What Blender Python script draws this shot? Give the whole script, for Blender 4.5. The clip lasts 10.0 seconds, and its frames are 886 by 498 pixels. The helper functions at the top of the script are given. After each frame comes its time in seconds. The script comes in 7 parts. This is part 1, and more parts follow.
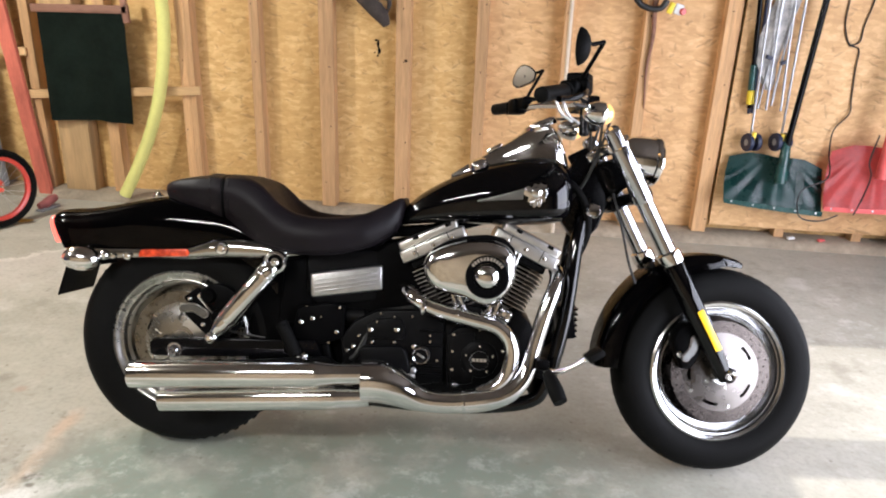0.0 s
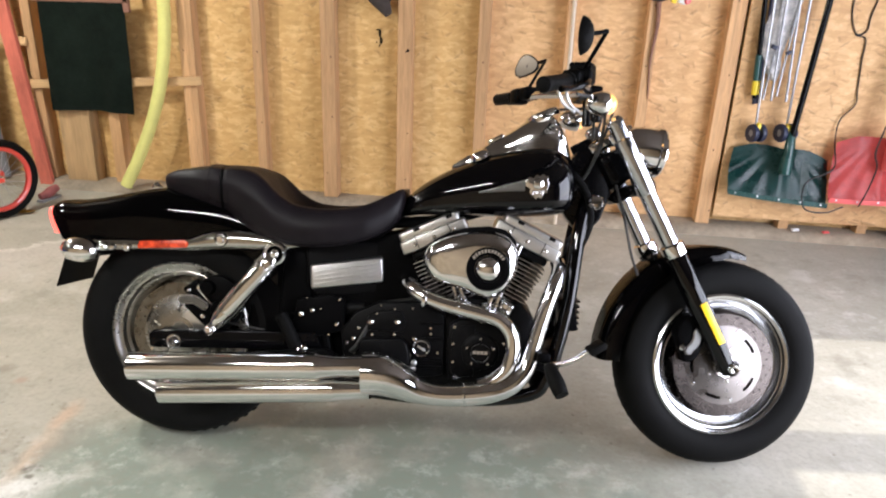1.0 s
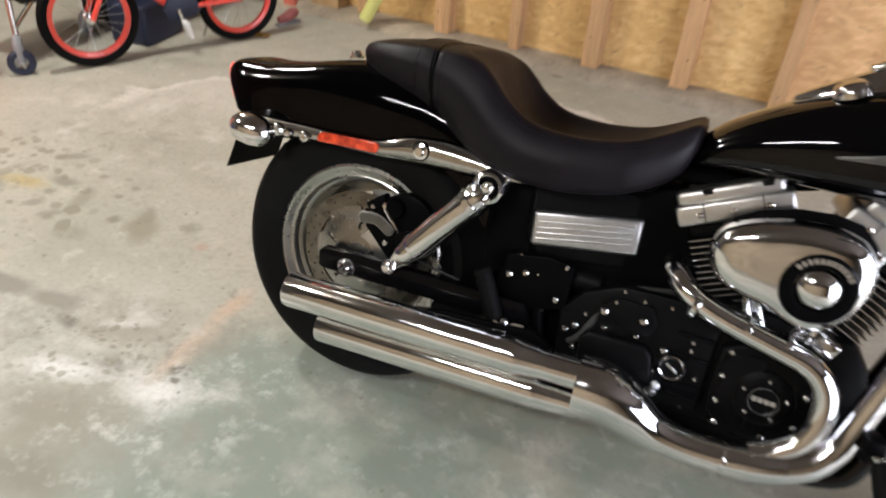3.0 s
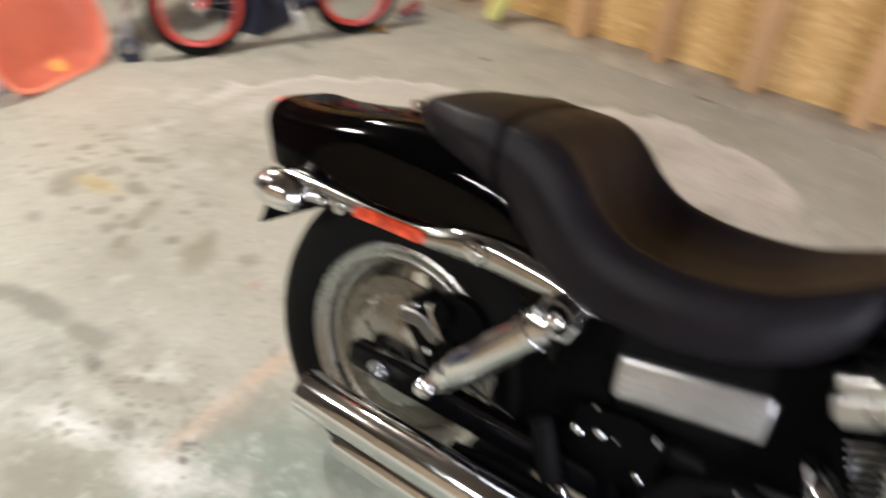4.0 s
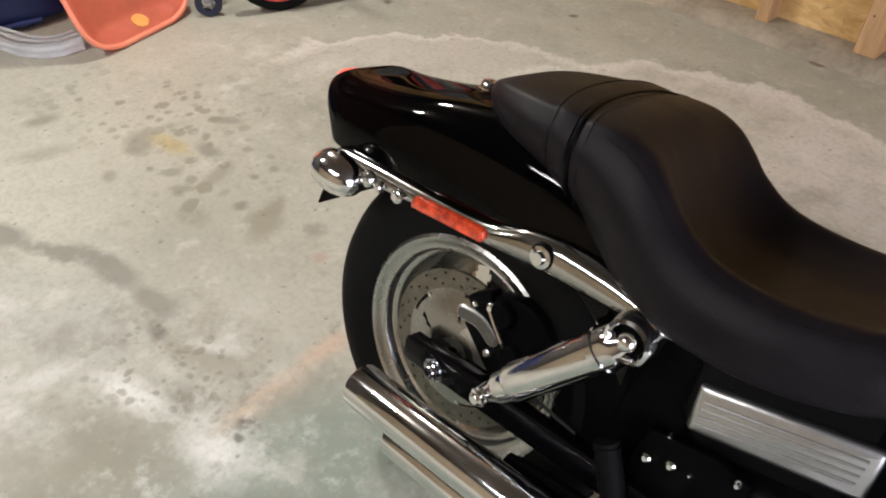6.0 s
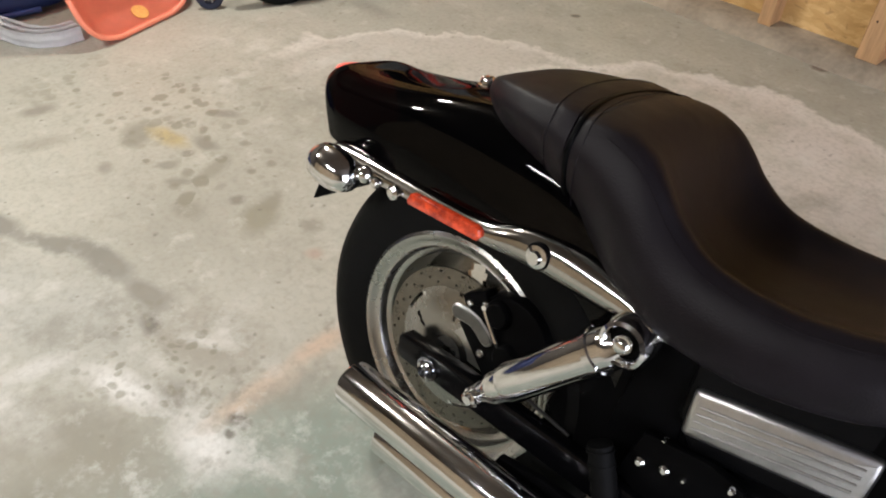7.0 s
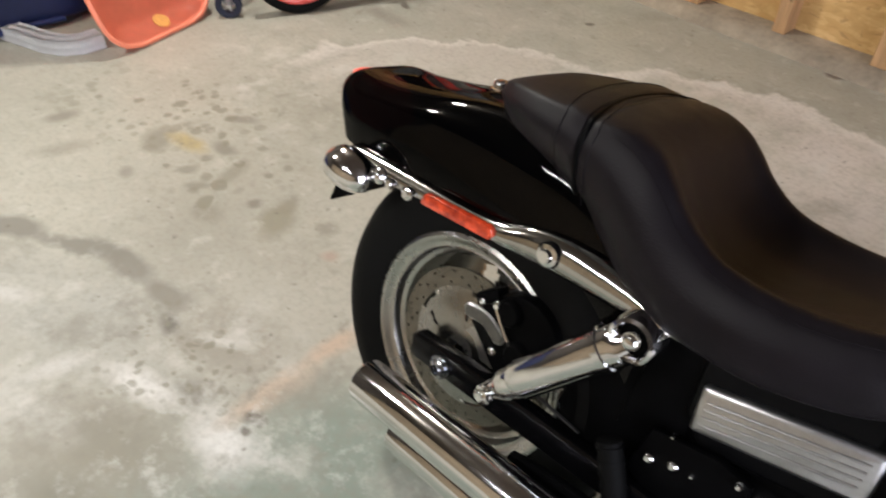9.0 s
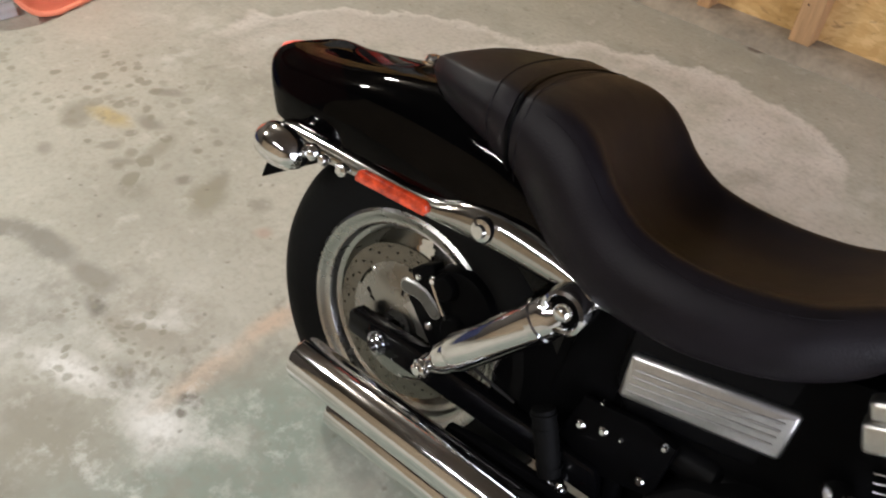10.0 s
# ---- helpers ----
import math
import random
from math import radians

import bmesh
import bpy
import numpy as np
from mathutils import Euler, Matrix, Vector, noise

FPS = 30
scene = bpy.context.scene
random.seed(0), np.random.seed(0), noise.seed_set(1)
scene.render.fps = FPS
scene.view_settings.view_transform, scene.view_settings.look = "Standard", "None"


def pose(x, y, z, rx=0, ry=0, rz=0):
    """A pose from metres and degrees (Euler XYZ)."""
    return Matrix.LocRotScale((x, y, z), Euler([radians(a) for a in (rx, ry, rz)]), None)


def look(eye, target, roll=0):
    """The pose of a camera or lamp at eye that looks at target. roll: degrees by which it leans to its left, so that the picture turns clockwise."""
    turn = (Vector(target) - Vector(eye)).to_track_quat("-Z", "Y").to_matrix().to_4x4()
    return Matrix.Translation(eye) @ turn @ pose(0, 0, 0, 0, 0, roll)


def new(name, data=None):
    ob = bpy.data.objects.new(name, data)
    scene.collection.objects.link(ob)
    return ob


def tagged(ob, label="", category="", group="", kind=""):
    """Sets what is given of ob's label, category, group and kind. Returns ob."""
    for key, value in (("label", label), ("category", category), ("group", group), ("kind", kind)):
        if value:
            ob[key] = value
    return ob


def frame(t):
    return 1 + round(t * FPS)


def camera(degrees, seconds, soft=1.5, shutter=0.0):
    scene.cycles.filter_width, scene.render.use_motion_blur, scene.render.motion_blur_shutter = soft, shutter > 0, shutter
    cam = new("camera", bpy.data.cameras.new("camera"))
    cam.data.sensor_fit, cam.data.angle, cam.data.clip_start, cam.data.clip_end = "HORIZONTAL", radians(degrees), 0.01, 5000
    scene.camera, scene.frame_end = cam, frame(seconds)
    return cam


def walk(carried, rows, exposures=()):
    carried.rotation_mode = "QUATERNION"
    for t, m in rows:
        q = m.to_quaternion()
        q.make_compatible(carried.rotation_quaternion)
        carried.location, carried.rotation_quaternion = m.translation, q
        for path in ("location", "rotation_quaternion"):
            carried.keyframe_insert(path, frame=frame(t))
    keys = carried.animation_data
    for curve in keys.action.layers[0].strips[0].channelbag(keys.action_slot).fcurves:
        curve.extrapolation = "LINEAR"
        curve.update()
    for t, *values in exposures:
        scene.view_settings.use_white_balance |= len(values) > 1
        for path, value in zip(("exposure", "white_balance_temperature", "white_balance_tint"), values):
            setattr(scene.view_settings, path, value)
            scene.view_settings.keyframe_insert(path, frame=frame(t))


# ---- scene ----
cam = camera(64.0, 10.0, soft=2.0, shutter=1.0)
PATH = [
    (0, (0.365, 0.154, 1.38), (0.179, 2.016, 0.679), 2.2),
    (0.5, (0.365, 0.156, 1.38), (0.175, 2.014, 0.671), 2.1),
    (1, (0.37, 0.172, 1.376), (0.177, 2.024, 0.651), 2.2),
    (1.5, (0.361, 0.226, 1.344), (0.106, 2.039, 0.539), 3.2),
    (2, (0.233, 0.416, 1.33), (-0.08, 2.147, 0.38), 4.3),
    (2.5, (0.182, 0.662, 1.331), (-0.321, 2.32, 0.333), 3.7),
    (2.7, (0.181, 0.727, 1.306), (-0.458, 2.301, 0.251), 4.5),
    (3.8, (0.055, 1.227, 1.316), (-0.758, 2.544, 0.049), 2.6),
    (4, (0.038, 1.293, 1.301), (-0.956, 2.532, 0.086), 3.1),
    (4.5, (0.011, 1.374, 1.29), (-1.144, 2.404, 0.022), 1.0),
    (5, (-0.011, 1.387, 1.284), (-1.107, 2.369, -0.071), 1.1),
    (5.5, (-0.025, 1.403, 1.297), (-1.113, 2.419, -0.039), -0.2),
    (6.8, (-0.026, 1.403, 1.288), (-1.118, 2.424, -0.041), 1.2),
    (7, (-0.029, 1.412, 1.286), (-1.117, 2.435, -0.044), 1.4),
    (7.5, (-0.026, 1.405, 1.293), (-1.133, 2.432, -0.018), 0.4),
    (8, (-0.017, 1.39, 1.295), (-1.153, 2.407, 0.0), 0.1),
    (8.5, (-0.012, 1.39, 1.297), (-1.178, 2.402, 0.025), 0.0),
    (9, (-0.007, 1.395, 1.29), (-1.135, 2.399, -0.021), 0.7),
    (9.5, (-0.008, 1.4, 1.292), (-1.034, 2.467, -0.052), 3.4),
    (10, (-0.005, 1.398, 1.298), (-0.973, 2.495, -0.067), 4.3),
]
walk(cam, [(t, look(eye, target, roll)) for t, eye, target, roll in PATH], exposures=[(0, 0.16), (1.5, 0.15), (2.0, 0.12), (2.5, -0.04), (4.0, 0.08), (4.5, -0.16), (5.0, -0.30), (5.5, -0.18), (7.0, -0.14), (8.5, -0.19), (9.0, -0.17), (10.0, -0.26)])
scene.view_settings.exposure = 0.0

# ---- light ----
world = bpy.data.worlds.new("sky")
scene.world = world
world.use_nodes = True
wn, wl = world.node_tree.nodes, world.node_tree.links
sky = wn.new("ShaderNodeTexSky")
sky.sky_type = "NISHITA"
sky.sun_disc = False
sky.sun_elevation = radians(49)
sky.sun_rotation = radians(95)
wl.new(sky.outputs[0], wn["Background"].inputs["Color"])
wn["Background"].inputs["Strength"].default_value = 0.15

sun = new("sun", bpy.data.lights.new("sun", "SUN"))
sun.data.energy, sun.data.angle, sun.data.color = 2.6, radians(0.6), (1.0, 0.93, 0.84)
sun.matrix_world = look((0, 0, 0), (-math.cos(radians(49)), -0.06, -math.sin(radians(49))))


def area_lamp(name, eye, target, sx, sy, watts, colour):
    lamp = new(name, bpy.data.lights.new(name, "AREA"))
    lamp.data.shape, lamp.data.size, lamp.data.size_y = "RECTANGLE", sx, sy
    lamp.data.energy, lamp.data.color = watts, colour
    lamp.matrix_world = look(eye, target)
    return lamp


# daylight of the two open doorways, the two tubes of the shop light, one bare bulb and an added fill bulb
for y, width, toward, watts in ((1.00, 2.3, 1.6, 155), (2.79, 0.70, 3.0, 46)):
    area_lamp("door_daylight", (2.98, y, 1.08), (0.0, toward, 0.90), width, 2.0, watts, (0.84, 0.86, 1.0))
for y in (-0.21, -0.09):
    area_lamp("shop_light_tube", (-1.0, y, 2.375), (-1.0, y, 0), 1.2, 0.035, 31, (1.0, 0.985, 0.97))
# the second point lamp is added to brighten the sled and left floor
for at, watts in (((-3.0, 0.90, 2.33), 140), ((-2.70, 2.70, 2.33), 160)):
    bulb_and_fill = new("bulb", bpy.data.lights.new("bulb", "POINT"))
    bulb_and_fill.data.energy, bulb_and_fill.data.color, bulb_and_fill.data.shadow_soft_size = watts, (0.98, 0.965, 0.90), 0.11
    bulb_and_fill.location = at

# ---- materials ----
def mat(name, colour, rough=0.5, metal=0.0, spec=0.5, vary=0.0, scale=8.0, bump=0.0, bump_scale=60.0, coat=0.0, second=None, stretch=(1, 1, 1), rough_vary=0.0, emit=None, island=False):
    m = bpy.data.materials.new(name)
    m.use_nodes = True
    n, l = m.node_tree.nodes, m.node_tree.links
    b = n["Principled BSDF"]
    b.inputs["Base Color"].default_value = (*colour, 1)
    b.inputs["Roughness"].default_value = rough
    b.inputs["Metallic"].default_value = metal
    b.inputs["Specular IOR Level"].default_value = spec
    b.inputs["Coat Weight"].default_value = coat
    b.inputs["Coat Roughness"].default_value = 0.03
    co = n.new("ShaderNodeTexCoord")
    mp = n.new("ShaderNodeMapping")
    mp.inputs["Scale"].default_value = stretch
    l.new(co.outputs["Object"], mp.inputs["Vector"])
    if vary or second:
        t1 = n.new("ShaderNodeTexNoise")
        t1.inputs["Scale"].default_value, t1.inputs["Detail"].default_value = scale, 6
        t2 = n.new("ShaderNodeTexNoise")
        t2.inputs["Scale"].default_value, t2.inputs["Detail"].default_value = scale * 7, 4
        l.new(mp.outputs[0], t1.inputs["Vector"])
        l.new(mp.outputs[0], t2.inputs["Vector"])
        add = n.new("ShaderNodeMath")
        add.operation = "MULTIPLY_ADD"
        l.new(t2.outputs["Fac"], add.inputs[0])
        add.inputs[1].default_value = 0.45
        l.new(t1.outputs["Fac"], add.inputs[2])
        ramp = n.new("ShaderNodeMapRange")
        ramp.inputs["From Min"].default_value, ramp.inputs["From Max"].default_value = 0.45, 1.0
        l.new(add.outputs[0], ramp.inputs["Value"])
        mix = n.new("ShaderNodeMix")
        mix.data_type = "RGBA"
        lo = second or tuple(c * (1 - vary) for c in colour)
        hi = tuple(min(1, c * (1 + vary * 0.6)) for c in colour)
        mix.inputs["A"].default_value, mix.inputs["B"].default_value = (*lo, 1), (*hi, 1)
        l.new(ramp.outputs[0], mix.inputs["Factor"])
        l.new(mix.outputs["Result"], b.inputs["Base Color"])
        if island:
            ob = n.new("ShaderNodeObjectInfo")
            hue = n.new("ShaderNodeHueSaturation")
            mr = n.new("ShaderNodeMapRange")
            mr.inputs["To Min"].default_value, mr.inputs["To Max"].default_value = 0.8, 1.15
            l.new(ob.outputs["Random"], mr.inputs["Value"])
            l.new(mr.outputs[0], hue.inputs["Value"])
            l.new(mix.outputs["Result"], hue.inputs["Color"])
            l.new(hue.outputs[0], b.inputs["Base Color"])
        if rough_vary:
            rr = n.new("ShaderNodeMapRange")
            rr.inputs["To Min"].default_value, rr.inputs["To Max"].default_value = max(0.02, rough - rough_vary), min(1, rough + rough_vary)
            l.new(ramp.outputs[0], rr.inputs["Value"])
            l.new(rr.outputs[0], b.inputs["Roughness"])
    if bump:
        t3 = n.new("ShaderNodeTexNoise")
        t3.inputs["Scale"].default_value, t3.inputs["Detail"].default_value = bump_scale, 5
        l.new(mp.outputs[0], t3.inputs["Vector"])
        bp = n.new("ShaderNodeBump")
        bp.inputs["Strength"].default_value, bp.inputs["Distance"].default_value = bump, 0.004
        l.new(t3.outputs["Fac"], bp.inputs["Height"])
        l.new(bp.outputs[0], b.inputs["Normal"])
    if emit:
        b.inputs["Emission Color"].default_value = (*emit[0], 1)
        b.inputs["Emission Strength"].default_value = emit[1]
    return m


CHROME = mat("chrome", (0.78, 0.775, 0.77), 0.085, 1.0, vary=0.10, scale=14, rough_vary=0.05, bump=0.05, bump_scale=38)
FORK = mat("fork_chrome", (0.56, 0.57, 0.60), 0.15, 1.0, vary=0.15, scale=18, rough_vary=0.06, bump=0.05, bump_scale=40)
# chrome darkened to tone down bright reflections in the fender struts
DIM_CHROME = mat("dimmed_strut_chrome", (0.46, 0.45, 0.43), 0.10, 1.0, vary=0.2, scale=14, rough_vary=0.05, bump=0.06, bump_scale=30)
ALU = mat("polished_aluminium", (0.72, 0.71, 0.69), 0.24, 1.0, vary=0.15, scale=20, rough_vary=0.08)
SATIN = mat("satin_aluminium", (0.56, 0.56, 0.56), 0.36, 1.0, vary=0.15, scale=30, bump=0.05, bump_scale=200)
CAST = mat("silver_castings", (0.60, 0.59, 0.57), 0.36, 1.0, vary=0.15, scale=22, bump=0.1, bump_scale=140)
RIM_GREY = mat("grey_polished_rim", (0.52, 0.51, 0.48), 0.27, 1.0, vary=0.08, scale=10, rough_vary=0.02)
WHEEL_GREY = mat("polished_wheel_casting", (0.34, 0.33, 0.31), 0.26, 1.0, vary=0.15, scale=9, rough_vary=0.05)
RIM_F = mat("front_polished_rim", (0.52, 0.52, 0.52), 0.20, 1.0, vary=0.15, scale=14, rough_vary=0.06)
STEEL = mat("brake_steel", (0.19, 0.175, 0.15), 0.30, 1.0, vary=0.3, scale=30, rough_vary=0.1)
BADGE = mat("dark_badge_face", (0.16, 0.16, 0.155), 0.4, 1.0, vary=0.2, scale=40)
DISC_F = mat("front_disc_steel", (0.075, 0.064, 0.058), 0.26, 1.0, vary=0.25, scale=16, rough_vary=0.08)
def black_paint(name):
    m = mat(name, (0.0012, 0.0012, 0.0016), 0.08, 0.0, coat=1.0, spec=0, vary=0.3, scale=5)
    m.node_tree.nodes["Principled BSDF"].inputs["Coat IOR"].default_value = 1.4
    return m


CARRIER = mat("disc_carrier_alloy", (0.17, 0.155, 0.145), 0.30, 1.0, vary=0.3, scale=7, rough_vary=0.1)
PAINT = black_paint("gloss_black_paint")
BLACK = mat("black_powder_coat", (0.0022, 0.0022, 0.0025), 0.42, 0.0, vary=0.3, scale=20, bump=0.12, bump_scale=300, spec=0.03)
ENGINE = mat("engine_wrinkle_black", (0.0030, 0.0030, 0.0034), 0.40, 0.0, vary=0.3, scale=25, bump=0.2, bump_scale=420, spec=0.08)
SEMI = mat("semi_gloss_black", (0.0025, 0.0025, 0.003), 0.18, 0.0, vary=0.2, scale=20, spec=0.1)
RUBBER = mat("tyre_rubber", (0.0055, 0.0055, 0.0055), 0.6, 0.0, vary=0.35, scale=12, bump=0.15, bump_scale=160, rough_vary=0.12, spec=0.06)
GRIP = mat("grip_rubber", (0.004, 0.004, 0.004), 0.6, 0.0, vary=0.3, scale=40, bump=0.3, bump_scale=220, spec=0.06)
VINYL = mat("seat_vinyl", (0.0074, 0.0056, 0.0074), 0.46, 0.0, vary=0.4, scale=7, bump=0.18, bump_scale=330, rough_vary=0.08, spec=0.15)
# emission added to brighten the red of tail lamp and rear signal lenses
RED_LENS = mat("glowing_red_lens", (0.55, 0.02, 0.02), 0.15, 0.0, coat=1.0, vary=0.3, scale=90, emit=((1.0, 0.16, 0.12), 2.0))
# slight emission imitates light thrown back by the side reflectors
RED_REFL = mat("self_lit_red_reflector", (0.55, 0.055, 0.016), 0.2, 0.0, coat=0.6, vary=0.9, scale=70, second=(0.16, 0.006, 0.004), emit=((1.0, 0.12, 0.03), 0.04))
AMBER = mat("amber_lens", (0.9, 0.42, 0.06), 0.15, 0.0, coat=1.0, vary=0.3, scale=60, emit=((1.0, 0.58, 0.24), 1.1))
# emission stands in for light returned by the fork reflectors
YELLOW_REFL = mat("self_lit_yellow_reflector", (0.92, 0.62, 0.03), 0.3, 0.0, vary=0.2, scale=60, emit=((1.0, 0.62, 0.03), 0.35))
GLASS_DARK = mat("headlamp_glass", (0.5, 0.52, 0.55), 0.05, 0.6, vary=0.3, scale=40)
MIRROR = mat("mirror_glass", (0.85, 0.86, 0.86), 0.01, 1.0)
WHITE_MARK = mat("silver_lettering", (0.7, 0.7, 0.7), 0.3, 1.0, vary=0.1, scale=50)

WOOD = mat("stud_pine", (0.54, 0.315, 0.15), 0.72, 0.0, vary=0.42, scale=2.6, bump=0.3, bump_scale=16, stretch=(9, 9, 0.7), island=True)
WOOD_OLD = mat("aged_pine", (0.50, 0.32, 0.155), 0.75, 0.0, vary=0.4, scale=2.2, bump=0.25, bump_scale=12, stretch=(8, 8, 0.6), island=True)
WOOD_X = mat("cross_board_pine", (0.50, 0.32, 0.155), 0.75, 0.0, vary=0.4, scale=2.2, bump=0.25, bump_scale=12, stretch=(0.6, 8, 8), island=True)
RAIL = mat("red_brown_rail", (0.24, 0.115, 0.075), 0.75, 0.0, vary=0.4, scale=3, bump=0.2, bump_scale=20, stretch=(0.8, 6, 6))
NAIL = mat("rusty_nail", (0.05, 0.03, 0.02), 0.7, 0.4, vary=0.4, scale=60)
SHOE = mat("dull_red_canvas", (0.28, 0.085, 0.08), 0.85, 0.0, vary=0.4, scale=20, bump=0.2, bump_scale=120)
STICKER = mat("faded_orange_sticker", (0.95, 0.42, 0.10), 0.5, 0.0, vary=0.3, scale=40)
SCUFF = mat("scuffed_grey_label", (0.16, 0.19, 0.19), 0.6, 0.0, vary=0.6, scale=22, second=(0.02, 0.06, 0.055))
DUSTY = mat("dusty_dark_hide", (0.055, 0.042, 0.036), 0.95, 0.0, vary=0.6, scale=16, bump=0.6, bump_scale=60)
BAG = mat("black_nylon", (0.006, 0.006, 0.007), 0.8, 0.0, vary=0.4, scale=8, bump=0.3, bump_scale=90, spec=0.2)
RED_WOOD = mat("faded_red_paint", (0.52, 0.13, 0.085), 0.7, 0.0, vary=0.35, scale=5, bump=0.2, bump_scale=30, stretch=(4, 4, 0.8))
CURB = mat("curb_mortar", (0.33, 0.27, 0.20), 0.9, 0.0, vary=0.4, scale=6, bump=0.5, bump_scale=50)
# west and front walls, out of view: coloured dark to cut bounced light
PLASTER = mat("low_bounce_board", (0.062, 0.052, 0.043), 0.85, 0.0, vary=0.25, scale=3, bump=0.1, bump_scale=40)
# south wall, out of view: lightened to brighten reflections in the chrome
PLASTER_S = mat("tan_fill_board", (0.38, 0.30, 0.205), 0.85, 0.0, vary=0.3, scale=3, bump=0.1, bump_scale=40)
# ceiling, out of view: coloured dark so black parts reflect little of it
CEIL = mat("low_bounce_ceiling", (0.055, 0.042, 0.031), 0.85, 0.0, vary=0.2, scale=3)
CLOTH = mat("black_green_fabric", (0.0135, 0.021, 0.016), 0.95, 0.0, vary=0.4, scale=6, bump=0.3, bump_scale=240, spec=0.15)
FOAM = mat("yellow_foam", (0.62, 0.60, 0.20), 0.85, 0.0, vary=0.12, scale=8, bump=0.15, bump_scale=160)
GREEN_P = mat("dark_green_plastic", (0.010, 0.060, 0.055), 0.30, 0.0, vary=0.5, scale=9, bump=0.08, bump_scale=60, rough_vary=0.15)
RED_P = mat("red_plastic", (0.68, 0.10, 0.095), 0.38, 0.0, vary=0.3, scale=6, bump=0.08, bump_scale=60, rough_vary=0.12)
ORANGE_P = mat("orange_plastic", (0.97, 0.29, 0.18), 0.42, 0.0, vary=0.12, scale=5, bump=0.06, bump_scale=40, rough_vary=0.1)
BLUE_T = mat("blue_tarpaulin", (0.010, 0.022, 0.105), 0.55, 0.0, vary=0.35, scale=5, bump=0.25, bump_scale=18, rough_vary=0.1)
BIKE_RED = mat("red_bicycle_paint", (0.72, 0.062, 0.042), 0.3, 0.0, coat=0.6, vary=0.15, scale=8)
WHITE_P = mat("white_plastic", (0.72, 0.72, 0.72), 0.45, 0.0, vary=0.15, scale=12, bump=0.05)
WHITE_AL = mat("white_enamelled_aluminium", (0.86, 0.86, 0.87), 0.28, 0.0, vary=0.12, scale=9, bump=0.05)
WHITE_F = mat("white_mesh_fabric", (0.58, 0.56, 0.53), 0.9, 0.0, vary=0.5, scale=20, bump=0.6, bump_scale=70, second=(0.20, 0.20, 0.22))
TUBE = mat("dull_silver_tube", (0.42, 0.43, 0.45), 0.38, 1.0, vary=0.25, scale=20, rough_vary=0.1)
CREAM = mat("cream_painted_wood", (0.62, 0.52, 0.40), 0.6, 0.0, vary=0.2, scale=6, bump=0.05)
GREY_P = mat("grey_plastic", (0.22, 0.22, 0.23), 0.5, 0.0, vary=0.2, scale=12)
NAVY_P = mat("navy_plastic", (0.010, 0.015, 0.042), 0.5, 0.0, vary=0.3, scale=10)
YELLOW_P = mat("yellow_plastic", (0.80, 0.60, 0.04), 0.45, 0.0, vary=0.2, scale=12)
LEAF = mat("dry_leaf", (0.55, 0.33, 0.08), 0.8, 0.0, vary=0.4, scale=40)
WIRE = mat("black_cable", (0.012, 0.012, 0.012), 0.5)
SHADE_M = mat("lamp_housing", (0.6, 0.6, 0.58), 0.5, 0.0, vary=0.1, scale=6)
DRIVE = mat("driveway_asphalt", (0.09, 0.09, 0.09), 0.9, 0.0, vary=0.3, scale=4, bump=0.3, bump_scale=80)


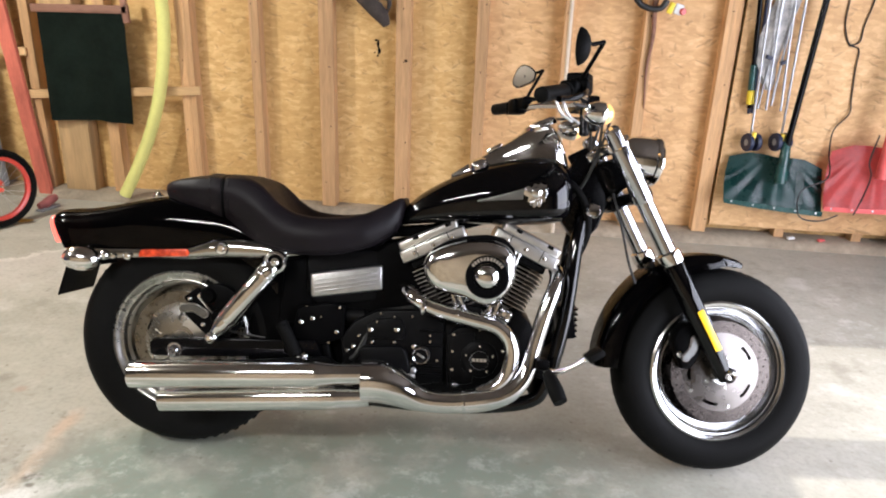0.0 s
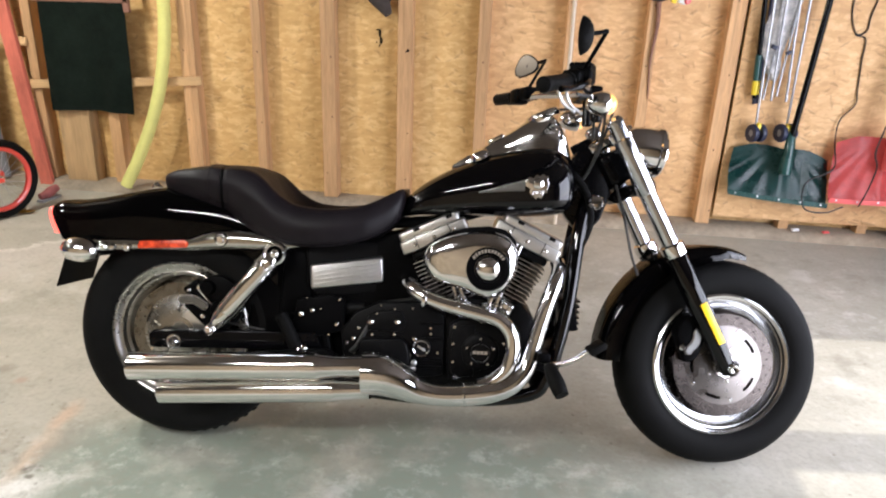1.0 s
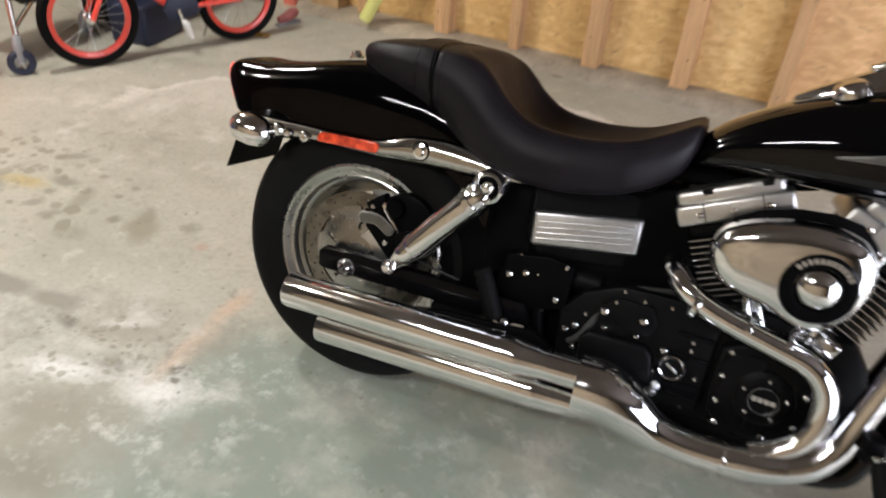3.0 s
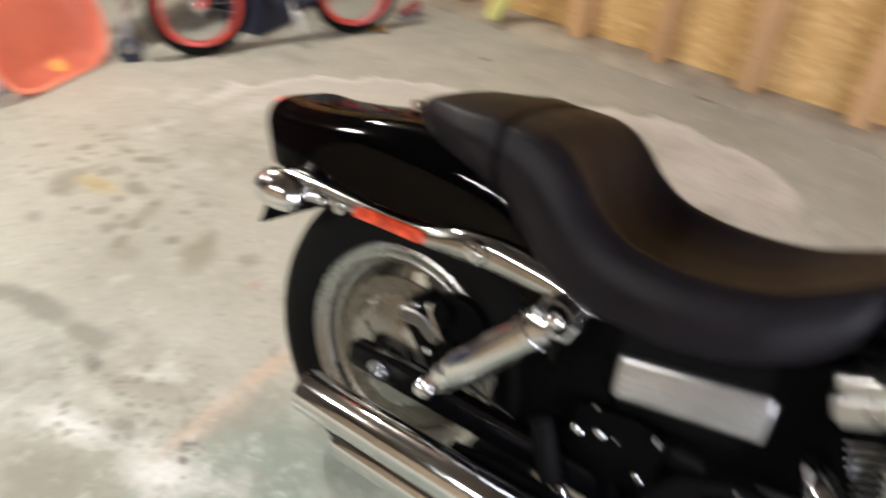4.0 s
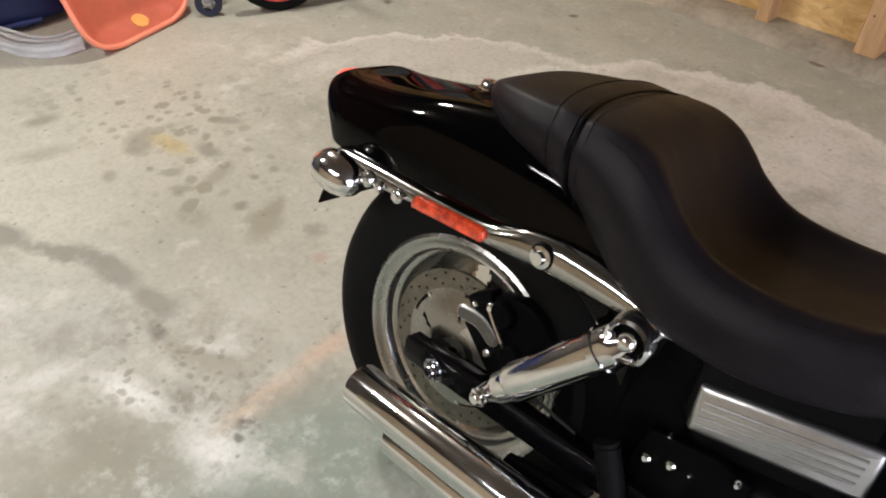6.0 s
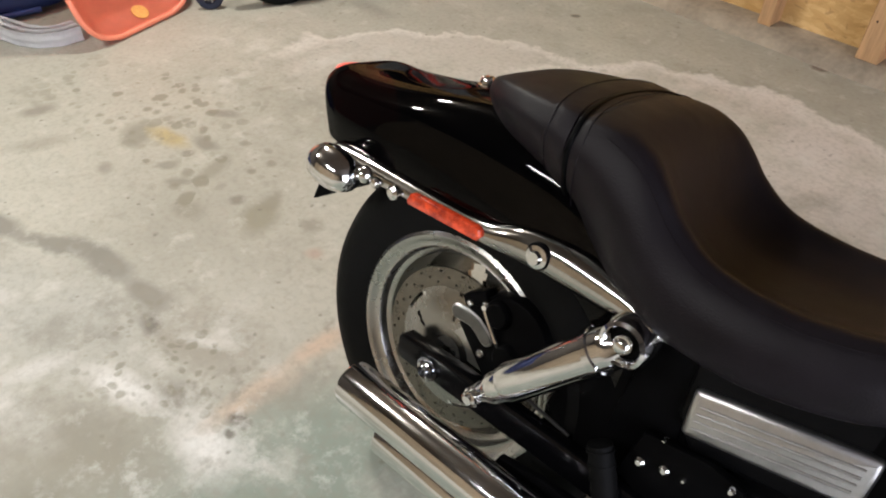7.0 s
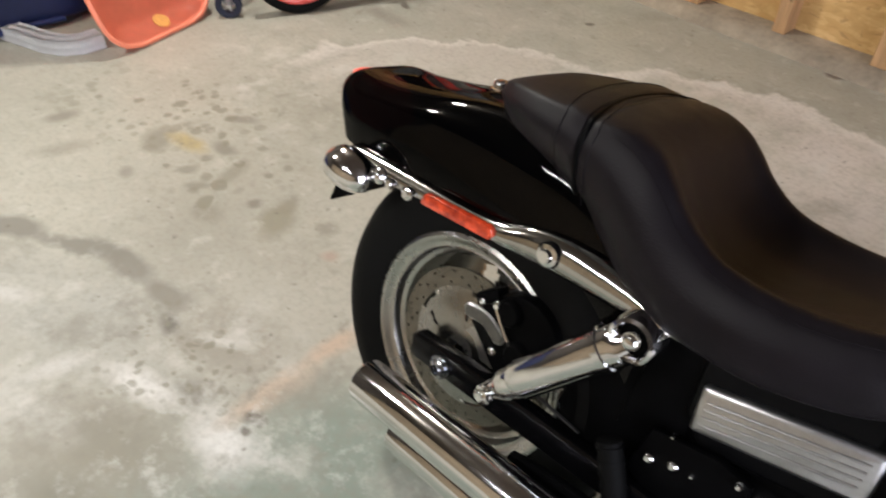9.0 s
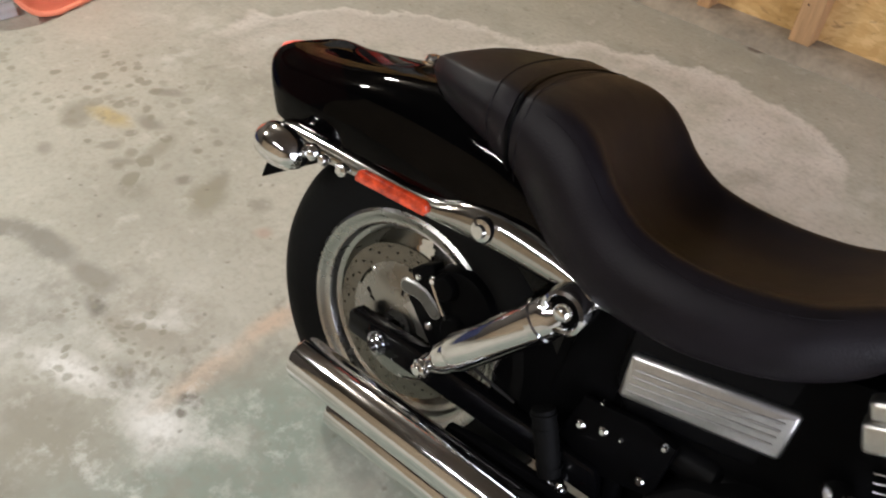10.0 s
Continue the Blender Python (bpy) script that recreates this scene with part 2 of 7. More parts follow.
def osb(name, low=(0.46, 0.275, 0.095), middle=(0.56, 0.345, 0.132), high=(0.70, 0.475, 0.22)):
    m = bpy.data.materials.new(name)
    m.use_nodes = True
    n, l = m.node_tree.nodes, m.node_tree.links
    b = n["Principled BSDF"]
    b.inputs["Roughness"].default_value = 0.7
    co = n.new("ShaderNodeTexCoord")
    warp = n.new("ShaderNodeTexNoise")
    warp.inputs["Scale"].default_value = 7.0
    l.new(co.outputs["Object"], warp.inputs["Vector"])
    mixv = n.new("ShaderNodeMix")
    mixv.data_type = "VECTOR"
    mixv.inputs["Factor"].default_value = 0.035
    l.new(co.outputs["Object"], mixv.inputs["A"])
    l.new(warp.outputs["Color"], mixv.inputs["B"])
    total = None
    for rot, sc in ((0.5, (19, 1, 46)), (-0.85, (21, 1, 50)), (1.9, (24, 1, 56))):
        mp = n.new("ShaderNodeMapping")
        mp.inputs["Rotation"].default_value = (0, rot, 0)
        mp.inputs["Scale"].default_value = sc
        l.new(mixv.outputs["Result"], mp.inputs["Vector"])
        v = n.new("ShaderNodeTexVoronoi")
        v.inputs["Scale"].default_value = 1.0
        v.inputs["Randomness"].default_value = 1.0
        l.new(mp.outputs[0], v.inputs["Vector"])
        sep = n.new("ShaderNodeSeparateColor")
        l.new(v.outputs["Color"], sep.inputs[0])
        if total is None:
            total = sep.outputs[0]
        else:
            ad = n.new("ShaderNodeMath")
            l.new(total, ad.inputs[0])
            l.new(sep.outputs[0], ad.inputs[1])
            total = ad.outputs[0]
    big = n.new("ShaderNodeTexNoise")
    big.inputs["Scale"].default_value, big.inputs["Detail"].default_value = 2.2, 5
    l.new(co.outputs["Object"], big.inputs["Vector"])
    ad = n.new("ShaderNodeMath")
    ad.operation = "MULTIPLY_ADD"
    l.new(big.outputs["Fac"], ad.inputs[0])
    ad.inputs[1].default_value = 2.0
    l.new(total, ad.inputs[2])
    ramp = n.new("ShaderNodeValToRGB")
    e = ramp.color_ramp.elements
    e[0].position, e[0].color = 0.20, (*low, 1)
    e[1].position, e[1].color = 0.78, (*high, 1)
    mid = ramp.color_ramp.elements.new(0.5)
    mid.color = (*middle, 1)
    dv = n.new("ShaderNodeMath")
    dv.operation = "DIVIDE"
    l.new(ad.outputs[0], dv.inputs[0])
    dv.inputs[1].default_value = 5.0
    l.new(dv.outputs[0], ramp.inputs["Fac"])
    # few dark strands, lying every way
    shade = ramp.outputs[0]
    for rot, sc, rare, power in ((0.35, (26, 1, 120), 0.985, 0.38), (-0.55, (30, 1, 110), 0.986, 0.34), (1.25, (34, 1, 130), 0.988, 0.30), (0.1, (13, 1, 70), 0.994, 0.42)):
        mp = n.new("ShaderNodeMapping")
        mp.vector_type = "TEXTURE"
        mp.inputs["Rotation"].default_value = (0, rot, 0)
        mp.inputs["Scale"].default_value = tuple(1 / q for q in sc)
        l.new(mixv.outputs["Result"], mp.inputs["Vector"])
        v = n.new("ShaderNodeTexVoronoi")
        v.inputs["Scale"].default_value = 1.0
        l.new(mp.outputs[0], v.inputs["Vector"])
        sep = n.new("ShaderNodeSeparateColor")
        l.new(v.outputs["Color"], sep.inputs[0])
        gt = n.new("ShaderNodeMath")
        gt.operation = "GREATER_THAN"
        gt.inputs[1].default_value = rare
        l.new(sep.outputs[1], gt.inputs[0])
        sc2 = n.new("ShaderNodeMath")
        sc2.operation = "MULTIPLY"
        sc2.inputs[1].default_value = power
        l.new(gt.outputs[0], sc2.inputs[0])
        dark = n.new("ShaderNodeMix")
        dark.data_type = "RGBA"
        dark.inputs["B"].default_value = (0.20, 0.105, 0.04, 1)
        l.new(sc2.outputs[0], dark.inputs["Factor"])
        l.new(shade, dark.inputs["A"])
        shade = dark.outputs["Result"]
    l.new(shade, b.inputs["Base Color"])
    bp = n.new("ShaderNodeBump")
    bp.inputs["Strength"].default_value, bp.inputs["Distance"].default_value = 0.25, 0.002
    l.new(total, bp.inputs["Height"])
    l.new(bp.outputs[0], b.inputs["Normal"])
    return m


OSB = osb("strand_board")
# peach board tone, lightened to hold part of the daylight on the right wall
OSB_LIT_PEACH = osb("lit_peach_strand_board", (0.50, 0.285, 0.125), (0.62, 0.372, 0.172), (0.76, 0.495, 0.255))

# stains and patches of the slab: x, y, half length, half width, turn, colour, strength, edge softness
SLAB_MARKS = [
    (-1.80, 3.08, 0.70, 0.33, 38, (0.56, 0.515, 0.47), 0.55, 0.07),
    (-0.30, 3.08, 0.50, 0.32, 0, (0.56, 0.51, 0.47), 0.70, 0.40),
    (-0.95, 3.42, 0.68, 0.44, 12, (0.60, 0.545, 0.50), 0.90, 0.06),
    # broad darker, greener patches below and south of the motorcycle
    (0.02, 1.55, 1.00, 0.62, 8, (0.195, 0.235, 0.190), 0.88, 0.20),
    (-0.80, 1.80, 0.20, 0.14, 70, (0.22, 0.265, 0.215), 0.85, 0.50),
    (-1.60, 1.48, 0.42, 0.16, 28, (0.42, 0.415, 0.375), 0.75, 0.60),
    (-1.204, 1.767, 0.139, 0.078, 28, (0.285, 0.26, 0.205), 0.78, 0.45),
    (-1.10, 1.43, 0.139, 0.095, 50, (0.25, 0.23, 0.175), 0.75, 0.50),
    (-1.00, 1.31, 0.11, 0.055, 20, (0.20, 0.185, 0.14), 0.75, 0.55),
    (-1.991, 1.515, 0.13, 0.044, 27, (0.20, 0.19, 0.16), 0.80, 0.35),
    (-1.764, 1.634, 0.135, 0.034, 31, (0.21, 0.20, 0.165), 0.82, 0.35),
    (-1.622, 1.701, 0.085, 0.036, 5, (0.22, 0.21, 0.175), 0.82, 0.35),
    (-1.444, 1.719, 0.080, 0.032, 8, (0.23, 0.215, 0.175), 0.82, 0.35),
    (-1.344, 1.685, 0.036, 0.025, 10, (0.13, 0.12, 0.095), 0.80, 0.45),
    (-1.115, 1.628, 0.050, 0.040, 48, (0.17, 0.155, 0.12), 0.70, 0.50),
    (-1.208, 1.557, 0.095, 0.030, 20, (0.68, 0.665, 0.63), 0.88, 0.55),
    (-0.951, 1.618, 0.085, 0.048, 0, (0.70, 0.685, 0.65), 0.90, 0.60),
    (-1.384, 1.429, 0.075, 0.028, 77, (0.60, 0.585, 0.55), 0.70, 0.60),
    (-1.715, 1.413, 0.075, 0.026, 44, (0.60, 0.585, 0.55), 0.65, 0.60),
    (-1.36, 1.31, 0.16, 0.045, 20, (0.56, 0.545, 0.505), 0.60, 0.60),
    (-1.213, 1.757, 0.050, 0.014, 24, (0.60, 0.585, 0.55), 0.65, 0.60),
    (-1.00, 1.76, 0.11, 0.030, 90, (0.53, 0.40, 0.30), 0.72, 0.55),
    (-1.02, 1.96, 0.080, 0.024, 88, (0.55, 0.40, 0.29), 0.75, 0.55),
    (-1.294, 2.125, 0.024, 0.019, 33, (0.42, 0.29, 0.22), 0.60, 0.50),
    (-2.163, 2.030, 0.074, 0.046, 142, (0.23, 0.22, 0.17), 0.75, 0.40),
    (-2.084, 2.094, 0.080, 0.032, 10, (0.42, 0.32, 0.12), 0.72, 0.45),
    (-1.971, 2.171, 0.056, 0.028, 9, (0.21, 0.20, 0.155), 0.75, 0.40),
    (-1.523, 2.094, 0.078, 0.050, 127, (0.245, 0.225, 0.155), 0.78, 0.40),
    (-1.821, 2.120, 0.069, 0.026, 119, (0.25, 0.235, 0.175), 0.70, 0.45),
    (-1.688, 1.964, 0.050, 0.039, 5, (0.25, 0.235, 0.18), 0.72, 0.40),
    (-1.559, 2.155, 0.044, 0.028, 115, (0.24, 0.22, 0.16), 0.70, 0.40),
    (-1.929, 2.019, 0.032, 0.020, 42, (0.22, 0.21, 0.16), 0.70, 0.40),
    (-1.835, 2.011, 0.042, 0.020, 46, (0.22, 0.21, 0.16), 0.70, 0.40),
    (-1.632, 2.092, 0.024, 0.018, 5, (0.17, 0.155, 0.115), 0.70, 0.40),
    (-1.399, 2.197, 0.036, 0.030, 168, (0.26, 0.24, 0.19), 0.60, 0.45),
    (-2.044, 1.863, 0.034, 0.022, 175, (0.25, 0.23, 0.19), 0.62, 0.45),
    (-2.528, 1.836, 0.056, 0.034, 84, (0.22, 0.20, 0.16), 0.72, 0.45),
    (-2.306, 1.760, 0.094, 0.037, 73, (0.29, 0.265, 0.215), 0.60, 0.55),
    (-2.090, 2.311, 0.053, 0.022, 47, (0.21, 0.19, 0.15), 0.65, 0.45),
    (-0.962, 1.702, 0.027, 0.020, 15, (0.11, 0.095, 0.07), 0.85, 0.40),
    (-0.946, 1.666, 0.012, 0.009, 0, (0.11, 0.095, 0.07), 0.80, 0.40),
    # faint darker strip further south
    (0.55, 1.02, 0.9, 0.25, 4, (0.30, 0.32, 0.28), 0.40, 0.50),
    (-1.829, 3.861, 0.022, 0.016, 0, (0.09, 0.07, 0.05), 0.8, 0.3),
    (-0.903, 4.215, 0.035, 0.020, 0, (0.10, 0.06, 0.04), 0.8, 0.3),
]


def concrete(name):
    m = bpy.data.materials.new(name)
    m.use_nodes = True
    n, l = m.node_tree.nodes, m.node_tree.links
    b = n["Principled BSDF"]
    co = n.new("ShaderNodeTexCoord")

    def noise_tex(scale, detail, rough=0.55):
        t = n.new("ShaderNodeTexNoise")
        t.inputs["Scale"].default_value, t.inputs["Detail"].default_value, t.inputs["Roughness"].default_value = scale, detail, rough
        l.new(co.outputs["Object"], t.inputs["Vector"])
        return t

    def mix(fac, a, bb):
        x = n.new("ShaderNodeMix")
        x.data_type = "RGBA"
        l.new(fac, x.inputs["Factor"])
        for socket, v in (("A", a), ("B", bb)):
            if isinstance(v, tuple):
                x.inputs[socket].default_value = (*v, 1)
            else:
                l.new(v, x.inputs[socket])
        return x.outputs["Result"]

    def span(value, lo, hi, to=1.0):
        r = n.new("ShaderNodeMapRange")
        r.inputs["From Min"].default_value, r.inputs["From Max"].default_value, r.inputs["To Max"].default_value = lo, hi, to
        l.new(value, r.inputs["Value"])
        return r.outputs[0]

    big, mid, fine = noise_tex(1.1, 6), noise_tex(4.5, 8, 0.62), noise_tex(55, 4)
    col = mix(span(big.outputs["Fac"], 0.35, 0.66), (0.342, 0.328, 0.272), (0.472, 0.453, 0.388))
    col = mix(span(mid.outputs["Fac"], 0.53, 0.74, 0.50), col, (0.27, 0.25, 0.20))
    wobble = noise_tex(5.0, 7, 0.6)
    wc = n.new("ShaderNodeVectorMath")
    wc.operation = "MULTIPLY_ADD"
    l.new(wobble.outputs["Color"], wc.inputs[0])
    wc.inputs[1].default_value, wc.inputs[2].default_value = (0.34, 0.34, 0.0), (-0.17, -0.17, 0.0)
    at = n.new("ShaderNodeVectorMath")
    l.new(co.outputs["Object"], at.inputs[0])
    l.new(wc.outputs[0], at.inputs[1])
    spot = n.new("ShaderNodeVectorMath")
    small = n.new("ShaderNodeVectorMath")
    small.operation = "SCALE"
    small.inputs["Scale"].default_value = 0.22
    l.new(wc.outputs[0], small.inputs[0])
    l.new(co.outputs["Object"], spot.inputs[0])
    l.new(small.outputs[0], spot.inputs[1])
    near = n.new("ShaderNodeVectorMath")
    less = n.new("ShaderNodeVectorMath")
    less.operation = "SCALE"
    less.inputs["Scale"].default_value = 0.42
    l.new(wc.outputs[0], less.inputs[0])
    l.new(co.outputs["Object"], near.inputs[0])
    l.new(less.outputs[0], near.inputs[1])
    for x, y, a, w, turn, colour, power, soft in SLAB_MARKS:
        mp = n.new("ShaderNodeMapping")
        mp.vector_type = "TEXTURE"
        mp.inputs["Location"].default_value = (x, y, 0)
        mp.inputs["Rotation"].default_value = (0, 0, radians(turn))
        mp.inputs["Scale"].default_value = (a, w, 1)
        l.new((spot if a < 0.1 else near if w < 0.2 else at).outputs[0], mp.inputs["Vector"])
        ln = n.new("ShaderNodeVectorMath")
        ln.operation = "LENGTH"
        l.new(mp.outputs[0], ln.inputs[0])
        inside = span(ln.outputs["Value"], 1.0 + soft, 1.0 - soft, power)
        if soft < 0.08:
            wide = n.new("ShaderNodeMath")
            wide.operation = "MULTIPLY"
            axes = n.new("ShaderNodeSeparateXYZ")
            l.new(mp.outputs[0], axes.inputs[0])
            l.new(inside, wide.inputs[0])
            l.new(span(axes.outputs["Y"], -0.95, 0.15), wide.inputs[1])
            inside = wide.outputs[0]
        broken = n.new("ShaderNodeMath")
        broken.operation = "MULTIPLY"
        l.new(inside, broken.inputs[0])
        l.new(span(mid.outputs["Fac"], 0.30, 0.52), broken.inputs[1])
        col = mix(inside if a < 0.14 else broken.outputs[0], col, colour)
        if soft < 0.08:
            rim = n.new("ShaderNodeMath")
            rim.operation = "MULTIPLY"
            part_y = n.new("ShaderNodeSeparateXYZ")
            l.new(mp.outputs[0], part_y.inputs[0])
            north = n.new("ShaderNodeMath")
            north.operation = "MULTIPLY"
            l.new(span(ln.outputs["Value"], 0.86, 0.99), north.inputs[0])
            l.new(span(part_y.outputs["Y"], -0.1, 0.35), north.inputs[1])
            l.new(north.outputs[0], rim.inputs[0])
            l.new(span(ln.outputs["Value"], 1.06, 1.0, 0.55), rim.inputs[1])
            col = mix(rim.outputs[0], col, (0.74, 0.70, 0.655))
    # scattered oil drips
    v = n.new("ShaderNodeTexVoronoi")
    v.inputs["Scale"].default_value = 7.0
    l.new(at.outputs[0], v.inputs["Vector"])
    sep = n.new("ShaderNodeSeparateColor")
    l.new(v.outputs["Color"], sep.inputs[0])
    few = n.new("ShaderNodeMath")
    few.operation = "GREATER_THAN"
    few.inputs[1].default_value = 0.86
    l.new(sep.outputs[0], few.inputs[0])
    drop = n.new("ShaderNodeMath")
    drop.operation = "MULTIPLY"
    l.new(span(v.outputs["Distance"], 0.20, 0.02, 0.55), drop.inputs[0])
    l.new(few.outputs[0], drop.inputs[1])
    col = mix(drop.outputs[0], col, (0.20, 0.18, 0.13))
    for x, y, a, w, turn, size in ((-1.68, 2.06, 0.30, 0.16, 22, 15.0), (-1.95, 2.11, 0.34, 0.22, 20, 19.0), (-2.35, 2.16, 0.50, 0.26, 30, 21.0), (-1.22, 1.66, 0.26, 0.16, 10, 38.0)):
        mp = n.new("ShaderNodeMapping")
        mp.vector_type = "TEXTURE"
        mp.inputs["Location"].default_value = (x, y, 0)
        mp.inputs["Rotation"].default_value = (0, 0, radians(turn))
        mp.inputs["Scale"].default_value = (a, w, 1)
        l.new(at.outputs[0], mp.inputs["Vector"])
        ln = n.new("ShaderNodeVectorMath")
        ln.operation = "LENGTH"
        l.new(mp.outputs[0], ln.inputs[0])
        vs = n.new("ShaderNodeTexVoronoi")
        vs.inputs["Scale"].default_value = size
        l.new(spot.outputs[0], vs.inputs["Vector"])
        sp = n.new("ShaderNodeSeparateColor")
        l.new(vs.outputs["Color"], sp.inputs[0])
        rad = n.new("ShaderNodeMath")
        rad.operation = "MULTIPLY"
        rad.inputs[1].default_value = 0.58
        l.new(sp.outputs[1], rad.inputs[0])
        gap = n.new("ShaderNodeMath")
        gap.operation = "SUBTRACT"
        l.new(rad.outputs[0], gap.inputs[0])
        l.new(vs.outputs["Distance"], gap.inputs[1])
        both = n.new("ShaderNodeMath")
        both.operation = "MULTIPLY"
        l.new(span(gap.outputs[0], -0.03, 0.15, 0.80), both.inputs[0])
        l.new(span(ln.outputs["Value"], 1.15, 0.55), both.inputs[1])
        col = mix(both.outputs[0], col, (0.225, 0.212, 0.155))
    col = mix(span(fine.outputs["Fac"], 0.46, 0.75, 0.38), col, (0.24, 0.22, 0.18))
    patch = noise_tex(13.0, 7, 0.65)
    for x, y, a, w, turn, size in ((-1.42, 1.46, 0.85, 0.33, 26, 4.5), (-0.95, 1.62, 0.40, 0.22, 40, 11.0), (0.2, 3.2, 1.6, 0.7, 5, 3.0), (1.95, 3.1, 0.9, 0.9, 0, 4.5), (0.6, 1.75, 1.1, 0.35, 0, 5.0), (-2.0, 2.7, 0.8, 0.35, 10, 4.0)):
        mp = n.new("ShaderNodeMapping")
        mp.vector_type = "TEXTURE"
        mp.inputs["Location"].default_value = (x, y, 0)
        mp.inputs["Rotation"].default_value = (0, 0, radians(turn))
        mp.inputs["Scale"].default_value = (a, w, 1)
        l.new(at.outputs[0], mp.inputs["Vector"])
        ln = n.new("ShaderNodeVectorMath")
        ln.operation = "LENGTH"
        l.new(mp.outputs[0], ln.inputs[0])
        mottle = noise_tex(size, 9, 0.68)
        for lo, hi, power, tone in ((0.52, 0.64, 0.55, (0.25, 0.235, 0.19)), (0.46, 0.34, 0.60, (0.60, 0.59, 0.55))):
            both = n.new("ShaderNodeMath")
            both.operation = "MULTIPLY"
            l.new(span(mottle.outputs["Fac"], lo, hi, power), both.inputs[0])
            l.new(span(ln.outputs["Value"], 1.2, 0.6), both.inputs[1])
            col = mix(both.outputs[0], col, tone)
    col = mix(span(patch.outputs["Fac"], 0.56, 0.74, 0.40), col, (0.23, 0.21, 0.165))
    col = mix(span(patch.outputs["Fac"], 0.44, 0.28, 0.45), col, (0.60, 0.58, 0.53))
    vs = n.new("ShaderNodeTexVoronoi")
    vs.inputs["Scale"].default_value = 42
    l.new(spot.outputs[0], vs.inputs["Vector"])
    sp = n.new("ShaderNodeSeparateColor")
    l.new(vs.outputs["Color"], sp.inputs[0])
    chips = n.new("ShaderNodeMath")
    chips.operation = "MULTIPLY"
    l.new(span(sp.outputs[0], 0.93, 0.985, 0.6), chips.inputs[0])
    l.new(span(vs.outputs["Distance"], 0.32, 0.12), chips.inputs[1])
    col = mix(chips.outputs[0], col, (0.15, 0.135, 0.10))
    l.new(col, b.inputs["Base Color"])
    rr = n.new("ShaderNodeMapRange")
    rr.inputs["To Min"].default_value, rr.inputs["To Max"].default_value = 0.42, 0.72
    l.new(mid.outputs["Fac"], rr.inputs["Value"])
    l.new(rr.outputs[0], b.inputs["Roughness"])
    bp = n.new("ShaderNodeBump")
    bp.inputs["Strength"].default_value, bp.inputs["Distance"].default_value = 0.25, 0.004
    l.new(mid.outputs["Fac"], bp.inputs["Height"])
    bp2 = n.new("ShaderNodeBump")
    bp2.inputs["Strength"].default_value, bp2.inputs["Distance"].default_value = 0.15, 0.001
    l.new(fine.outputs["Fac"], bp2.inputs["Height"])
    l.new(bp.outputs[0], bp2.inputs["Normal"])
    l.new(bp2.outputs[0], b.inputs["Normal"])
    return m


CONCRETE = concrete("stained_concrete")

# ---- shapes ----
def part(name, bm, material, parent=None, label="", m=None, sharp=40):
    if m is not None:
        bm.transform(m)
    bmesh.ops.recalc_face_normals(bm, faces=bm.faces)
    me = bpy.data.meshes.new(name)
    bm.to_mesh(me)
    bm.free()
    me.materials.append(material)
    me.shade_smooth()
    me.set_sharp_from_angle(angle=radians(sharp))
    ob = new(name, me)
    if parent is not None:
        ob.parent = parent
    if label:
        tagged(ob, label)
    return ob


def join(*bms):
    out = bms[0]
    for other in bms[1:]:
        me = bpy.data.meshes.new("tmp")
        other.to_mesh(me)
        out.from_mesh(me)
        bpy.data.meshes.remove(me)
        other.free()
    return out


def box(c, s, rot=(0, 0, 0), bevel=0.0, seg=2):
    bm = bmesh.new()
    bmesh.ops.create_cube(bm, size=1)
    bmesh.ops.scale(bm, vec=s, verts=bm.verts)
    if bevel:
        bmesh.ops.bevel(bm, geom=bm.edges[:], offset=bevel, segments=seg, affect="EDGES", profile=0.5)
    bm.transform(pose(*c, *rot))
    return bm


def frame_to(p, axis):
    return Matrix.Translation(p) @ Vector(axis).normalized().to_track_quat("Z", "Y").to_matrix().to_4x4()


def lathe(profile, p=(0, 0, 0), axis=(0, 0, 1), n=40, closed=False):
    """Turn (radius, height) pairs round an axis through p."""
    bm = bmesh.new()
    rings = []
    for r, h in profile:
        if r < 1e-6:
            rings.append([bm.verts.new((0, 0, h))])
        else:
            rings.append([bm.verts.new((r * math.cos(2 * math.pi * i / n), r * math.sin(2 * math.pi * i / n), h)) for i in range(n)])
    pairs = list(zip(rings, rings[1:])) + ([(rings[-1], rings[0])] if closed else [])
    for a, b in pairs:
        for i in range(n):
            j = (i + 1) % n
            if len(a) == 1 and len(b) == 1:
                continue
            if len(a) == 1:
                bm.faces.new((a[0], b[i], b[j]))
            elif len(b) == 1:
                bm.faces.new((a[i], a[j], b[0]))
            else:
                bm.faces.new((a[i], a[j], b[j], b[i]))
    bm.transform(frame_to(p, axis))
    return bm


def cyl(p0, p1, r, r2=None, n=20, bevel=0.0):
    p0, p1 = Vector(p0), Vector(p1)
    h, r2 = (p1 - p0).length, r if r2 is None else r2
    b = min(bevel, r * 0.6, h * 0.4)
    prof = [(0, 0), (r - b, 0), (r, b), (r2, h - b), (r2 - b, h), (0, h)] if b else [(0, 0), (r, 0), (r2, h), (0, h)]
    return lathe(prof, p0, p1 - p0, n)


def smooth_path(points, steps):
    pts = [Vector(p) for p in points]
    pts = [2 * pts[0] - pts[1]] + pts + [2 * pts[-1] - pts[-2]]
    out = []
    for k in range(1, len(pts) - 2):
        a, b, c, d = pts[k - 1:k + 3]
        for s in range(steps):
            t = s / steps
            out.append(0.5 * (2 * b + (c - a) * t + (2 * a - 5 * b + 4 * c - d) * t * t + (3 * b - a - 3 * c + d) * t ** 3))
    return out + [pts[-2]]


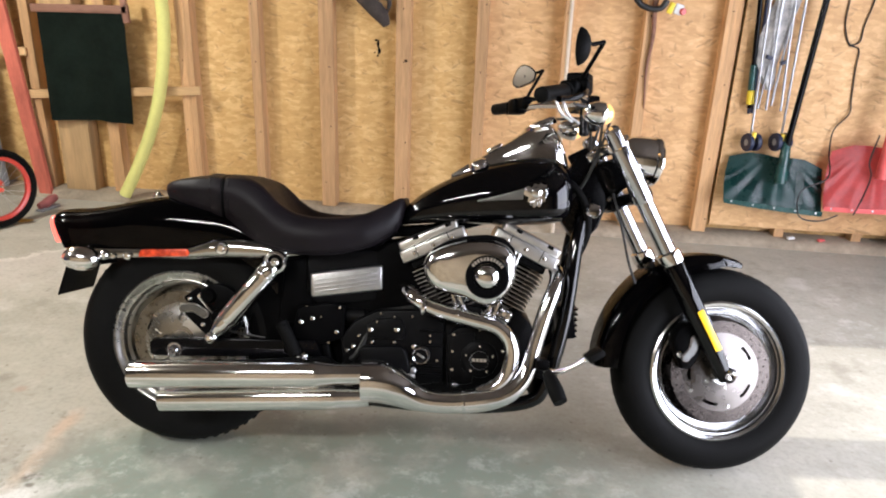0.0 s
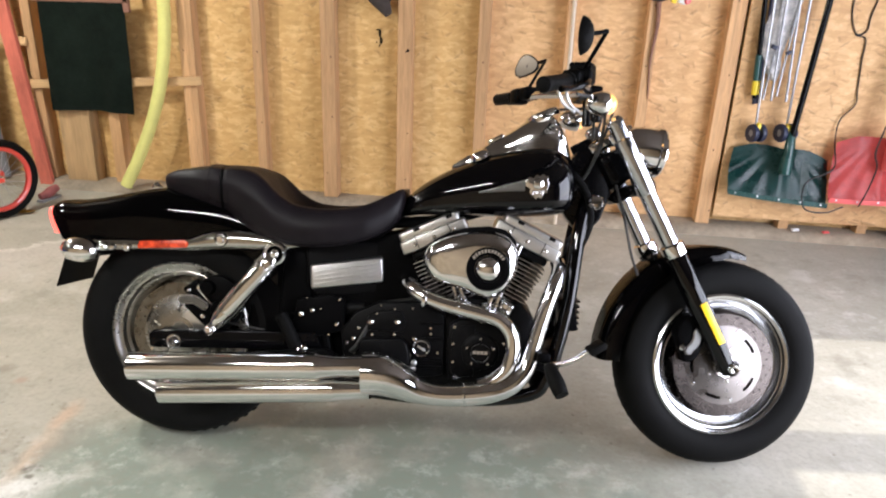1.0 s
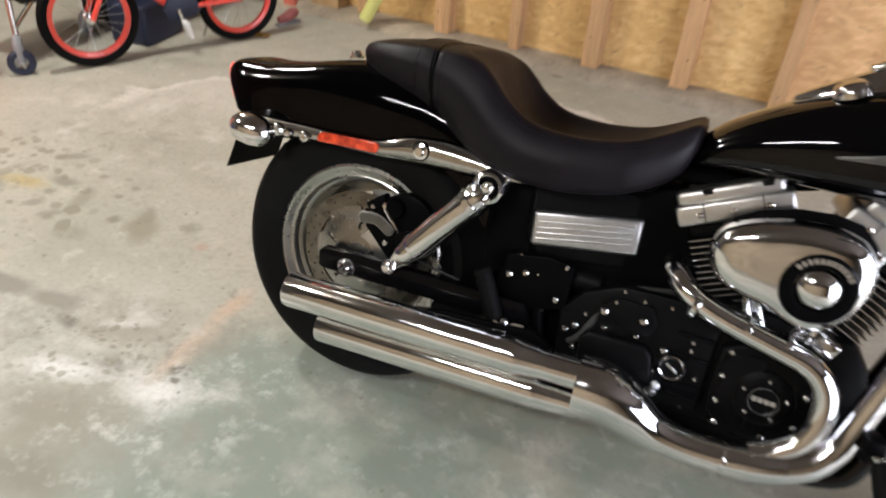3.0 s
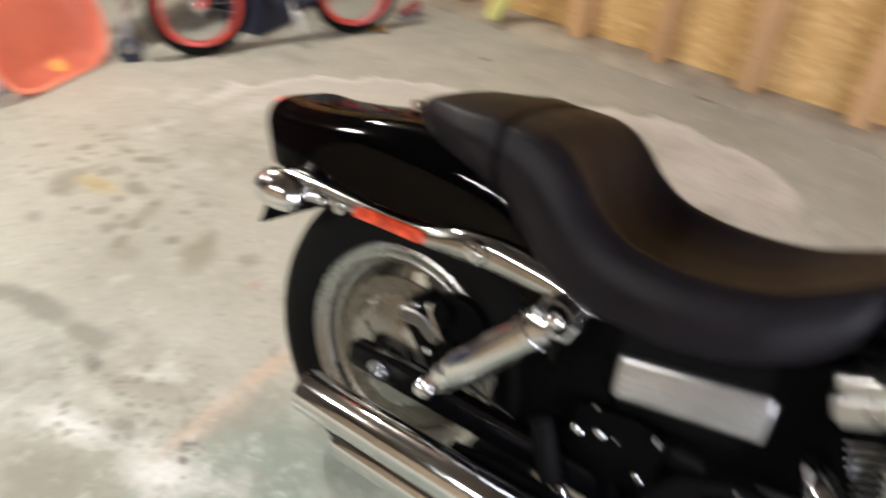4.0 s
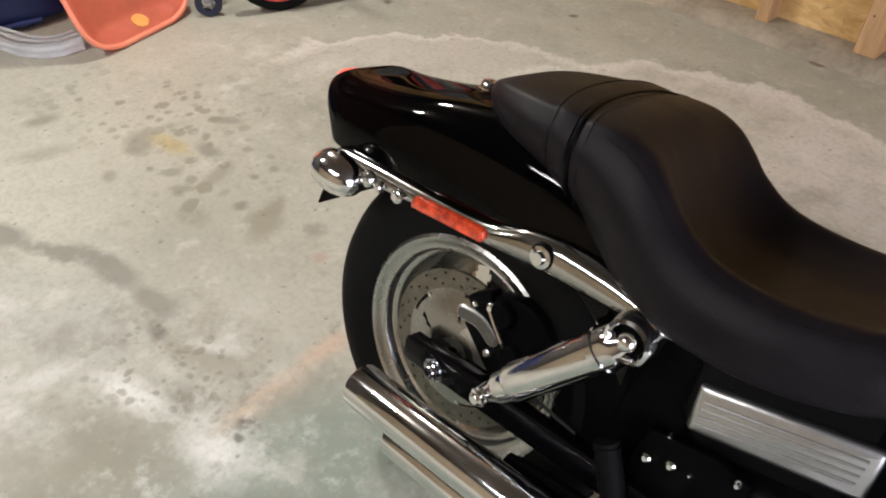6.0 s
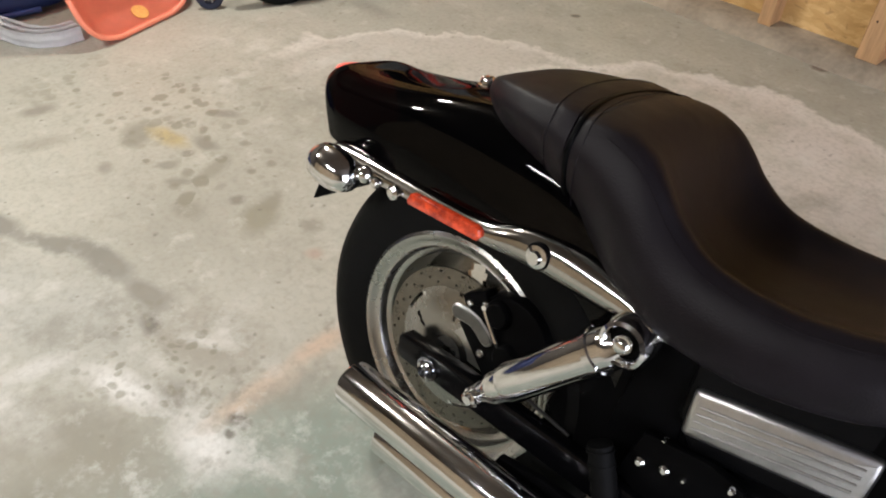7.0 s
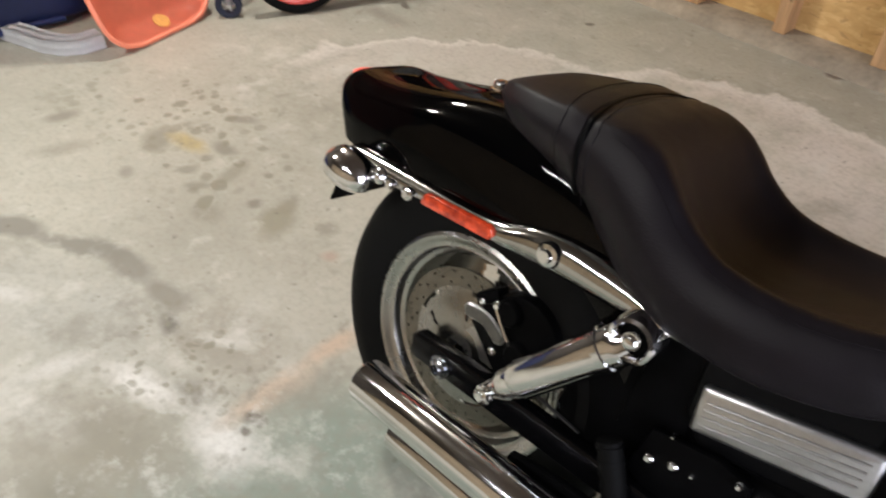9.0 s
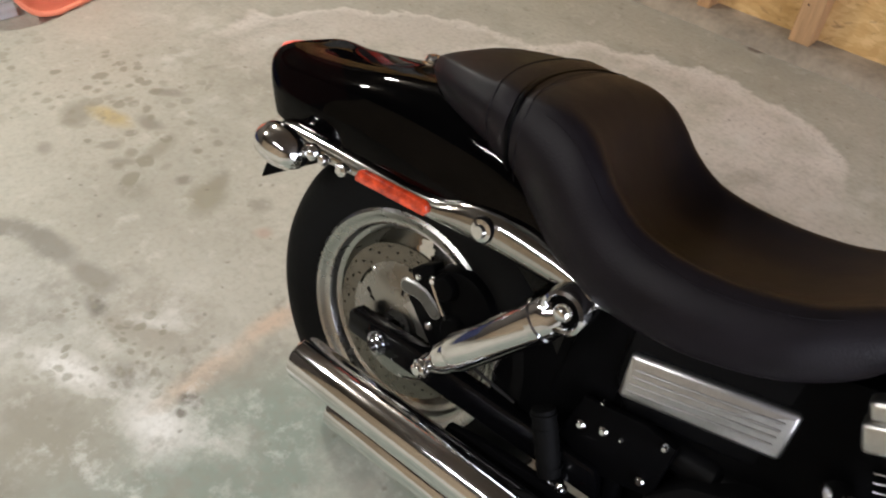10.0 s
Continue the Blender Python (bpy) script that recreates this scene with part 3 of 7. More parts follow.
def tube(points, radius, n=16, steps=6, flat=1.0, caps=True):
    """A pipe through points; radius: one, or one for each point. flat: height of its section over its width."""
    rad = [radius] * len(points) if not isinstance(radius, (list, tuple)) else list(radius)
    pr = smooth_path([(*p, ) for p in points], steps)
    rr = [v[0] for v in smooth_path([(r, 0, 0) for r in rad], steps)]
    bm = bmesh.new()
    rings, side = [], None
    for k, p in enumerate(pr):
        d = (pr[min(k + 1, len(pr) - 1)] - pr[max(k - 1, 0)]).normalized()
        if side is None:
            side = d.cross(Vector((0, 1, 0)) if abs(d.y) < 0.9 else Vector((0, 0, 1))).normalized()
        side = (side - d * side.dot(d)).normalized()
        other = d.cross(side)
        rings.append([bm.verts.new(p + rr[k] * (math.cos(2 * math.pi * i / n) * side * flat + math.sin(2 * math.pi * i / n) * other)) for i in range(n)])
    for a, b in zip(rings, rings[1:]):
        for i in range(n):
            bm.faces.new((a[i], a[(i + 1) % n], b[(i + 1) % n], b[i]))
    if caps:
        bm.faces.new(rings[0][::-1])
        bm.faces.new(rings[-1])
    return bm


def loft(rings, closed=True, caps=True):
    bm = bmesh.new()
    vs = [[bm.verts.new(p) for p in ring] for ring in rings]
    n = len(vs[0])
    for a, b in zip(vs, vs[1:]):
        for i in range(n if closed else n - 1):
            j = (i + 1) % n
            bm.faces.new((a[i], a[j], b[j], b[i]))
    if caps and closed:
        bm.faces.new(vs[0][::-1])
        bm.faces.new(vs[-1])
    return bm


def resample(rows, steps):
    """Glide through rows of numbers."""
    cols = len(rows[0])
    chunks = [smooth_path([(row[c], 0, 0) for row in rows], steps) for c in range(cols)]
    return [[ch[k][0] for ch in chunks] for k in range(len(chunks[0]))]


def prism(outline, y0, y1, bevel=0.0, seg=2, round_steps=0):
    """A plate with that outline in x and z, from y0 to y1."""
    if round_steps:
        pts = [(*p, 0) for p in outline]
        ring = smooth_path(pts[-2:] + pts + pts[:2], round_steps)
        outline = [(p[0], p[1]) for p in ring[2 * round_steps:-3 * round_steps + (round_steps - 1)]]
        outline = outline[:len(pts) * round_steps]
    bm = bmesh.new()
    f = bm.faces.new([bm.verts.new((x, y0, z)) for x, z in outline])
    up = bmesh.ops.extrude_face_region(bm, geom=[f])
    bmesh.ops.translate(bm, vec=(0, y1 - y0, 0), verts=[v for v in up["geom"] if isinstance(v, bmesh.types.BMVert)])
    if bevel:
        caps = [e for e in bm.edges if abs(e.verts[0].co.y - e.verts[1].co.y) < 1e-7]
        bmesh.ops.bevel(bm, geom=caps, offset=bevel, segments=seg, affect="EDGES", profile=0.5)
    return bm


def bolt(p, axis, r=0.007, h=0.008):
    return lathe([(0, h), (r * 0.55, h), (r * 0.7, h * 0.8), (r, h * 0.6), (r, 0), (0, 0)], p, axis, 8)


def holed_disc(rings, n, h, thick, hole):
    """A ring plate of given radii; cells for which hole(k, angle) is true stay open."""
    bm = bmesh.new()
    vs = [[bm.verts.new((r * math.cos(2 * math.pi * i / n), r * math.sin(2 * math.pi * i / n), hh)) for i in range(n)] for r, hh in zip(rings, h)]
    for k in range(len(rings) - 1):
        for i in range(n):
            if not hole(k, i):
                bm.faces.new((vs[k][i], vs[k][(i + 1) % n], vs[k + 1][(i + 1) % n], vs[k + 1][i]))
    bmesh.ops.delete(bm, geom=[v for v in bm.verts if not v.link_faces], context="VERTS")
    bmesh.ops.solidify(bm, geom=bm.faces[:], thickness=thick)
    return bm


def bean(line, r, y0, y1, bevel=0.001):
    """A flat plate of round ends along a bent middle line in x and z."""
    pts = smooth_path([(x, z, 0) for x, z in line], 4)
    left, right, first, last = [], [], [], []
    for k, p in enumerate(pts):
        d = (pts[min(k + 1, len(pts) - 1)] - pts[max(k - 1, 0)]).normalized()
        nrm = Vector((-d.y, d.x, 0))
        left.append(p + nrm * r)
        right.append(p - nrm * r)
        if k in (0, len(pts) - 1):
            arc = [p + r * (math.cos(a) * nrm + math.sin(a) * d * (1 if k else -1)) for a in [math.pi * i / 8 for i in range(1, 8)]]
            first, last = (arc[::-1], last) if k == 0 else (first, arc)
    out = left + last + right[::-1] + first
    return prism([(p.x, p.y) for p in out], y0, y1, bevel, 1)

# ---- room ----
def structure(ob, label, category):
    return tagged(ob, label, category, kind="structure")


NORTH, SOUTH, WEST, EAST, TOP = 4.39, -2.2, -4.6, 3.0, 2.45
floor = bmesh.new()
bmesh.ops.create_grid(floor, x_segments=2, y_segments=2, size=0.5)
bmesh.ops.scale(floor, vec=(EAST - WEST + 0.3, NORTH - SOUTH + 0.3, 1), verts=floor.verts)
bmesh.ops.translate(floor, vec=((EAST + WEST) / 2, (NORTH + SOUTH) / 2, 0), verts=floor.verts)
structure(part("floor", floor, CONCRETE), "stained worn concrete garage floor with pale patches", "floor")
structure(part("ground", box((14.2, 1, -0.06), (22, 60, 0.1)), DRIVE), "grey asphalt driveway outside the open door", "driveway")

wall = structure(part("wall_north", box(((WEST + EAST) / 2, NORTH + 0.03, TOP / 2), (EAST - WEST, 0.06, TOP)), OSB), "strand board wall with bare pine studs", "wall")
structure(part("wall_south", box(((WEST + EAST) / 2, SOUTH - 0.05, TOP / 2), (EAST - WEST, 0.1, TOP)), PLASTER_S), "unseen tan south wall, lightened to brighten chrome reflections", "wall")
structure(part("wall_west", box((WEST - 0.05, (NORTH + SOUTH) / 2, TOP / 2), (0.1, NORTH - SOUTH + 0.3, TOP)), PLASTER), "unseen west wall, darkened to cut bounced light", "wall")
DOOR0, DOOR1, DOOR_H = -0.2, 3.15, 2.12
east = join(
    box((EAST + 0.06, (SOUTH + DOOR0) / 2, TOP / 2), (0.12, DOOR0 - SOUTH, TOP)),
    box((EAST + 0.06, (NORTH + DOOR1) / 2, TOP / 2), (0.12, NORTH - DOOR1 + 0.06, TOP)),
    box((EAST + 0.06, 2.33, DOOR_H / 2), (0.12, 0.20, DOOR_H)),
    box((EAST + 0.06, (DOOR0 + DOOR1) / 2, (TOP + DOOR_H) / 2), (0.12, DOOR1 - DOOR0, TOP - DOOR_H)),
)
structure(part("wall_east", east, PLASTER), "garage front wall, darkened to cut bounced light, with two open doorways beside a post", "wall")
structure(part("ceiling", box(((WEST + EAST) / 2, (NORTH + SOUTH) / 2, TOP + 0.05), (EAST - WEST + 0.3, NORTH - SOUTH + 0.3, 0.1)), CEIL), "unseen garage ceiling, darkened to cut bounced light", "ceiling")

# mortar curb under the studs
curb = bmesh.new()
rings = []
for k in range(61):
    x = WEST + (EAST - WEST) * k / 60
    w = 0.008 * noise.noise((x * 3, 0, 0))
    h = 0.006 * noise.noise((x * 4, 5, 0))
    rings.append([(x, NORTH, 0), (x, 4.225 + w, 0), (x, 4.232 + w, 0.012 + h), (x, 4.25 + w, 0.035 + h), (x, 4.29, 0.05 + h), (x, NORTH, 0.052)])
curb = loft(rings)
structure(part("baseboard", curb, CURB), "rough mortar curb along the foot of the wall", "curb")

STUD_Y = 4.30
STUDS = [(-1.673, 0.052), (-1.228, 0.056), (-0.818, 0.086), (-0.366, 0.086), (0.092, 0.066), (0.575, 0.052), (1.008, 0.060), (1.432, 0.080), (1.905, 0.056), (2.34, 0.056), (2.80, 0.052)]
for x, w in STUDS:
    ob = part("stud", box((0, 0, 0), (w, NORTH - STUD_Y, TOP - 0.05), bevel=0.003, seg=1), WOOD, wall)
    ob.location = (x + w / 2, (NORTH + STUD_Y) / 2, 0.05 + (TOP - 0.05) / 2)
# a sheet behind the studs, paler to carry the daylight there, and a second one nailed over them beside the door
sheet = part("panel", box((0, 0, 0), (1.475 - 0.125, 0.012, TOP - 0.056), bevel=0.001, seg=1), OSB_LIT_PEACH, wall, "strand board sheet behind the studs, paler for the daylight on it")
sheet.location = ((1.475 + 0.125) / 2, NORTH - 0.002, 0.056 + (TOP - 0.056) / 2)
sheet = part("panel", box((0, 0, 0), (EAST - 1.524, 0.016, TOP - 0.105), bevel=0.001, seg=1), OSB_LIT_PEACH, wall, "strand board sheet nailed over the studs")
sheet.location = ((EAST + 1.524) / 2, 4.2915, 0.105 + (TOP - 0.105) / 2)
for x, w, y, m in ((-1.606, 0.045, 4.302, WOOD), (-2.145, 0.075, 4.305, WOOD), (-2.40, 0.20, 4.285, WOOD_OLD), (-2.62, 0.06, 4.30, WOOD), (-3.05, 0.055, 4.30, WOOD), (-3.50, 0.055, 4.30, WOOD), (-3.95, 0.055, 4.30, WOOD)):
    ob = part("stud", box((0, 0, 0), (w, NORTH - y, TOP - 0.05), bevel=0.003, seg=1), m, wall)
    ob.location = (x, (NORTH + y) / 2, 0.05 + (TOP - 0.05) / 2)

nail_head = part("nail", lathe([(0, 0.0015), (0.004, 0.001), (0.0045, 0), (0, -0.002)], (0, 0, 0), (0, -1, 0), 8), NAIL, wall)
nail_head.location = (STUDS[0][0] + 0.02, STUD_Y - 0.0005, 0.16)
rng = random.Random(4)
for k, (x, w) in enumerate(STUDS[:8]):
    for z in (0.16, 0.52, 0.93, 1.27):
        if k == 0 and z == 0.16:
            continue
        ob = new("nail", nail_head.data)
        ob.parent = wall
        ob.location = (x + rng.uniform(0.012, w - 0.012), STUD_Y - 0.0005, z + rng.uniform(-0.05, 0.05))

# ---- motorcycle: x ahead from the rear axle, y to its left, z up from the ground ----
moto = new("motorcycle")
tagged(moto, "glossy black cruiser motorcycle with chrome exhaust, leaning on its stand", "motorcycle")
moto.matrix_world = Matrix.Translation((-0.606, 2.045, 0.320)) @ pose(0, 0, 0, 0, 0, 3.5) @ pose(0, 0, 0, -16, 0, 0) @ Matrix.Translation((0, 0, -0.32))
RIGHT = (0, -1, 0)
AXLE_R, AXLE_F = (0.0, 0.0, 0.32), (1.612, 0.0, 0.307)
# the front end is turned a little to its left round the steering head
RAKE = radians(29)
HEAD_AXIS = Vector((-math.sin(RAKE), 0, math.cos(RAKE)))
HEAD_AT = Vector((1.205, 0, 0.87))
STEER = Matrix.Translation(HEAD_AT) @ Matrix.Rotation(radians(8), 4, HEAD_AXIS) @ Matrix.Translation(-HEAD_AT)


def tyre_profile(R, W, bead):
    h = W / 2
    side = [(bead, 0.66 * h), (bead + 0.010, 0.86 * h), (bead + 0.40 * (R - bead), h), (bead + 0.66 * (R - bead), 0.95 * h), (bead + 0.82 * (R - bead), 0.82 * h), (bead + 0.93 * (R - bead), 0.60 * h), (R - 0.002, 0.30 * h), (R, 0.0)]
    return side + [(r, -y) for r, y in side[-2::-1]]


def tread_blocks(R, W, n):
    """Narrow raised shoulder ribs that break the tyre's outline."""
    bm = bmesh.new()
    for k in range(n):
        for s in (-1, 1):
            a = 2 * math.pi * (k + 0.5 * (s > 0)) / n
            b = box((0, 0, 0), (0.9 * math.pi * R / n, 0.30 * W, 0.006), bevel=0.0015, seg=1)
            b.transform(Matrix.Rotation(-a, 4, "Y") @ pose(0, s * 0.26 * W, R - 0.0120, -s * 26, 0, s * 24))
            bm = join(bm, b)
    bm.transform(pose(0, 0, 0))
    return bm


def wheel(name, at, R, W, rim_r, m, front):
    hub = Vector(at)
    bm = lathe(tyre_profile(R, W, rim_r - 0.004), hub, RIGHT, 96)
    w = part(name, lathe([(0.012, -0.085), (0.034, -0.085), (0.036, -0.04), (0.05, -0.03), (0.05, 0.03), (0.036, 0.04), (0.034, 0.085), (0.012, 0.085)], hub, RIGHT, 28, closed=True), ALU, moto, m=m)
    tyre = part("tyre", bm, RUBBER, w, "black rubber tyre", m)
    tr = tread_blocks(R, W, 58)
    tr.transform(Matrix.Translation(hub))
    tagged(part("tread", tr, RUBBER, w, m=m, sharp=20), "small raised tread blocks", kind="stuff")
    h = W * 0.40
    lip = [(rim_r + 0.004, h), (rim_r + 0.006, h + 0.006), (rim_r, h + 0.010), (rim_r - 0.008, h + 0.006)]
    if front:
        lip += [(rim_r - 0.011, h - 0.001), (rim_r - 0.015, h - 0.002), (rim_r - 0.018, h - 0.010), (rim_r - 0.026, h - 0.022), (rim_r - 0.032, h - 0.023), (rim_r - 0.036, h - 0.019), (rim_r - 0.041, h - 0.020), (rim_r - 0.046, h - 0.028)]
    else:
        lip += [(rim_r - 0.011, h + 0.002), (rim_r - 0.021, h - 0.002), (rim_r - 0.0235, h - 0.001), (rim_r - 0.026, h - 0.006), (rim_r - 0.028, h - 0.016), (rim_r - 0.034, h - 0.019), (rim_r - 0.037, h - 0.021), (rim_r - 0.039, h - 0.034), (rim_r - 0.040, 0.010)]
    prof = lip + [(r, -y) for r, y in lip[::-1]]
    part("rim", lathe(prof, hub, RIGHT, 96), RIM_F if front else RIM_GREY, w, "polished aluminium rim", m)
    # cast disc centre with five long slots
    radii = [0.045, 0.070, 0.092, 0.105, 0.118, 0.130, 0.150, rim_r - 0.036] if not front else [0.045, 0.054, 0.058, 0.072, 0.088, 0.112, 0.140, rim_r - 0.043]
    depth = [0.030, 0.026, 0.022, 0.019, 0.016, 0.013, 0.008, 0.004]

    def slot(k, i):
        off = (i % 24) - 12
        return not front and k in (2, 3, 4) and abs(off) <= (3 if k == 3 else 2)

    depth = [d - 0.030 for d in depth] if not front else [0.022, 0.022, 0.022, 0.022, 0.022, 0.022, 0.024, 0.028]
    disc = holed_disc(radii, 120, depth, 0.008, slot)
    disc.transform(frame_to(hub, RIGHT))
    part("wheel_disc", disc, WHEEL_GREY if not front else DISC_F, w, m=m, sharp=30)
    # drilled brake disc with a fingered carrier
    rot = holed_disc([r * (1.03 if front else 1.0) for r in (0.112, 0.118, 0.122, 0.128, 0.132, 0.138, 0.142, 0.147)], 144, [0.066] * 8, 0.005, lambda k, i: (k == 1 and i % 8 == 0) or (k == 3 and i % 8 == 3) or (k == 5 and i % 8 == 6))
    rot.transform(frame_to(hub, RIGHT))
    br = part("brake_disc", rot, DISC_F if front else STEEL, w, "drilled steel brake disc", m)
    if front:
        carrier = holed_disc([0.036, 0.052, 0.070, 0.082, 0.092, 0.102, 0.117], 120, [0.072, 0.071, 0.070, 0.069, 0.068, 0.067, 0.066], 0.005, lambda k, i: k == 4 and abs((i % 24) - 12) <= 4)
        carrier.transform(frame_to(hub, RIGHT))
    else:
        carrier = holed_disc([0.030, 0.046, 0.060, 0.074, 0.088, 0.104, 0.1125], 120, [0.080, 0.079, 0.077, 0.075, 0.071, 0.067, 0.066], 0.006, lambda k, i: (k in (2, 3) and (i + k) % 24 in (8, 9)) or (k == 5 and abs((i % 24) - 2) <= 5))
        carrier.transform(frame_to(hub, RIGHT))
    part("disc_carrier", carrier, CARRIER if front else WHEEL_GREY, w, m=m)
    for k in range(5):
        a = 2 * math.pi * (k + 0.3) / 5
        p = hub + Vector((0.048 * math.sin(a), -0.072, 0.048 * math.cos(a)))
        part("bolt", bolt(p, RIGHT, 0.007, 0.006), CHROME, w, m=m)
        p = hub + Vector((0.106 * math.sin(a), -0.069, 0.106 * math.cos(a)))
        part("bolt", bolt(p, RIGHT, 0.006, 0.005), CHROME, w, m=m)
    return w


wheel("rear_wheel", AXLE_R, 0.325, 0.180, 0.205, None, False)
wheel("front_wheel", AXLE_F, 0.308, 0.132, 0.204, STEER, True)

# ---- frame ----
for s in (-1, 1):
    part("frame_tube", tube([(1.20, 0.028 * s, 0.80), (1.175, 0.06 * s, 0.70), (1.145, 0.10 * s, 0.45), (1.10, 0.115 * s, 0.27), (1.04, 0.115 * s, 0.20), (0.80, 0.115 * s, 0.175), (0.50, 0.115 * s, 0.19)], 0.0205, 16), PAINT, moto)
    part("frame_tube", tube([(0.50, 0.115 * s, 0.19), (0.45, 0.095 * s, 0.30), (0.42, 0.082 * s, 0.45), (0.38, 0.078 * s, 0.58), (0.45, 0.06 * s, 0.66), (0.80, 0.03 * s, 0.70), (1.17, 0.02 * s, 0.84)], 0.016, 14), BLACK, moto)
part("steering_head", cyl((1.165, 0, 0.945), (1.245, 0, 0.80), 0.034, n=28, bevel=0.004), BLACK, moto)
part("neck_gusset", prism([(1.12, 0.74), (1.13, 0.87), (1.17, 0.945), (1.215, 0.92), (1.262, 0.80), (1.235, 0.72), (1.185, 0.66), (1.15, 0.70)], -0.036, 0.036, 0.008), SEMI, moto)
part("wiring_loom", tube([(1.10, -0.06, 0.86), (1.15, -0.075, 0.84), (1.19, -0.07, 0.78), (1.20, -0.06, 0.70), (1.17, -0.06, 0.62)], 0.011, 10), GRIP, moto)
reg = part("regulator", box((1.150, -0.045, 0.44), (0.05, 0.10, 0.10), (0, -8, 0), 0.006), BLACK, moto)
for k in range(6):
    part("cooling_fin", box((1.177, -0.045, 0.40 + 0.016 * k), (0.012, 0.10, 0.005), (0, -8, 0)), BLACK, reg)
part("front_engine_mount", prism([(1.08, 0.30), (1.15, 0.36), (1.13, 0.24), (1.06, 0.20)], -0.09, 0.09, 0.005), BLACK, moto)

# ---- swingarm, shocks ----
for s in (-1, 1):
    arm = part("swingarm", prism([(-0.075, 0.284), (-0.078, 0.318), (-0.066, 0.330), (0.05, 0.338), (0.42, 0.352), (0.44, 0.302), (0.05, 0.282), (-0.062, 0.278)], 0.098 * s, 0.126 * s, 0.006), SEMI, moto)
    part("axle_nut", join(lathe([(0, 0.007), (0.0075, 0.007), (0.0085, 0.015), (0.0105, 0.0155), (0.0125, 0.013), (0.0165, 0.010), (0.018, 0), (0, 0)], (0, 0.1255 * s, 0.300), (0, s, 0), 12), lathe([(0.0, 0.004), (0.022, 0.004), (0.022, 0), (0, 0)], (0, 0.1255 * s, 0.300), (0, s, 0), 24)), FORK, arm)
    top, bot = Vector((0.303, 0.146 * s, 0.580)), Vector((0.122, 0.156 * s, 0.352))
    d = (bot - top).normalized()
    shock = part("shock_absorber", lathe([(0.0, 0.0), (0.024, 0.0), (0.029, 0.012), (0.0315, 0.022), (0.0315, 0.20), (0.029, 0.212), (0.026, 0.214), (0.026, 0.236), (0.023, 0.246), (0.018, 0.258), (0.014, 0.272), (0, 0.272)], top + d * 0.012, d, 36), CHROME, moto, "chrome shock absorber cover")
    eye = lathe([(0.020, 0.010), (0.022, 0.022), (0.027, 0.027), (0.032, 0.024), (0.035, 0.014), (0.035, -0.016), (0.020, -0.018)], top, (0, s, 0), 36, closed=True)
    part("shock_eye", eye, CHROME, shock)
    part("bush", lathe([(0, 0.014), (0.0205, 0.014), (0.0205, -0.014), (0, -0.014)], top, (0, s, 0), 28), BLACK, shock)
    part("shock_collar", lathe([(0.030, 0), (0.0345, 0.003), (0.0345, 0.014), (0.030, 0.017)], top + d * 0.045, d, 32, closed=True), CHROME, shock)
    part("bolt", lathe([(0, 0.022), (0.006, 0.0215), (0.010, 0.019), (0.013, 0.014), (0.0135, 0.004), (0, 0.004)], top + Vector((0, 0.010 * s, 0)), (0, s, 0), 24), CHROME, shock)
    part("lower_eye", join(cyl(bot + Vector((0, -0.018 * s, 0)), bot + Vector((0, 0.016 * s, 0)), 0.016, n=20, bevel=0.003), bolt(bot + Vector((0, 0.016 * s, 0)), (0, s, 0), 0.013, 0.010)), CHROME, shock)

# rear caliper on the right
cal = part("rear_caliper", prism([(0.018, 0.400), (0.030, 0.440), (0.062, 0.478), (0.11, 0.500), (0.165, 0.480), (0.195, 0.410), (0.155, 0.345), (0.06, 0.340)], -0.102, -0.045, 0.008, round_steps=3), BLACK, moto, "black rear brake caliper")
part("badge_plate", bean([(0.014, 0.422), (0.048, 0.424), (0.078, 0.408)], 0.0135, -0.1055, -0.098, 0.002), SATIN, cal)
part("badge", bean([(0.014, 0.422), (0.048, 0.424), (0.078, 0.408)], 0.0105, -0.1070, -0.104), BADGE, cal)
for x, z in ((0.088, 0.462), (0.122, 0.400)):
    part("piston_housing", lathe([(0, 0.012), (0.019, 0.012), (0.023, 0.008), (0.025, 0), (0, -0.004)], (x, -0.101, z), RIGHT, 28), BLACK, cal)
part("bridge", box((0.040, -0.090, 0.462), (0.050, 0.030, 0.022), (0, -38, 0), 0.004), BLACK, cal)
part("bolt", bolt((0.034, -0.104, 0.452), RIGHT, 0.006, 0.006), CHROME, cal)
part("bolt", bolt((0.064, -0.100, 0.462), RIGHT, 0.009, 0.012), CHROME, cal)
part("bolt", bolt((0.075, -0.098, 0.375), RIGHT, 0.008, 0.008), CHROME, cal)
part("brake_line", tube([(0.066, -0.110, 0.458), (0.082, -0.111, 0.440), (0.101, -0.110, 0.418)], 0.0042, 8), CHROME, cal)
part("brake_hose", tube([(0.101, -0.110, 0.418), (0.125, -0.108, 0.392), (0.16, -0.10, 0.36), (0.26, -0.098, 0.345)], 0.003, 8), WIRE, cal)
part("caliper_bracket", prism([(-0.03, 0.33), (0.05, 0.42), (0.10, 0.38), (0.08, 0.33)], -0.085, -0.075, 0.002), CAST, cal)

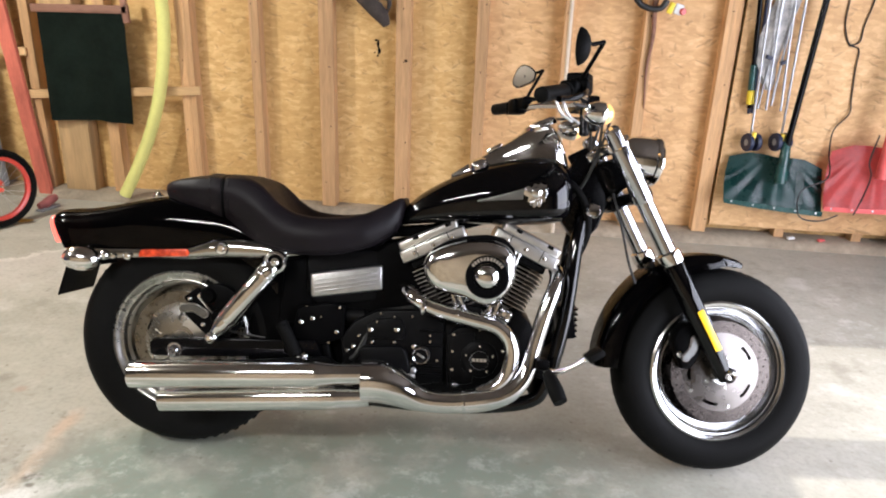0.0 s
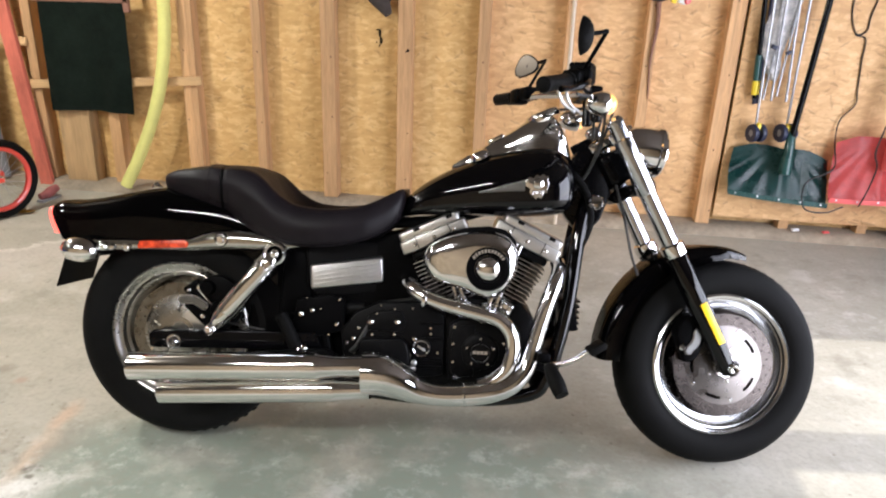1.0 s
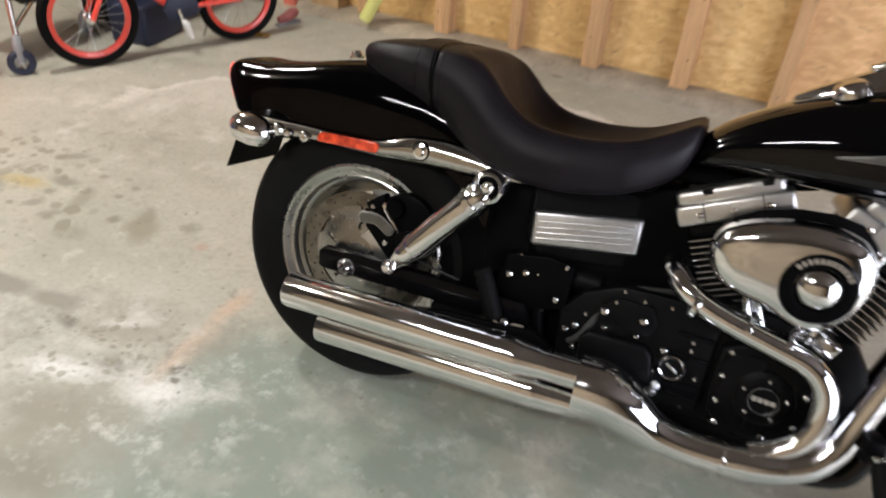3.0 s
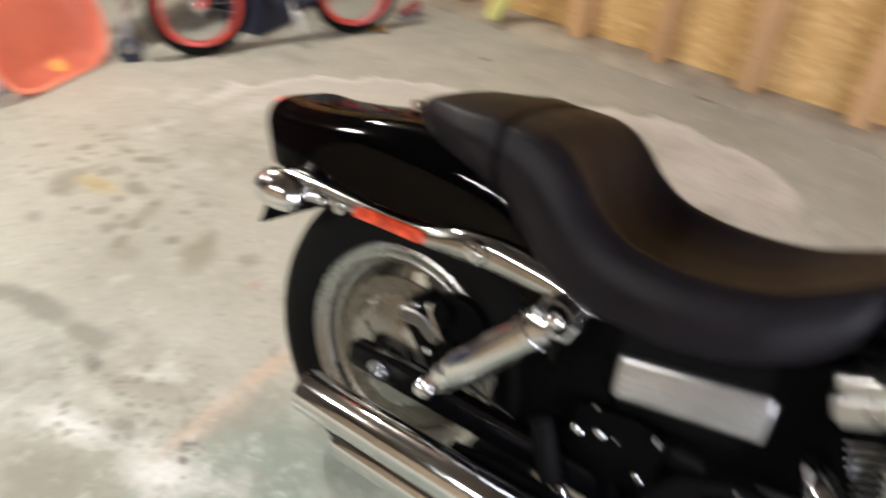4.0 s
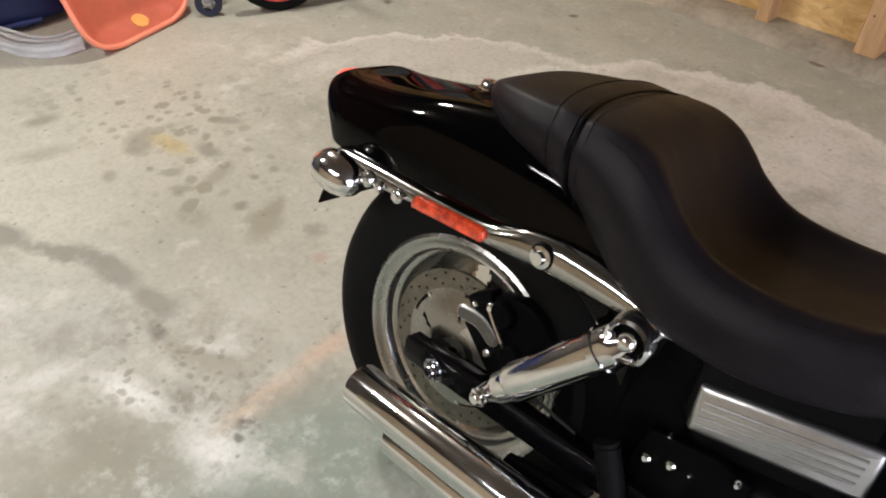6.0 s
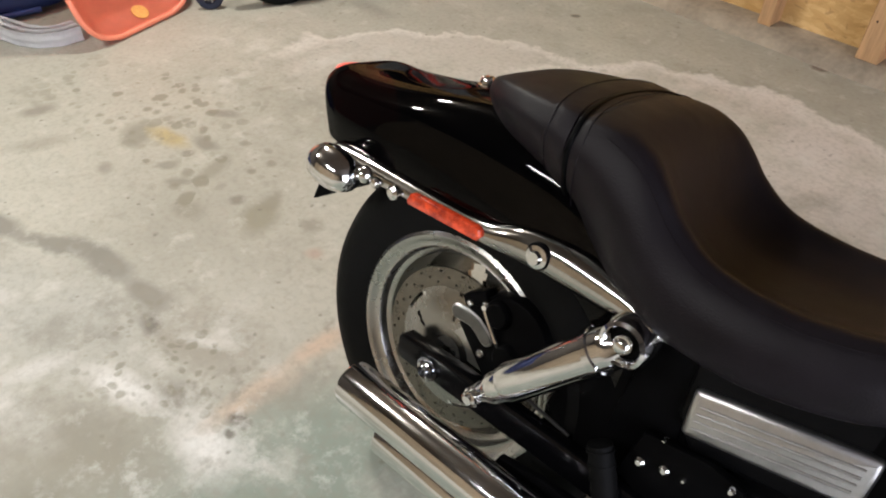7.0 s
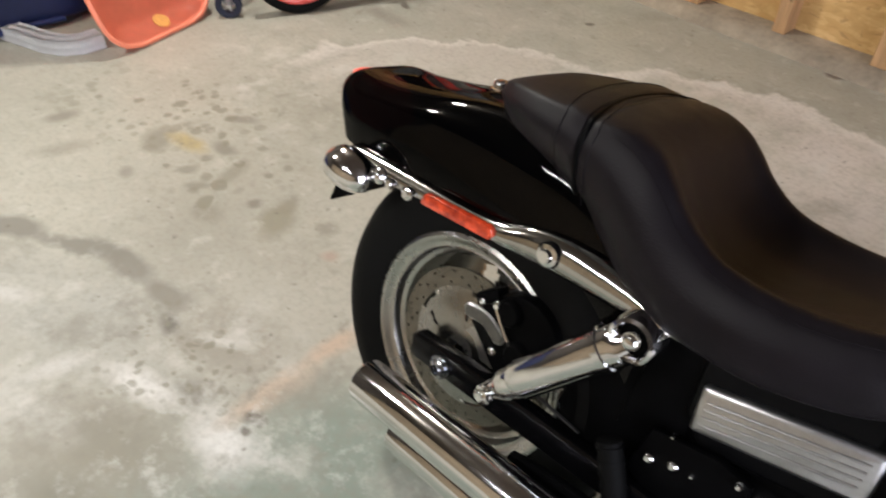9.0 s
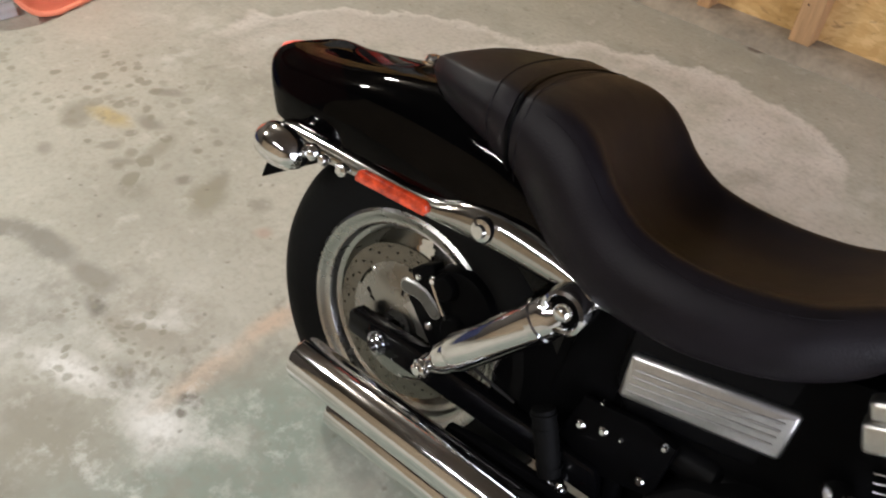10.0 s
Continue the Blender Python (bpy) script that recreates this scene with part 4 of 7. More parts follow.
# ---- rear fender and its struts ----
FENDER = [  # x, top, lower edge, half width
    (-0.406, 0.660, 0.594, 0.078), (-0.397, 0.676, 0.586, 0.096), (-0.370, 0.688, 0.580, 0.105), (-0.31, 0.692, 0.582, 0.110), (-0.22, 0.708, 0.588, 0.114), (-0.10, 0.736, 0.594, 0.116),
    (0.02, 0.752, 0.600, 0.116), (0.12, 0.750, 0.604, 0.114), (0.22, 0.715, 0.560, 0.110), (0.30, 0.64, 0.48, 0.108),
]
rings = []
for x, top, low, hw in resample(FENDER, 6):
    ring = []
    e = 0.48 + 0.24 * min(1, max(0, (x + 0.14) / 0.22))
    for i in range(33):
        a = math.pi * i / 32
        c, s = math.cos(a), math.sin(a)
        # the tail is cut back towards its foot
        cut = 0.045 * min(1, max(0, (-0.20 - x) / 0.17)) * (1 - abs(s) ** e)
        ring.append((x + cut, (hw + 0.006) * math.copysign(abs(c) ** e, c), low + (top + 0.009 - low) * abs(s) ** e))
    rings.append(ring)
fen = loft(rings, closed=False)
bmesh.ops.solidify(fen, geom=fen.faces[:], thickness=0.004)
fender = part("rear_fender", fen, PAINT, moto, "gloss black bobbed rear fender", sharp=50)
# tail edge: red lamp set into the end of the fender
tail = []
for x, k in ((-0.360, 1.0), (-0.420, 1.0), (-0.434, 0.96), (-0.441, 0.86)):
    ring = []
    for i in range(33):
        a = math.pi * i / 32
        c, s = math.cos(a), math.sin(a)
        rise = k * 0.082 * abs(s) ** 0.6
        ring.append((x + 0.40 * (0.078 - rise), k * 0.050 * math.copysign(abs(c) ** 0.5, c), 0.595 + rise))
    tail.append(ring + [(x + 0.031, -k * 0.04, 0.593), (x + 0.031, k * 0.04, 0.593)])
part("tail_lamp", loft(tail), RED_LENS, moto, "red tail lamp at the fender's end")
part("fender_nut", join(lathe([(0, 0.018), (0.010, 0.016), (0.013, 0.010), (0.013, 0.006), (0.018, 0.004), (0.018, 0), (0, 0)], (-0.112, 0, 0.746), (-0.2, 0, 1), 20)), CHROME, moto, "chrome seat nut")
STRUT = [  # x, lower edge, upper edge
    (-0.302, 0.566, 0.586), (-0.290, 0.560, 0.591), (-0.20, 0.557, 0.595), (-0.10, 0.566, 0.599), (0.0, 0.570, 0.604), (0.05, 0.572, 0.612), (0.10, 0.576, 0.630), (0.16, 0.578, 0.639),
    (0.22, 0.580, 0.637), (0.27, 0.583, 0.632), (0.31, 0.588, 0.622), (0.345, 0.592, 0.613), (0.368, 0.599, 0.606),
]
for s in (-1, 1):
    rows = []
    for x, low, top in resample(STRUT, 4):
        rows.append([(x, s * (0.114 + 0.028 * max(math.sin(a), 0) ** 0.85), 0.5 * (low + top) + 0.5 * (top - low) * math.cos(a)) for a in [math.pi * i / 14 for i in range(15)]])
    st = loft(rows)
    strut = part("fender_strut", st, DIM_CHROME, moto, "chrome fender strut cover")
    part("side_reflector", prism([(-0.100, 0.573), (-0.103, 0.580), (-0.098, 0.592), (-0.092, 0.595), (0.034, 0.603), (0.041, 0.600), (0.044, 0.588), (0.040, 0.582)], 0.136 * s, 0.150 * s, 0.003), RED_REFL, strut, "red side reflector")
    part("bolt", join(lathe([(0, 0.012), (0.009, 0.012), (0.011, 0.006), (0.017, 0.004), (0.017, 0), (0, 0)], (0.14, 0.142 * s, 0.610), (0, s, 0), 16)), CHROME, strut)
    part("bolt_recess", lathe([(0, 0.003), (0.018, 0.003), (0.020, 0.001), (0.020, -0.004), (0, -0.004)], (0.14, 0.1405 * s, 0.610), (0, s, 0), 24), BLACK, strut)
    part("bolt", bolt((-0.135, 0.144 * s, 0.575), (0, s, 0), 0.012, 0.010), CHROME, strut)
    part("bolt", lathe([(0, 0.018), (0.009, 0.016), (0.013, 0.010), (0.014, 0.003), (0.018, 0.002), (0.018, 0), (0, 0)], (0.314, 0.136 * s, 0.606), (0.2, s, 0.3), 22), CHROME, strut)
    sig = part("rear_turn_signal", lathe([(0, -0.058), (0.019, -0.052), (0.030, -0.036), (0.0355, -0.013), (0.0365, 0.006), (0.033, 0.026), (0.020, 0.043), (0.011, 0.049), (0, 0.049)], (-0.268, 0.160 * s, 0.562), (-1, 0, 0.06), 32), CHROME, moto, "chrome bullet turn signal")
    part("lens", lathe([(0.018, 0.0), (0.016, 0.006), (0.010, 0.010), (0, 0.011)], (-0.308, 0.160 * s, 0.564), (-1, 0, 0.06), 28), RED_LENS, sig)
    part("stem", join(cyl((-0.225, 0.150 * s, 0.570), (-0.215, 0.118 * s, 0.575), 0.011, n=14), lathe([(0, 0.016), (0.009, 0.013), (0.014, 0.006), (0.015, 0), (0, -0.004)], (-0.206, 0.142 * s, 0.573), (-0.3, s, 0.2), 20), lathe([(0, 0.012), (0.007, 0.010), (0.010, 0.004), (0.010, 0), (0, -0.003)], (-0.178, 0.142 * s, 0.572), (0, s, 0), 18)), CHROME, sig)

plate = box((0, 0, 0), (0.200, 0.004, 0.125), bevel=0.001, seg=1)
plate.transform(Matrix.Translation((-0.352, 0, 0.500)) @ pose(0, 0, 0, 0, 0, 90) @ pose(0, 0, 0, 16, 0, 0))
lp = part("licence_plate", plate, BLACK, moto, "black licence plate holder")
part("plate_bracket", prism([(-0.35, 0.56), (-0.30, 0.575), (-0.22, 0.56), (-0.20, 0.545), (-0.33, 0.52)], -0.075, 0.075, 0.004), BLACK, moto)

# ---- seat ----
SEAT = [  # x, ridge, lower edge, half width, dish
    (-0.072, 0.765, 0.755, 0.012, 0.0), (-0.068, 0.775, 0.746, 0.038, 0.0), (-0.055, 0.786, 0.736, 0.070, 0.0), (-0.030, 0.796, 0.726, 0.096, -0.003), (0.005, 0.803, 0.714, 0.118, -0.005), (0.06, 0.810, 0.703, 0.140, -0.007), (0.115, 0.814, 0.688, 0.150, -0.007), (0.142, 0.812, 0.680, 0.154, -0.007), (0.156, 0.816, 0.674, 0.157, -0.007),
    (0.20, 0.815, 0.650, 0.166, -0.004), (0.240, 0.801, 0.630, 0.174, 0.010), (0.270, 0.778, 0.620, 0.178, 0.030), (0.305, 0.746, 0.612, 0.181, 0.042), (0.36, 0.718, 0.604, 0.184, 0.040), (0.45, 0.712, 0.606, 0.180, 0.030),
    (0.54, 0.726, 0.624, 0.162, 0.022), (0.60, 0.752, 0.650, 0.138, 0.010), (0.640, 0.774, 0.684, 0.118, 0.002), (0.656, 0.776, 0.724, 0.100, 0.0), (0.662, 0.764, 0.742, 0.058, 0.0),
]


def seat_half(row):
    x, top, low, hw, dish = row
    h = top - low
    # the passenger's part narrows towards the fender
    k = min(1, max(0, (x - 0.12) / 0.20))
    nip = 0.62 + 0.29 * k
    hw *= 1.09 - 0.07 * k
    top += 0.003
    # the rider's part has a rounded ridge that slopes off to the side
    r = min(1, max(0, (x - 0.155) / 0.095))
    r = r * r * (3 - 2 * r)
    flat = [(0.0, top - dish), (0.30, top - 0.9 * dish), (0.58, top - 0.48 * dish), (0.79, top - 0.02 * h), (0.885, top - 0.09 * h), (0.955, top - 0.34 * h)]
    dished = [(0.0, top - 1.08 * dish), (0.30, top - 1.0 * dish), (0.56, top - 0.52 * dish), (0.735, top - 0.003 * h), (0.855, top - 0.10 * h), (0.945, top - 0.40 * h)]
    upper = [((a[0] + (b[0] - a[0]) * r) * hw, a[1] + (b[1] - a[1]) * r) for a, b in zip(flat, dished)]
    return upper + [(0.5 * (0.985 + nip) * hw, low + 0.34 * h), (nip * 0.99 * hw, low + 0.12 * h), (nip * 0.93 * hw, low + 0.01), (nip * 0.80 * hw, low), (0.0, low)]


rings = []
for row in resample(SEAT, 5):
    half = smooth_path([(y, z, 0) for y, z in seat_half(row)], 4)
    ring = [(row[0], -v[0], v[1]) for v in half] + [(row[0], v[0], v[1]) for v in half[-2:0:-1]]
    rings.append(ring)
seat = part("seat", loft(rings), VINYL, moto, "black vinyl two-up bucket seat with a strap", sharp=70)


def seat_line(x, lift):
    """Points across the seat's top at x."""
    row = min(resample(SEAT, 5), key=lambda r: abs(r[0] - x))
    half = [(y, z) for y, z in seat_half(row)[:8]]
    # the line bows back over the middle of the seat
    out = [(x - 0.022 * (1 - min(1, y / row[3]) ** 2), y * (1 + lift / row[3]), z + lift) for y, z in half]
    return [(q[0], -q[1], q[2]) for q in out[::-1]] + out[1:]


def seat_ridge(k, lift):
    """A seam that follows one line along the rider's part of the seat."""
    pts = []
    for row in resample(SEAT, 3):
        if 0.17 < row[0] < 0.60:
            y, z = seat_half(row)[k]
            pts.append((row[0], -y - lift, z + lift))
    return pts


band = [smooth_path(seat_line(x, lift), 3) for x, lift in ((0.099, 0.0002), (0.100, 0.0022), (0.112, 0.0026), (0.126, 0.0026), (0.137, 0.0022), (0.138, 0.0002))]
part("strap", loft(band, closed=False), VINYL, seat, "stitched vinyl strap across the seat", sharp=50)
part("welt", tube(seat_line(0.143, 0.0004), 0.0032, 8, 3, flat=1.3), BLACK, seat, "black welt across the seat")
part("stitching", tube(seat_line(0.104, 0.0028), 0.0007, 6, 2), VINYL, seat)
part("stitching", tube(seat_line(0.160, 0.0), 0.0008, 6, 2), VINYL, seat)
for drop in (0.0, 0.009):
    for side in (1, -1):
        part("stitching", tube([(x, side * y, z - drop) for x, y, z in seat_ridge(4, 0.0006)], 0.0009, 6, 2), VINYL, seat)
part("seat_pan", prism([(0.10, 0.66), (0.30, 0.618), (0.45, 0.606), (0.60, 0.640), (0.64, 0.68), (0.40, 0.66)], -0.10, 0.10, 0.006), BLACK, moto)

# ---- fuel tank with console ----
TANK = [  # x, top, bottom, half width
    (0.648, 0.728, 0.700, 0.044), (0.665, 0.760, 0.700, 0.076), (0.71, 0.800, 0.706, 0.100), (0.78, 0.842, 0.710, 0.122), (0.87, 0.882, 0.712, 0.140), (0.96, 0.908, 0.714, 0.152),
    (1.04, 0.922, 0.718, 0.156), (1.09, 0.920, 0.724, 0.152), (1.125, 0.902, 0.735, 0.136), (1.143, 0.870, 0.760, 0.109), (1.148, 0.84, 0.79, 0.064),
]
rings = []
for x, top, low, hw in resample(TANK, 6):
    ring = []
    mid = low + 0.40 * (top - low)
    for i in range(44):
        a = 2 * math.pi * i / 44
        c, s = math.cos(a), math.sin(a)
        y = hw * math.copysign(abs(c) ** 0.72, c)
        z = mid + (top - mid) * abs(s) ** 0.86 if s >= 0 else mid - (mid - low) * abs(s) ** 0.55
        ring.append((x, y, z))
    rings.append(ring)
tank = part("fuel_tank", loft(rings), PAINT, moto, "gloss black teardrop fuel tank", sharp=70)


def tank_side(x, z):
    """How far the tank's side stands from the middle at that height."""
    row = min(resample(TANK, 6), key=lambda r: abs(r[0] - x))
    _, top, low, hw = row
    mid = low + 0.40 * (top - low)
    s = ((z - mid) / (top - mid)) ** (1 / 0.86) if z > mid else ((mid - z) / (mid - low)) ** (1 / 0.55)
    return hw * max(1 - min(abs(s), 1) ** 2, 0) ** 0.36


for s in (-1, 1):
    spear = []
    for k in range(13):
        x = 0.872 + 0.128 * k / 12
        zc, hh = 0.783 + 0.026 * k / 12, 0.002 + 0.013 * (k / 12) ** 1.2
        y = tank_side(x, zc) + 0.003
        spear.append([(x, s * (y - 0.006), zc - hh), (x, s * y, zc - hh), (x, s * (y + 0.001), zc), (x, s * y, zc + hh), (x, s * (y - 0.006), zc + hh)])
    part("tank_spear", loft(spear), BADGE, tank, "grey tapering tank stripe")
    y = tank_side(1.034, 0.81)
    em = prism([(1.034 + 0.78 * (x - 1.034), 0.808 + 0.86 * (z - 0.808)) for x, z in ((0.992, 0.826), (1.004, 0.838), (1.018, 0.832), (1.028, 0.846), (1.042, 0.842), (1.050, 0.850), (1.062, 0.842), (1.074, 0.844), (1.070, 0.828), (1.078, 0.816), (1.070, 0.802), (1.072, 0.788), (1.058, 0.786), (1.050, 0.768), (1.040, 0.774), (1.028, 0.764), (1.022, 0.780), (1.006, 0.784), (1.008, 0.800), (0.990, 0.808))], s * (y - 0.006), s * (y + 0.006), 0.002)
    em = join(em, lathe([(0, 0.010), (0.009, 0.009), (0.014, 0.006), (0.016, 0), (0, 0)], (1.036, s * (y + 0.004), 0.816), (0.12, s, 0), 26))
    for k in range(4):
        em = join(em, box((1.022 + 0.009 * k, s * (y + 0.006), 0.788), (0.005, 0.006, 0.018), (0, 8, 0), 0.0015, 1))
    part("tank_emblem", em, CHROME, tank, "plain chrome tank emblem")
CONSOLE = [  # x, top, half width, foot
    (0.79, 0.860, 0.010, 0.845), (0.83, 0.888, 0.026, 0.85), (0.874, 0.914, 0.034, 0.86), (0.92, 0.941, 0.038, 0.87), (0.956, 0.963, 0.042, 0.88), (1.005, 0.998, 0.052, 0.89), (1.045, 1.018, 0.058, 0.89), (1.075, 1.018, 0.058, 0.89), (1.10, 0.998, 0.054, 0.89), (1.122, 0.955, 0.046, 0.88), (1.138, 0.90, 0.034, 0.87),
]
rings = []
for x, top, hw, foot in resample(CONSOLE, 5):
    rings.append([(x, hw * math.copysign(abs(math.cos(math.pi * i / 18)) ** 0.6, math.cos(math.pi * i / 18)), foot + (top - foot) * math.sin(math.pi * i / 18) ** 0.5) for i in range(19)])
console = part("console", loft(rings), CHROME, moto, "chrome tank console")
sp = (1.050, 0, 1.016)
part("speedometer", lathe([(0, 0.010), (0.040, 0.010), (0.046, 0.012), (0.050, 0.008), (0.052, 0), (0.052, -0.012), (0, -0.012)], sp, (-0.42, 0, 0.9), 36), CHROME, console, "chrome-rimmed speedometer")
part("dial", lathe([(0, 0.0122), (0.040, 0.0122), (0.040, 0.009), (0, 0.009)], sp, (-0.42, 0, 0.9), 32), BLACK, console)
part("fuel_cap", lathe([(0, 0.022), (0.018, 0.021), (0.026, 0.016), (0.029, 0.008), (0.031, 0), (0, 0)], (0.872, -0.056, 0.884), (-0.40, -0.25, 0.9), 30), CHROME, tank, "chrome fuel cap")
part("fuel_gauge", lathe([(0, 0.016), (0.018, 0.015), (0.026, 0.012), (0.029, 0.006), (0.031, 0), (0, 0)], (0.872, 0.052, 0.876), (-0.30, 0.25, 0.9), 30), CHROME, tank)
part("hinge", box((0.915, 0, 0.942), (0.05, 0.05, 0.012), (0, -30, 0), 0.004), CHROME, console)

# ---- engine ----
CRANK = Vector((0.885, 0, 0.36))
crank = prism([(0.66, 0.20), (0.64, 0.30), (0.66, 0.42), (0.74, 0.47), (0.90, 0.475), (1.02, 0.46), (1.065, 0.38), (1.06, 0.27), (1.0, 0.205)], -0.10, 0.12, 0.012, round_steps=2)
engine = part("crankcase", crank, ENGINE, moto, "black engine crankcase")
for lean, name in ((-25, "rear"), (25, "front")):
    up = Vector((math.sin(radians(lean)), 0, math.cos(radians(lean))))
    m = Matrix.Translation(CRANK) @ Matrix.Rotation(radians(lean), 4, "Y")
    body = box((0, 0, 0.18), (0.105, 0.115, 0.22), bevel=0.02)
    cylinder = part("cylinder", body, ENGINE, moto, "black finned cylinder", m)
    fin = None
    for k in range(13):
        w = 0.172 if k < 9 else 0.178
        if k in (0, 9):
            fin = box((0, 0, 0), (w, 0.158, 0.0040), bevel=0.0012, seg=1)
            lip = box((0, -0.0795, 0), (w + 0.0005, 0.0022, 0.0018))
            fin_ob, lip_ob = part("fin", fin, ENGINE, cylinder), part("fin_edge", lip, CAST, cylinder, "bright machined fin edge")
        else:
            fin_ob, lip_ob = new("fin", fin_ob.data), new("fin_edge", lip_ob.data)
            fin_ob.parent = lip_ob.parent = cylinder
        for ob in (fin_ob, lip_ob):
            ob.matrix_local = m @ Matrix.Translation((0, 0, 0.115 + 0.0125 * k))
    head = join(box((0, 0, 0.285), (0.165, 0.165, 0.022), bevel=0.006), box((0, 0, 0.302), (0.172, 0.172, 0.012), bevel=0.004))
    hd = part("cylinder_head", head, ENGINE, cylinder, m=m)
    rock = box((0, -0.005, 0.319), (0.204, 0.196, 0.040), bevel=0.007, seg=3)
    low = part("rocker_box", rock, CAST, moto, "silver rocker box", m)
    part("rocker_cover", box((-0.004 if lean < 0 else 0.004, -0.004, 0.350), (0.186, 0.184, 0.030), bevel=0.009, seg=3), CAST, low, m=m)
    for x in (-0.052, 0.050):
        part("seam", box((x, -0.1025, 0.321), (0.0022, 0.004, 0.036)), ENGINE, low, m=m)
        part("notch", box((x + 0.012, -0.094, 0.357), (0.020, 0.006, 0.012), bevel=0.002, seg=1), ENGINE, low, m=m)
    for k in range(3):
        part("bolt", bolt(Vector((-0.06 + 0.06 * k, -0.102, 0.318)), RIGHT, 0.006, 0.005), CHROME, low, m=m)
    # pushrod tubes
    s = 1 if lean < 0 else -1
    for k, dx in ((0, 0.018), (1, 0.040)):
        p1 = m @ Vector((s * dx * 0.6, -0.098, 0.30))
        p0 = Vector((0.885 - s * (0.05 - 0.022 * k), -0.108, 0.445))
        part("pushrod_tube", join(cyl(p0, p1, 0.008, n=14), cyl(p0, p0.lerp(p1, 0.10), 0.012, n=14, bevel=0.003), cyl(p0.lerp(p1, 0.42), p0.lerp(p1, 0.52), 0.0105, n=14, bevel=0.002)), CHROME, moto, "chrome pushrod tube")
part("lifter_block", join(box((0.84, -0.105, 0.440), (0.06, 0.03, 0.022), bevel=0.005), box((0.93, -0.105, 0.440), (0.06, 0.03, 0.022), bevel=0.005)), ENGINE, engine)
part("throttle_body", join(cyl((0.885, -0.10, 0.60), (0.885, 0.06, 0.60), 0.032, n=24), box((0.885, 0.0, 0.60), (0.10, 0.08, 0.07), bevel=0.01)), ENGINE, engine)

# cam cover with its bolts and round timer cover
cam_cover = part("cam_cover", prism([(0.812, 0.240), (0.804, 0.30), (0.806, 0.392), (0.835, 0.414), (0.90, 0.428), (0.965, 0.412), (0.996, 0.35), (0.985, 0.28), (0.93, 0.238), (0.86, 0.228)], -0.130, -0.09, 0.008, 3), ENGINE, moto, "black cam cover with chrome bolts")
part("raised_panel", prism([(0.818, 0.262), (0.816, 0.380), (0.842, 0.398), (0.885, 0.402), (0.885, 0.252), (0.84, 0.246)], -0.134, -0.128, 0.003, 2), ENGINE, cam_cover)
tc = Vector((0.901, -0.128, 0.325))
timer = part("timer_cover", lathe([(0, 0.016), (0.024, 0.016), (0.026, 0.018), (0.029, 0.018), (0.031, 0.014), (0.040, 0.013), (0.048, 0.011), (0.054, 0.007), (0.056, 0), (0, 0)], tc, RIGHT, 44), ENGINE, moto, "round black timer cover")
for k in range(5):
    a = radians(90 + 72 * k)
    part("bolt", bolt(tc + Vector((0.040 * math.cos(a), -0.012, 0.040 * math.sin(a))), RIGHT, 0.0042, 0.005), CHROME, timer)
for k in range(4):
    part("marking_bar", box(tc + Vector((-0.0165 + 0.011 * k, -0.0165, 0)), (0.0085, 0.001, 0.009), bevel=0.0), WHITE_MARK, timer)
part("marking_bar", lathe([(0.0255, 0.0), (0.0266, 0.0012), (0.0276, 0.0)], tc + Vector((0, -0.0172, 0)), RIGHT, 40, closed=True), SATIN, timer)
for x, z in ((0.822, 0.344), (0.824, 0.291), (0.834, 0.246), (0.920, 0.247), (0.968, 0.352), (0.824, 0.394), (0.900, 0.414), (0.966, 0.286)):
    part("bolt", bolt((x, -0.129, z), RIGHT, 0.0058, 0.007), CHROME, cam_cover)
# gearbox and its side cover
gear = part("gearbox", prism([(0.505, 0.245), (0.490, 0.36), (0.530, 0.415), (0.60, 0.450), (0.72, 0.458), (0.795, 0.425), (0.800, 0.245), (0.70, 0.228), (0.56, 0.228)], -0.118, 0.10, 0.010, 2), ENGINE, moto, "black gearbox")
part("gearbox_cover", prism([(0.552, 0.270), (0.547, 0.330), (0.562, 0.346), (0.672, 0.352), (0.690, 0.336), (0.706, 0.272), (0.665, 0.252), (0.572, 0.252)], -0.142, -0.115, 0.008, 3), ENGINE, gear)
part("gearbox_top_cover", prism([(0.570, 0.368), (0.572, 0.408), (0.600, 0.428), (0.668, 0.430), (0.684, 0.398), (0.676, 0.368)], -0.128, -0.115, 0.004, 2), ENGINE, gear)
for z in (0.268, 0.290, 0.352, 0.396):
    part("web", box((0.758, -0.119, z), (0.066, 0.010, 0.007), (0, 0, 0), 0.002, 1), ENGINE, gear)
for x, z, r in ((0.580, 0.393, 0.0080), (0.656, 0.397, 0.0080), (0.585, 0.355, 0.0055), (0.650, 0.359, 0.0055), (0.708, 0.348, 0.0075), (0.700, 0.300, 0.0055), (0.778, 0.312, 0.0055), (0.755, 0.384, 0.0050), (0.756, 0.366, 0.0050), (0.768, 0.244, 0.0045), (0.649, 0.434, 0.0045), (0.512, 0.326, 0.0065), (0.530, 0.340, 0.0070), (0.536, 0.294, 0.0060), (0.545, 0.372, 0.0050), (0.598, 0.419, 0.0045), (0.608, 0.442, 0.0040), (0.700, 0.438, 0.0045)):
    part("bolt", bolt((x, -0.127 if 0.57 < x < 0.68 and 0.37 < z < 0.43 else -0.117, z), RIGHT, r, 0.008), CHROME, gear)
part("drain_fitting", join(cyl((0.694, -0.118, 0.276), (0.712, -0.142, 0.262), 0.009, n=12, bevel=0.002), bolt((0.712, -0.142, 0.284), RIGHT, 0.009, 0.010)), SATIN, gear)
dip = Vector((0.731, -0.118, 0.327))
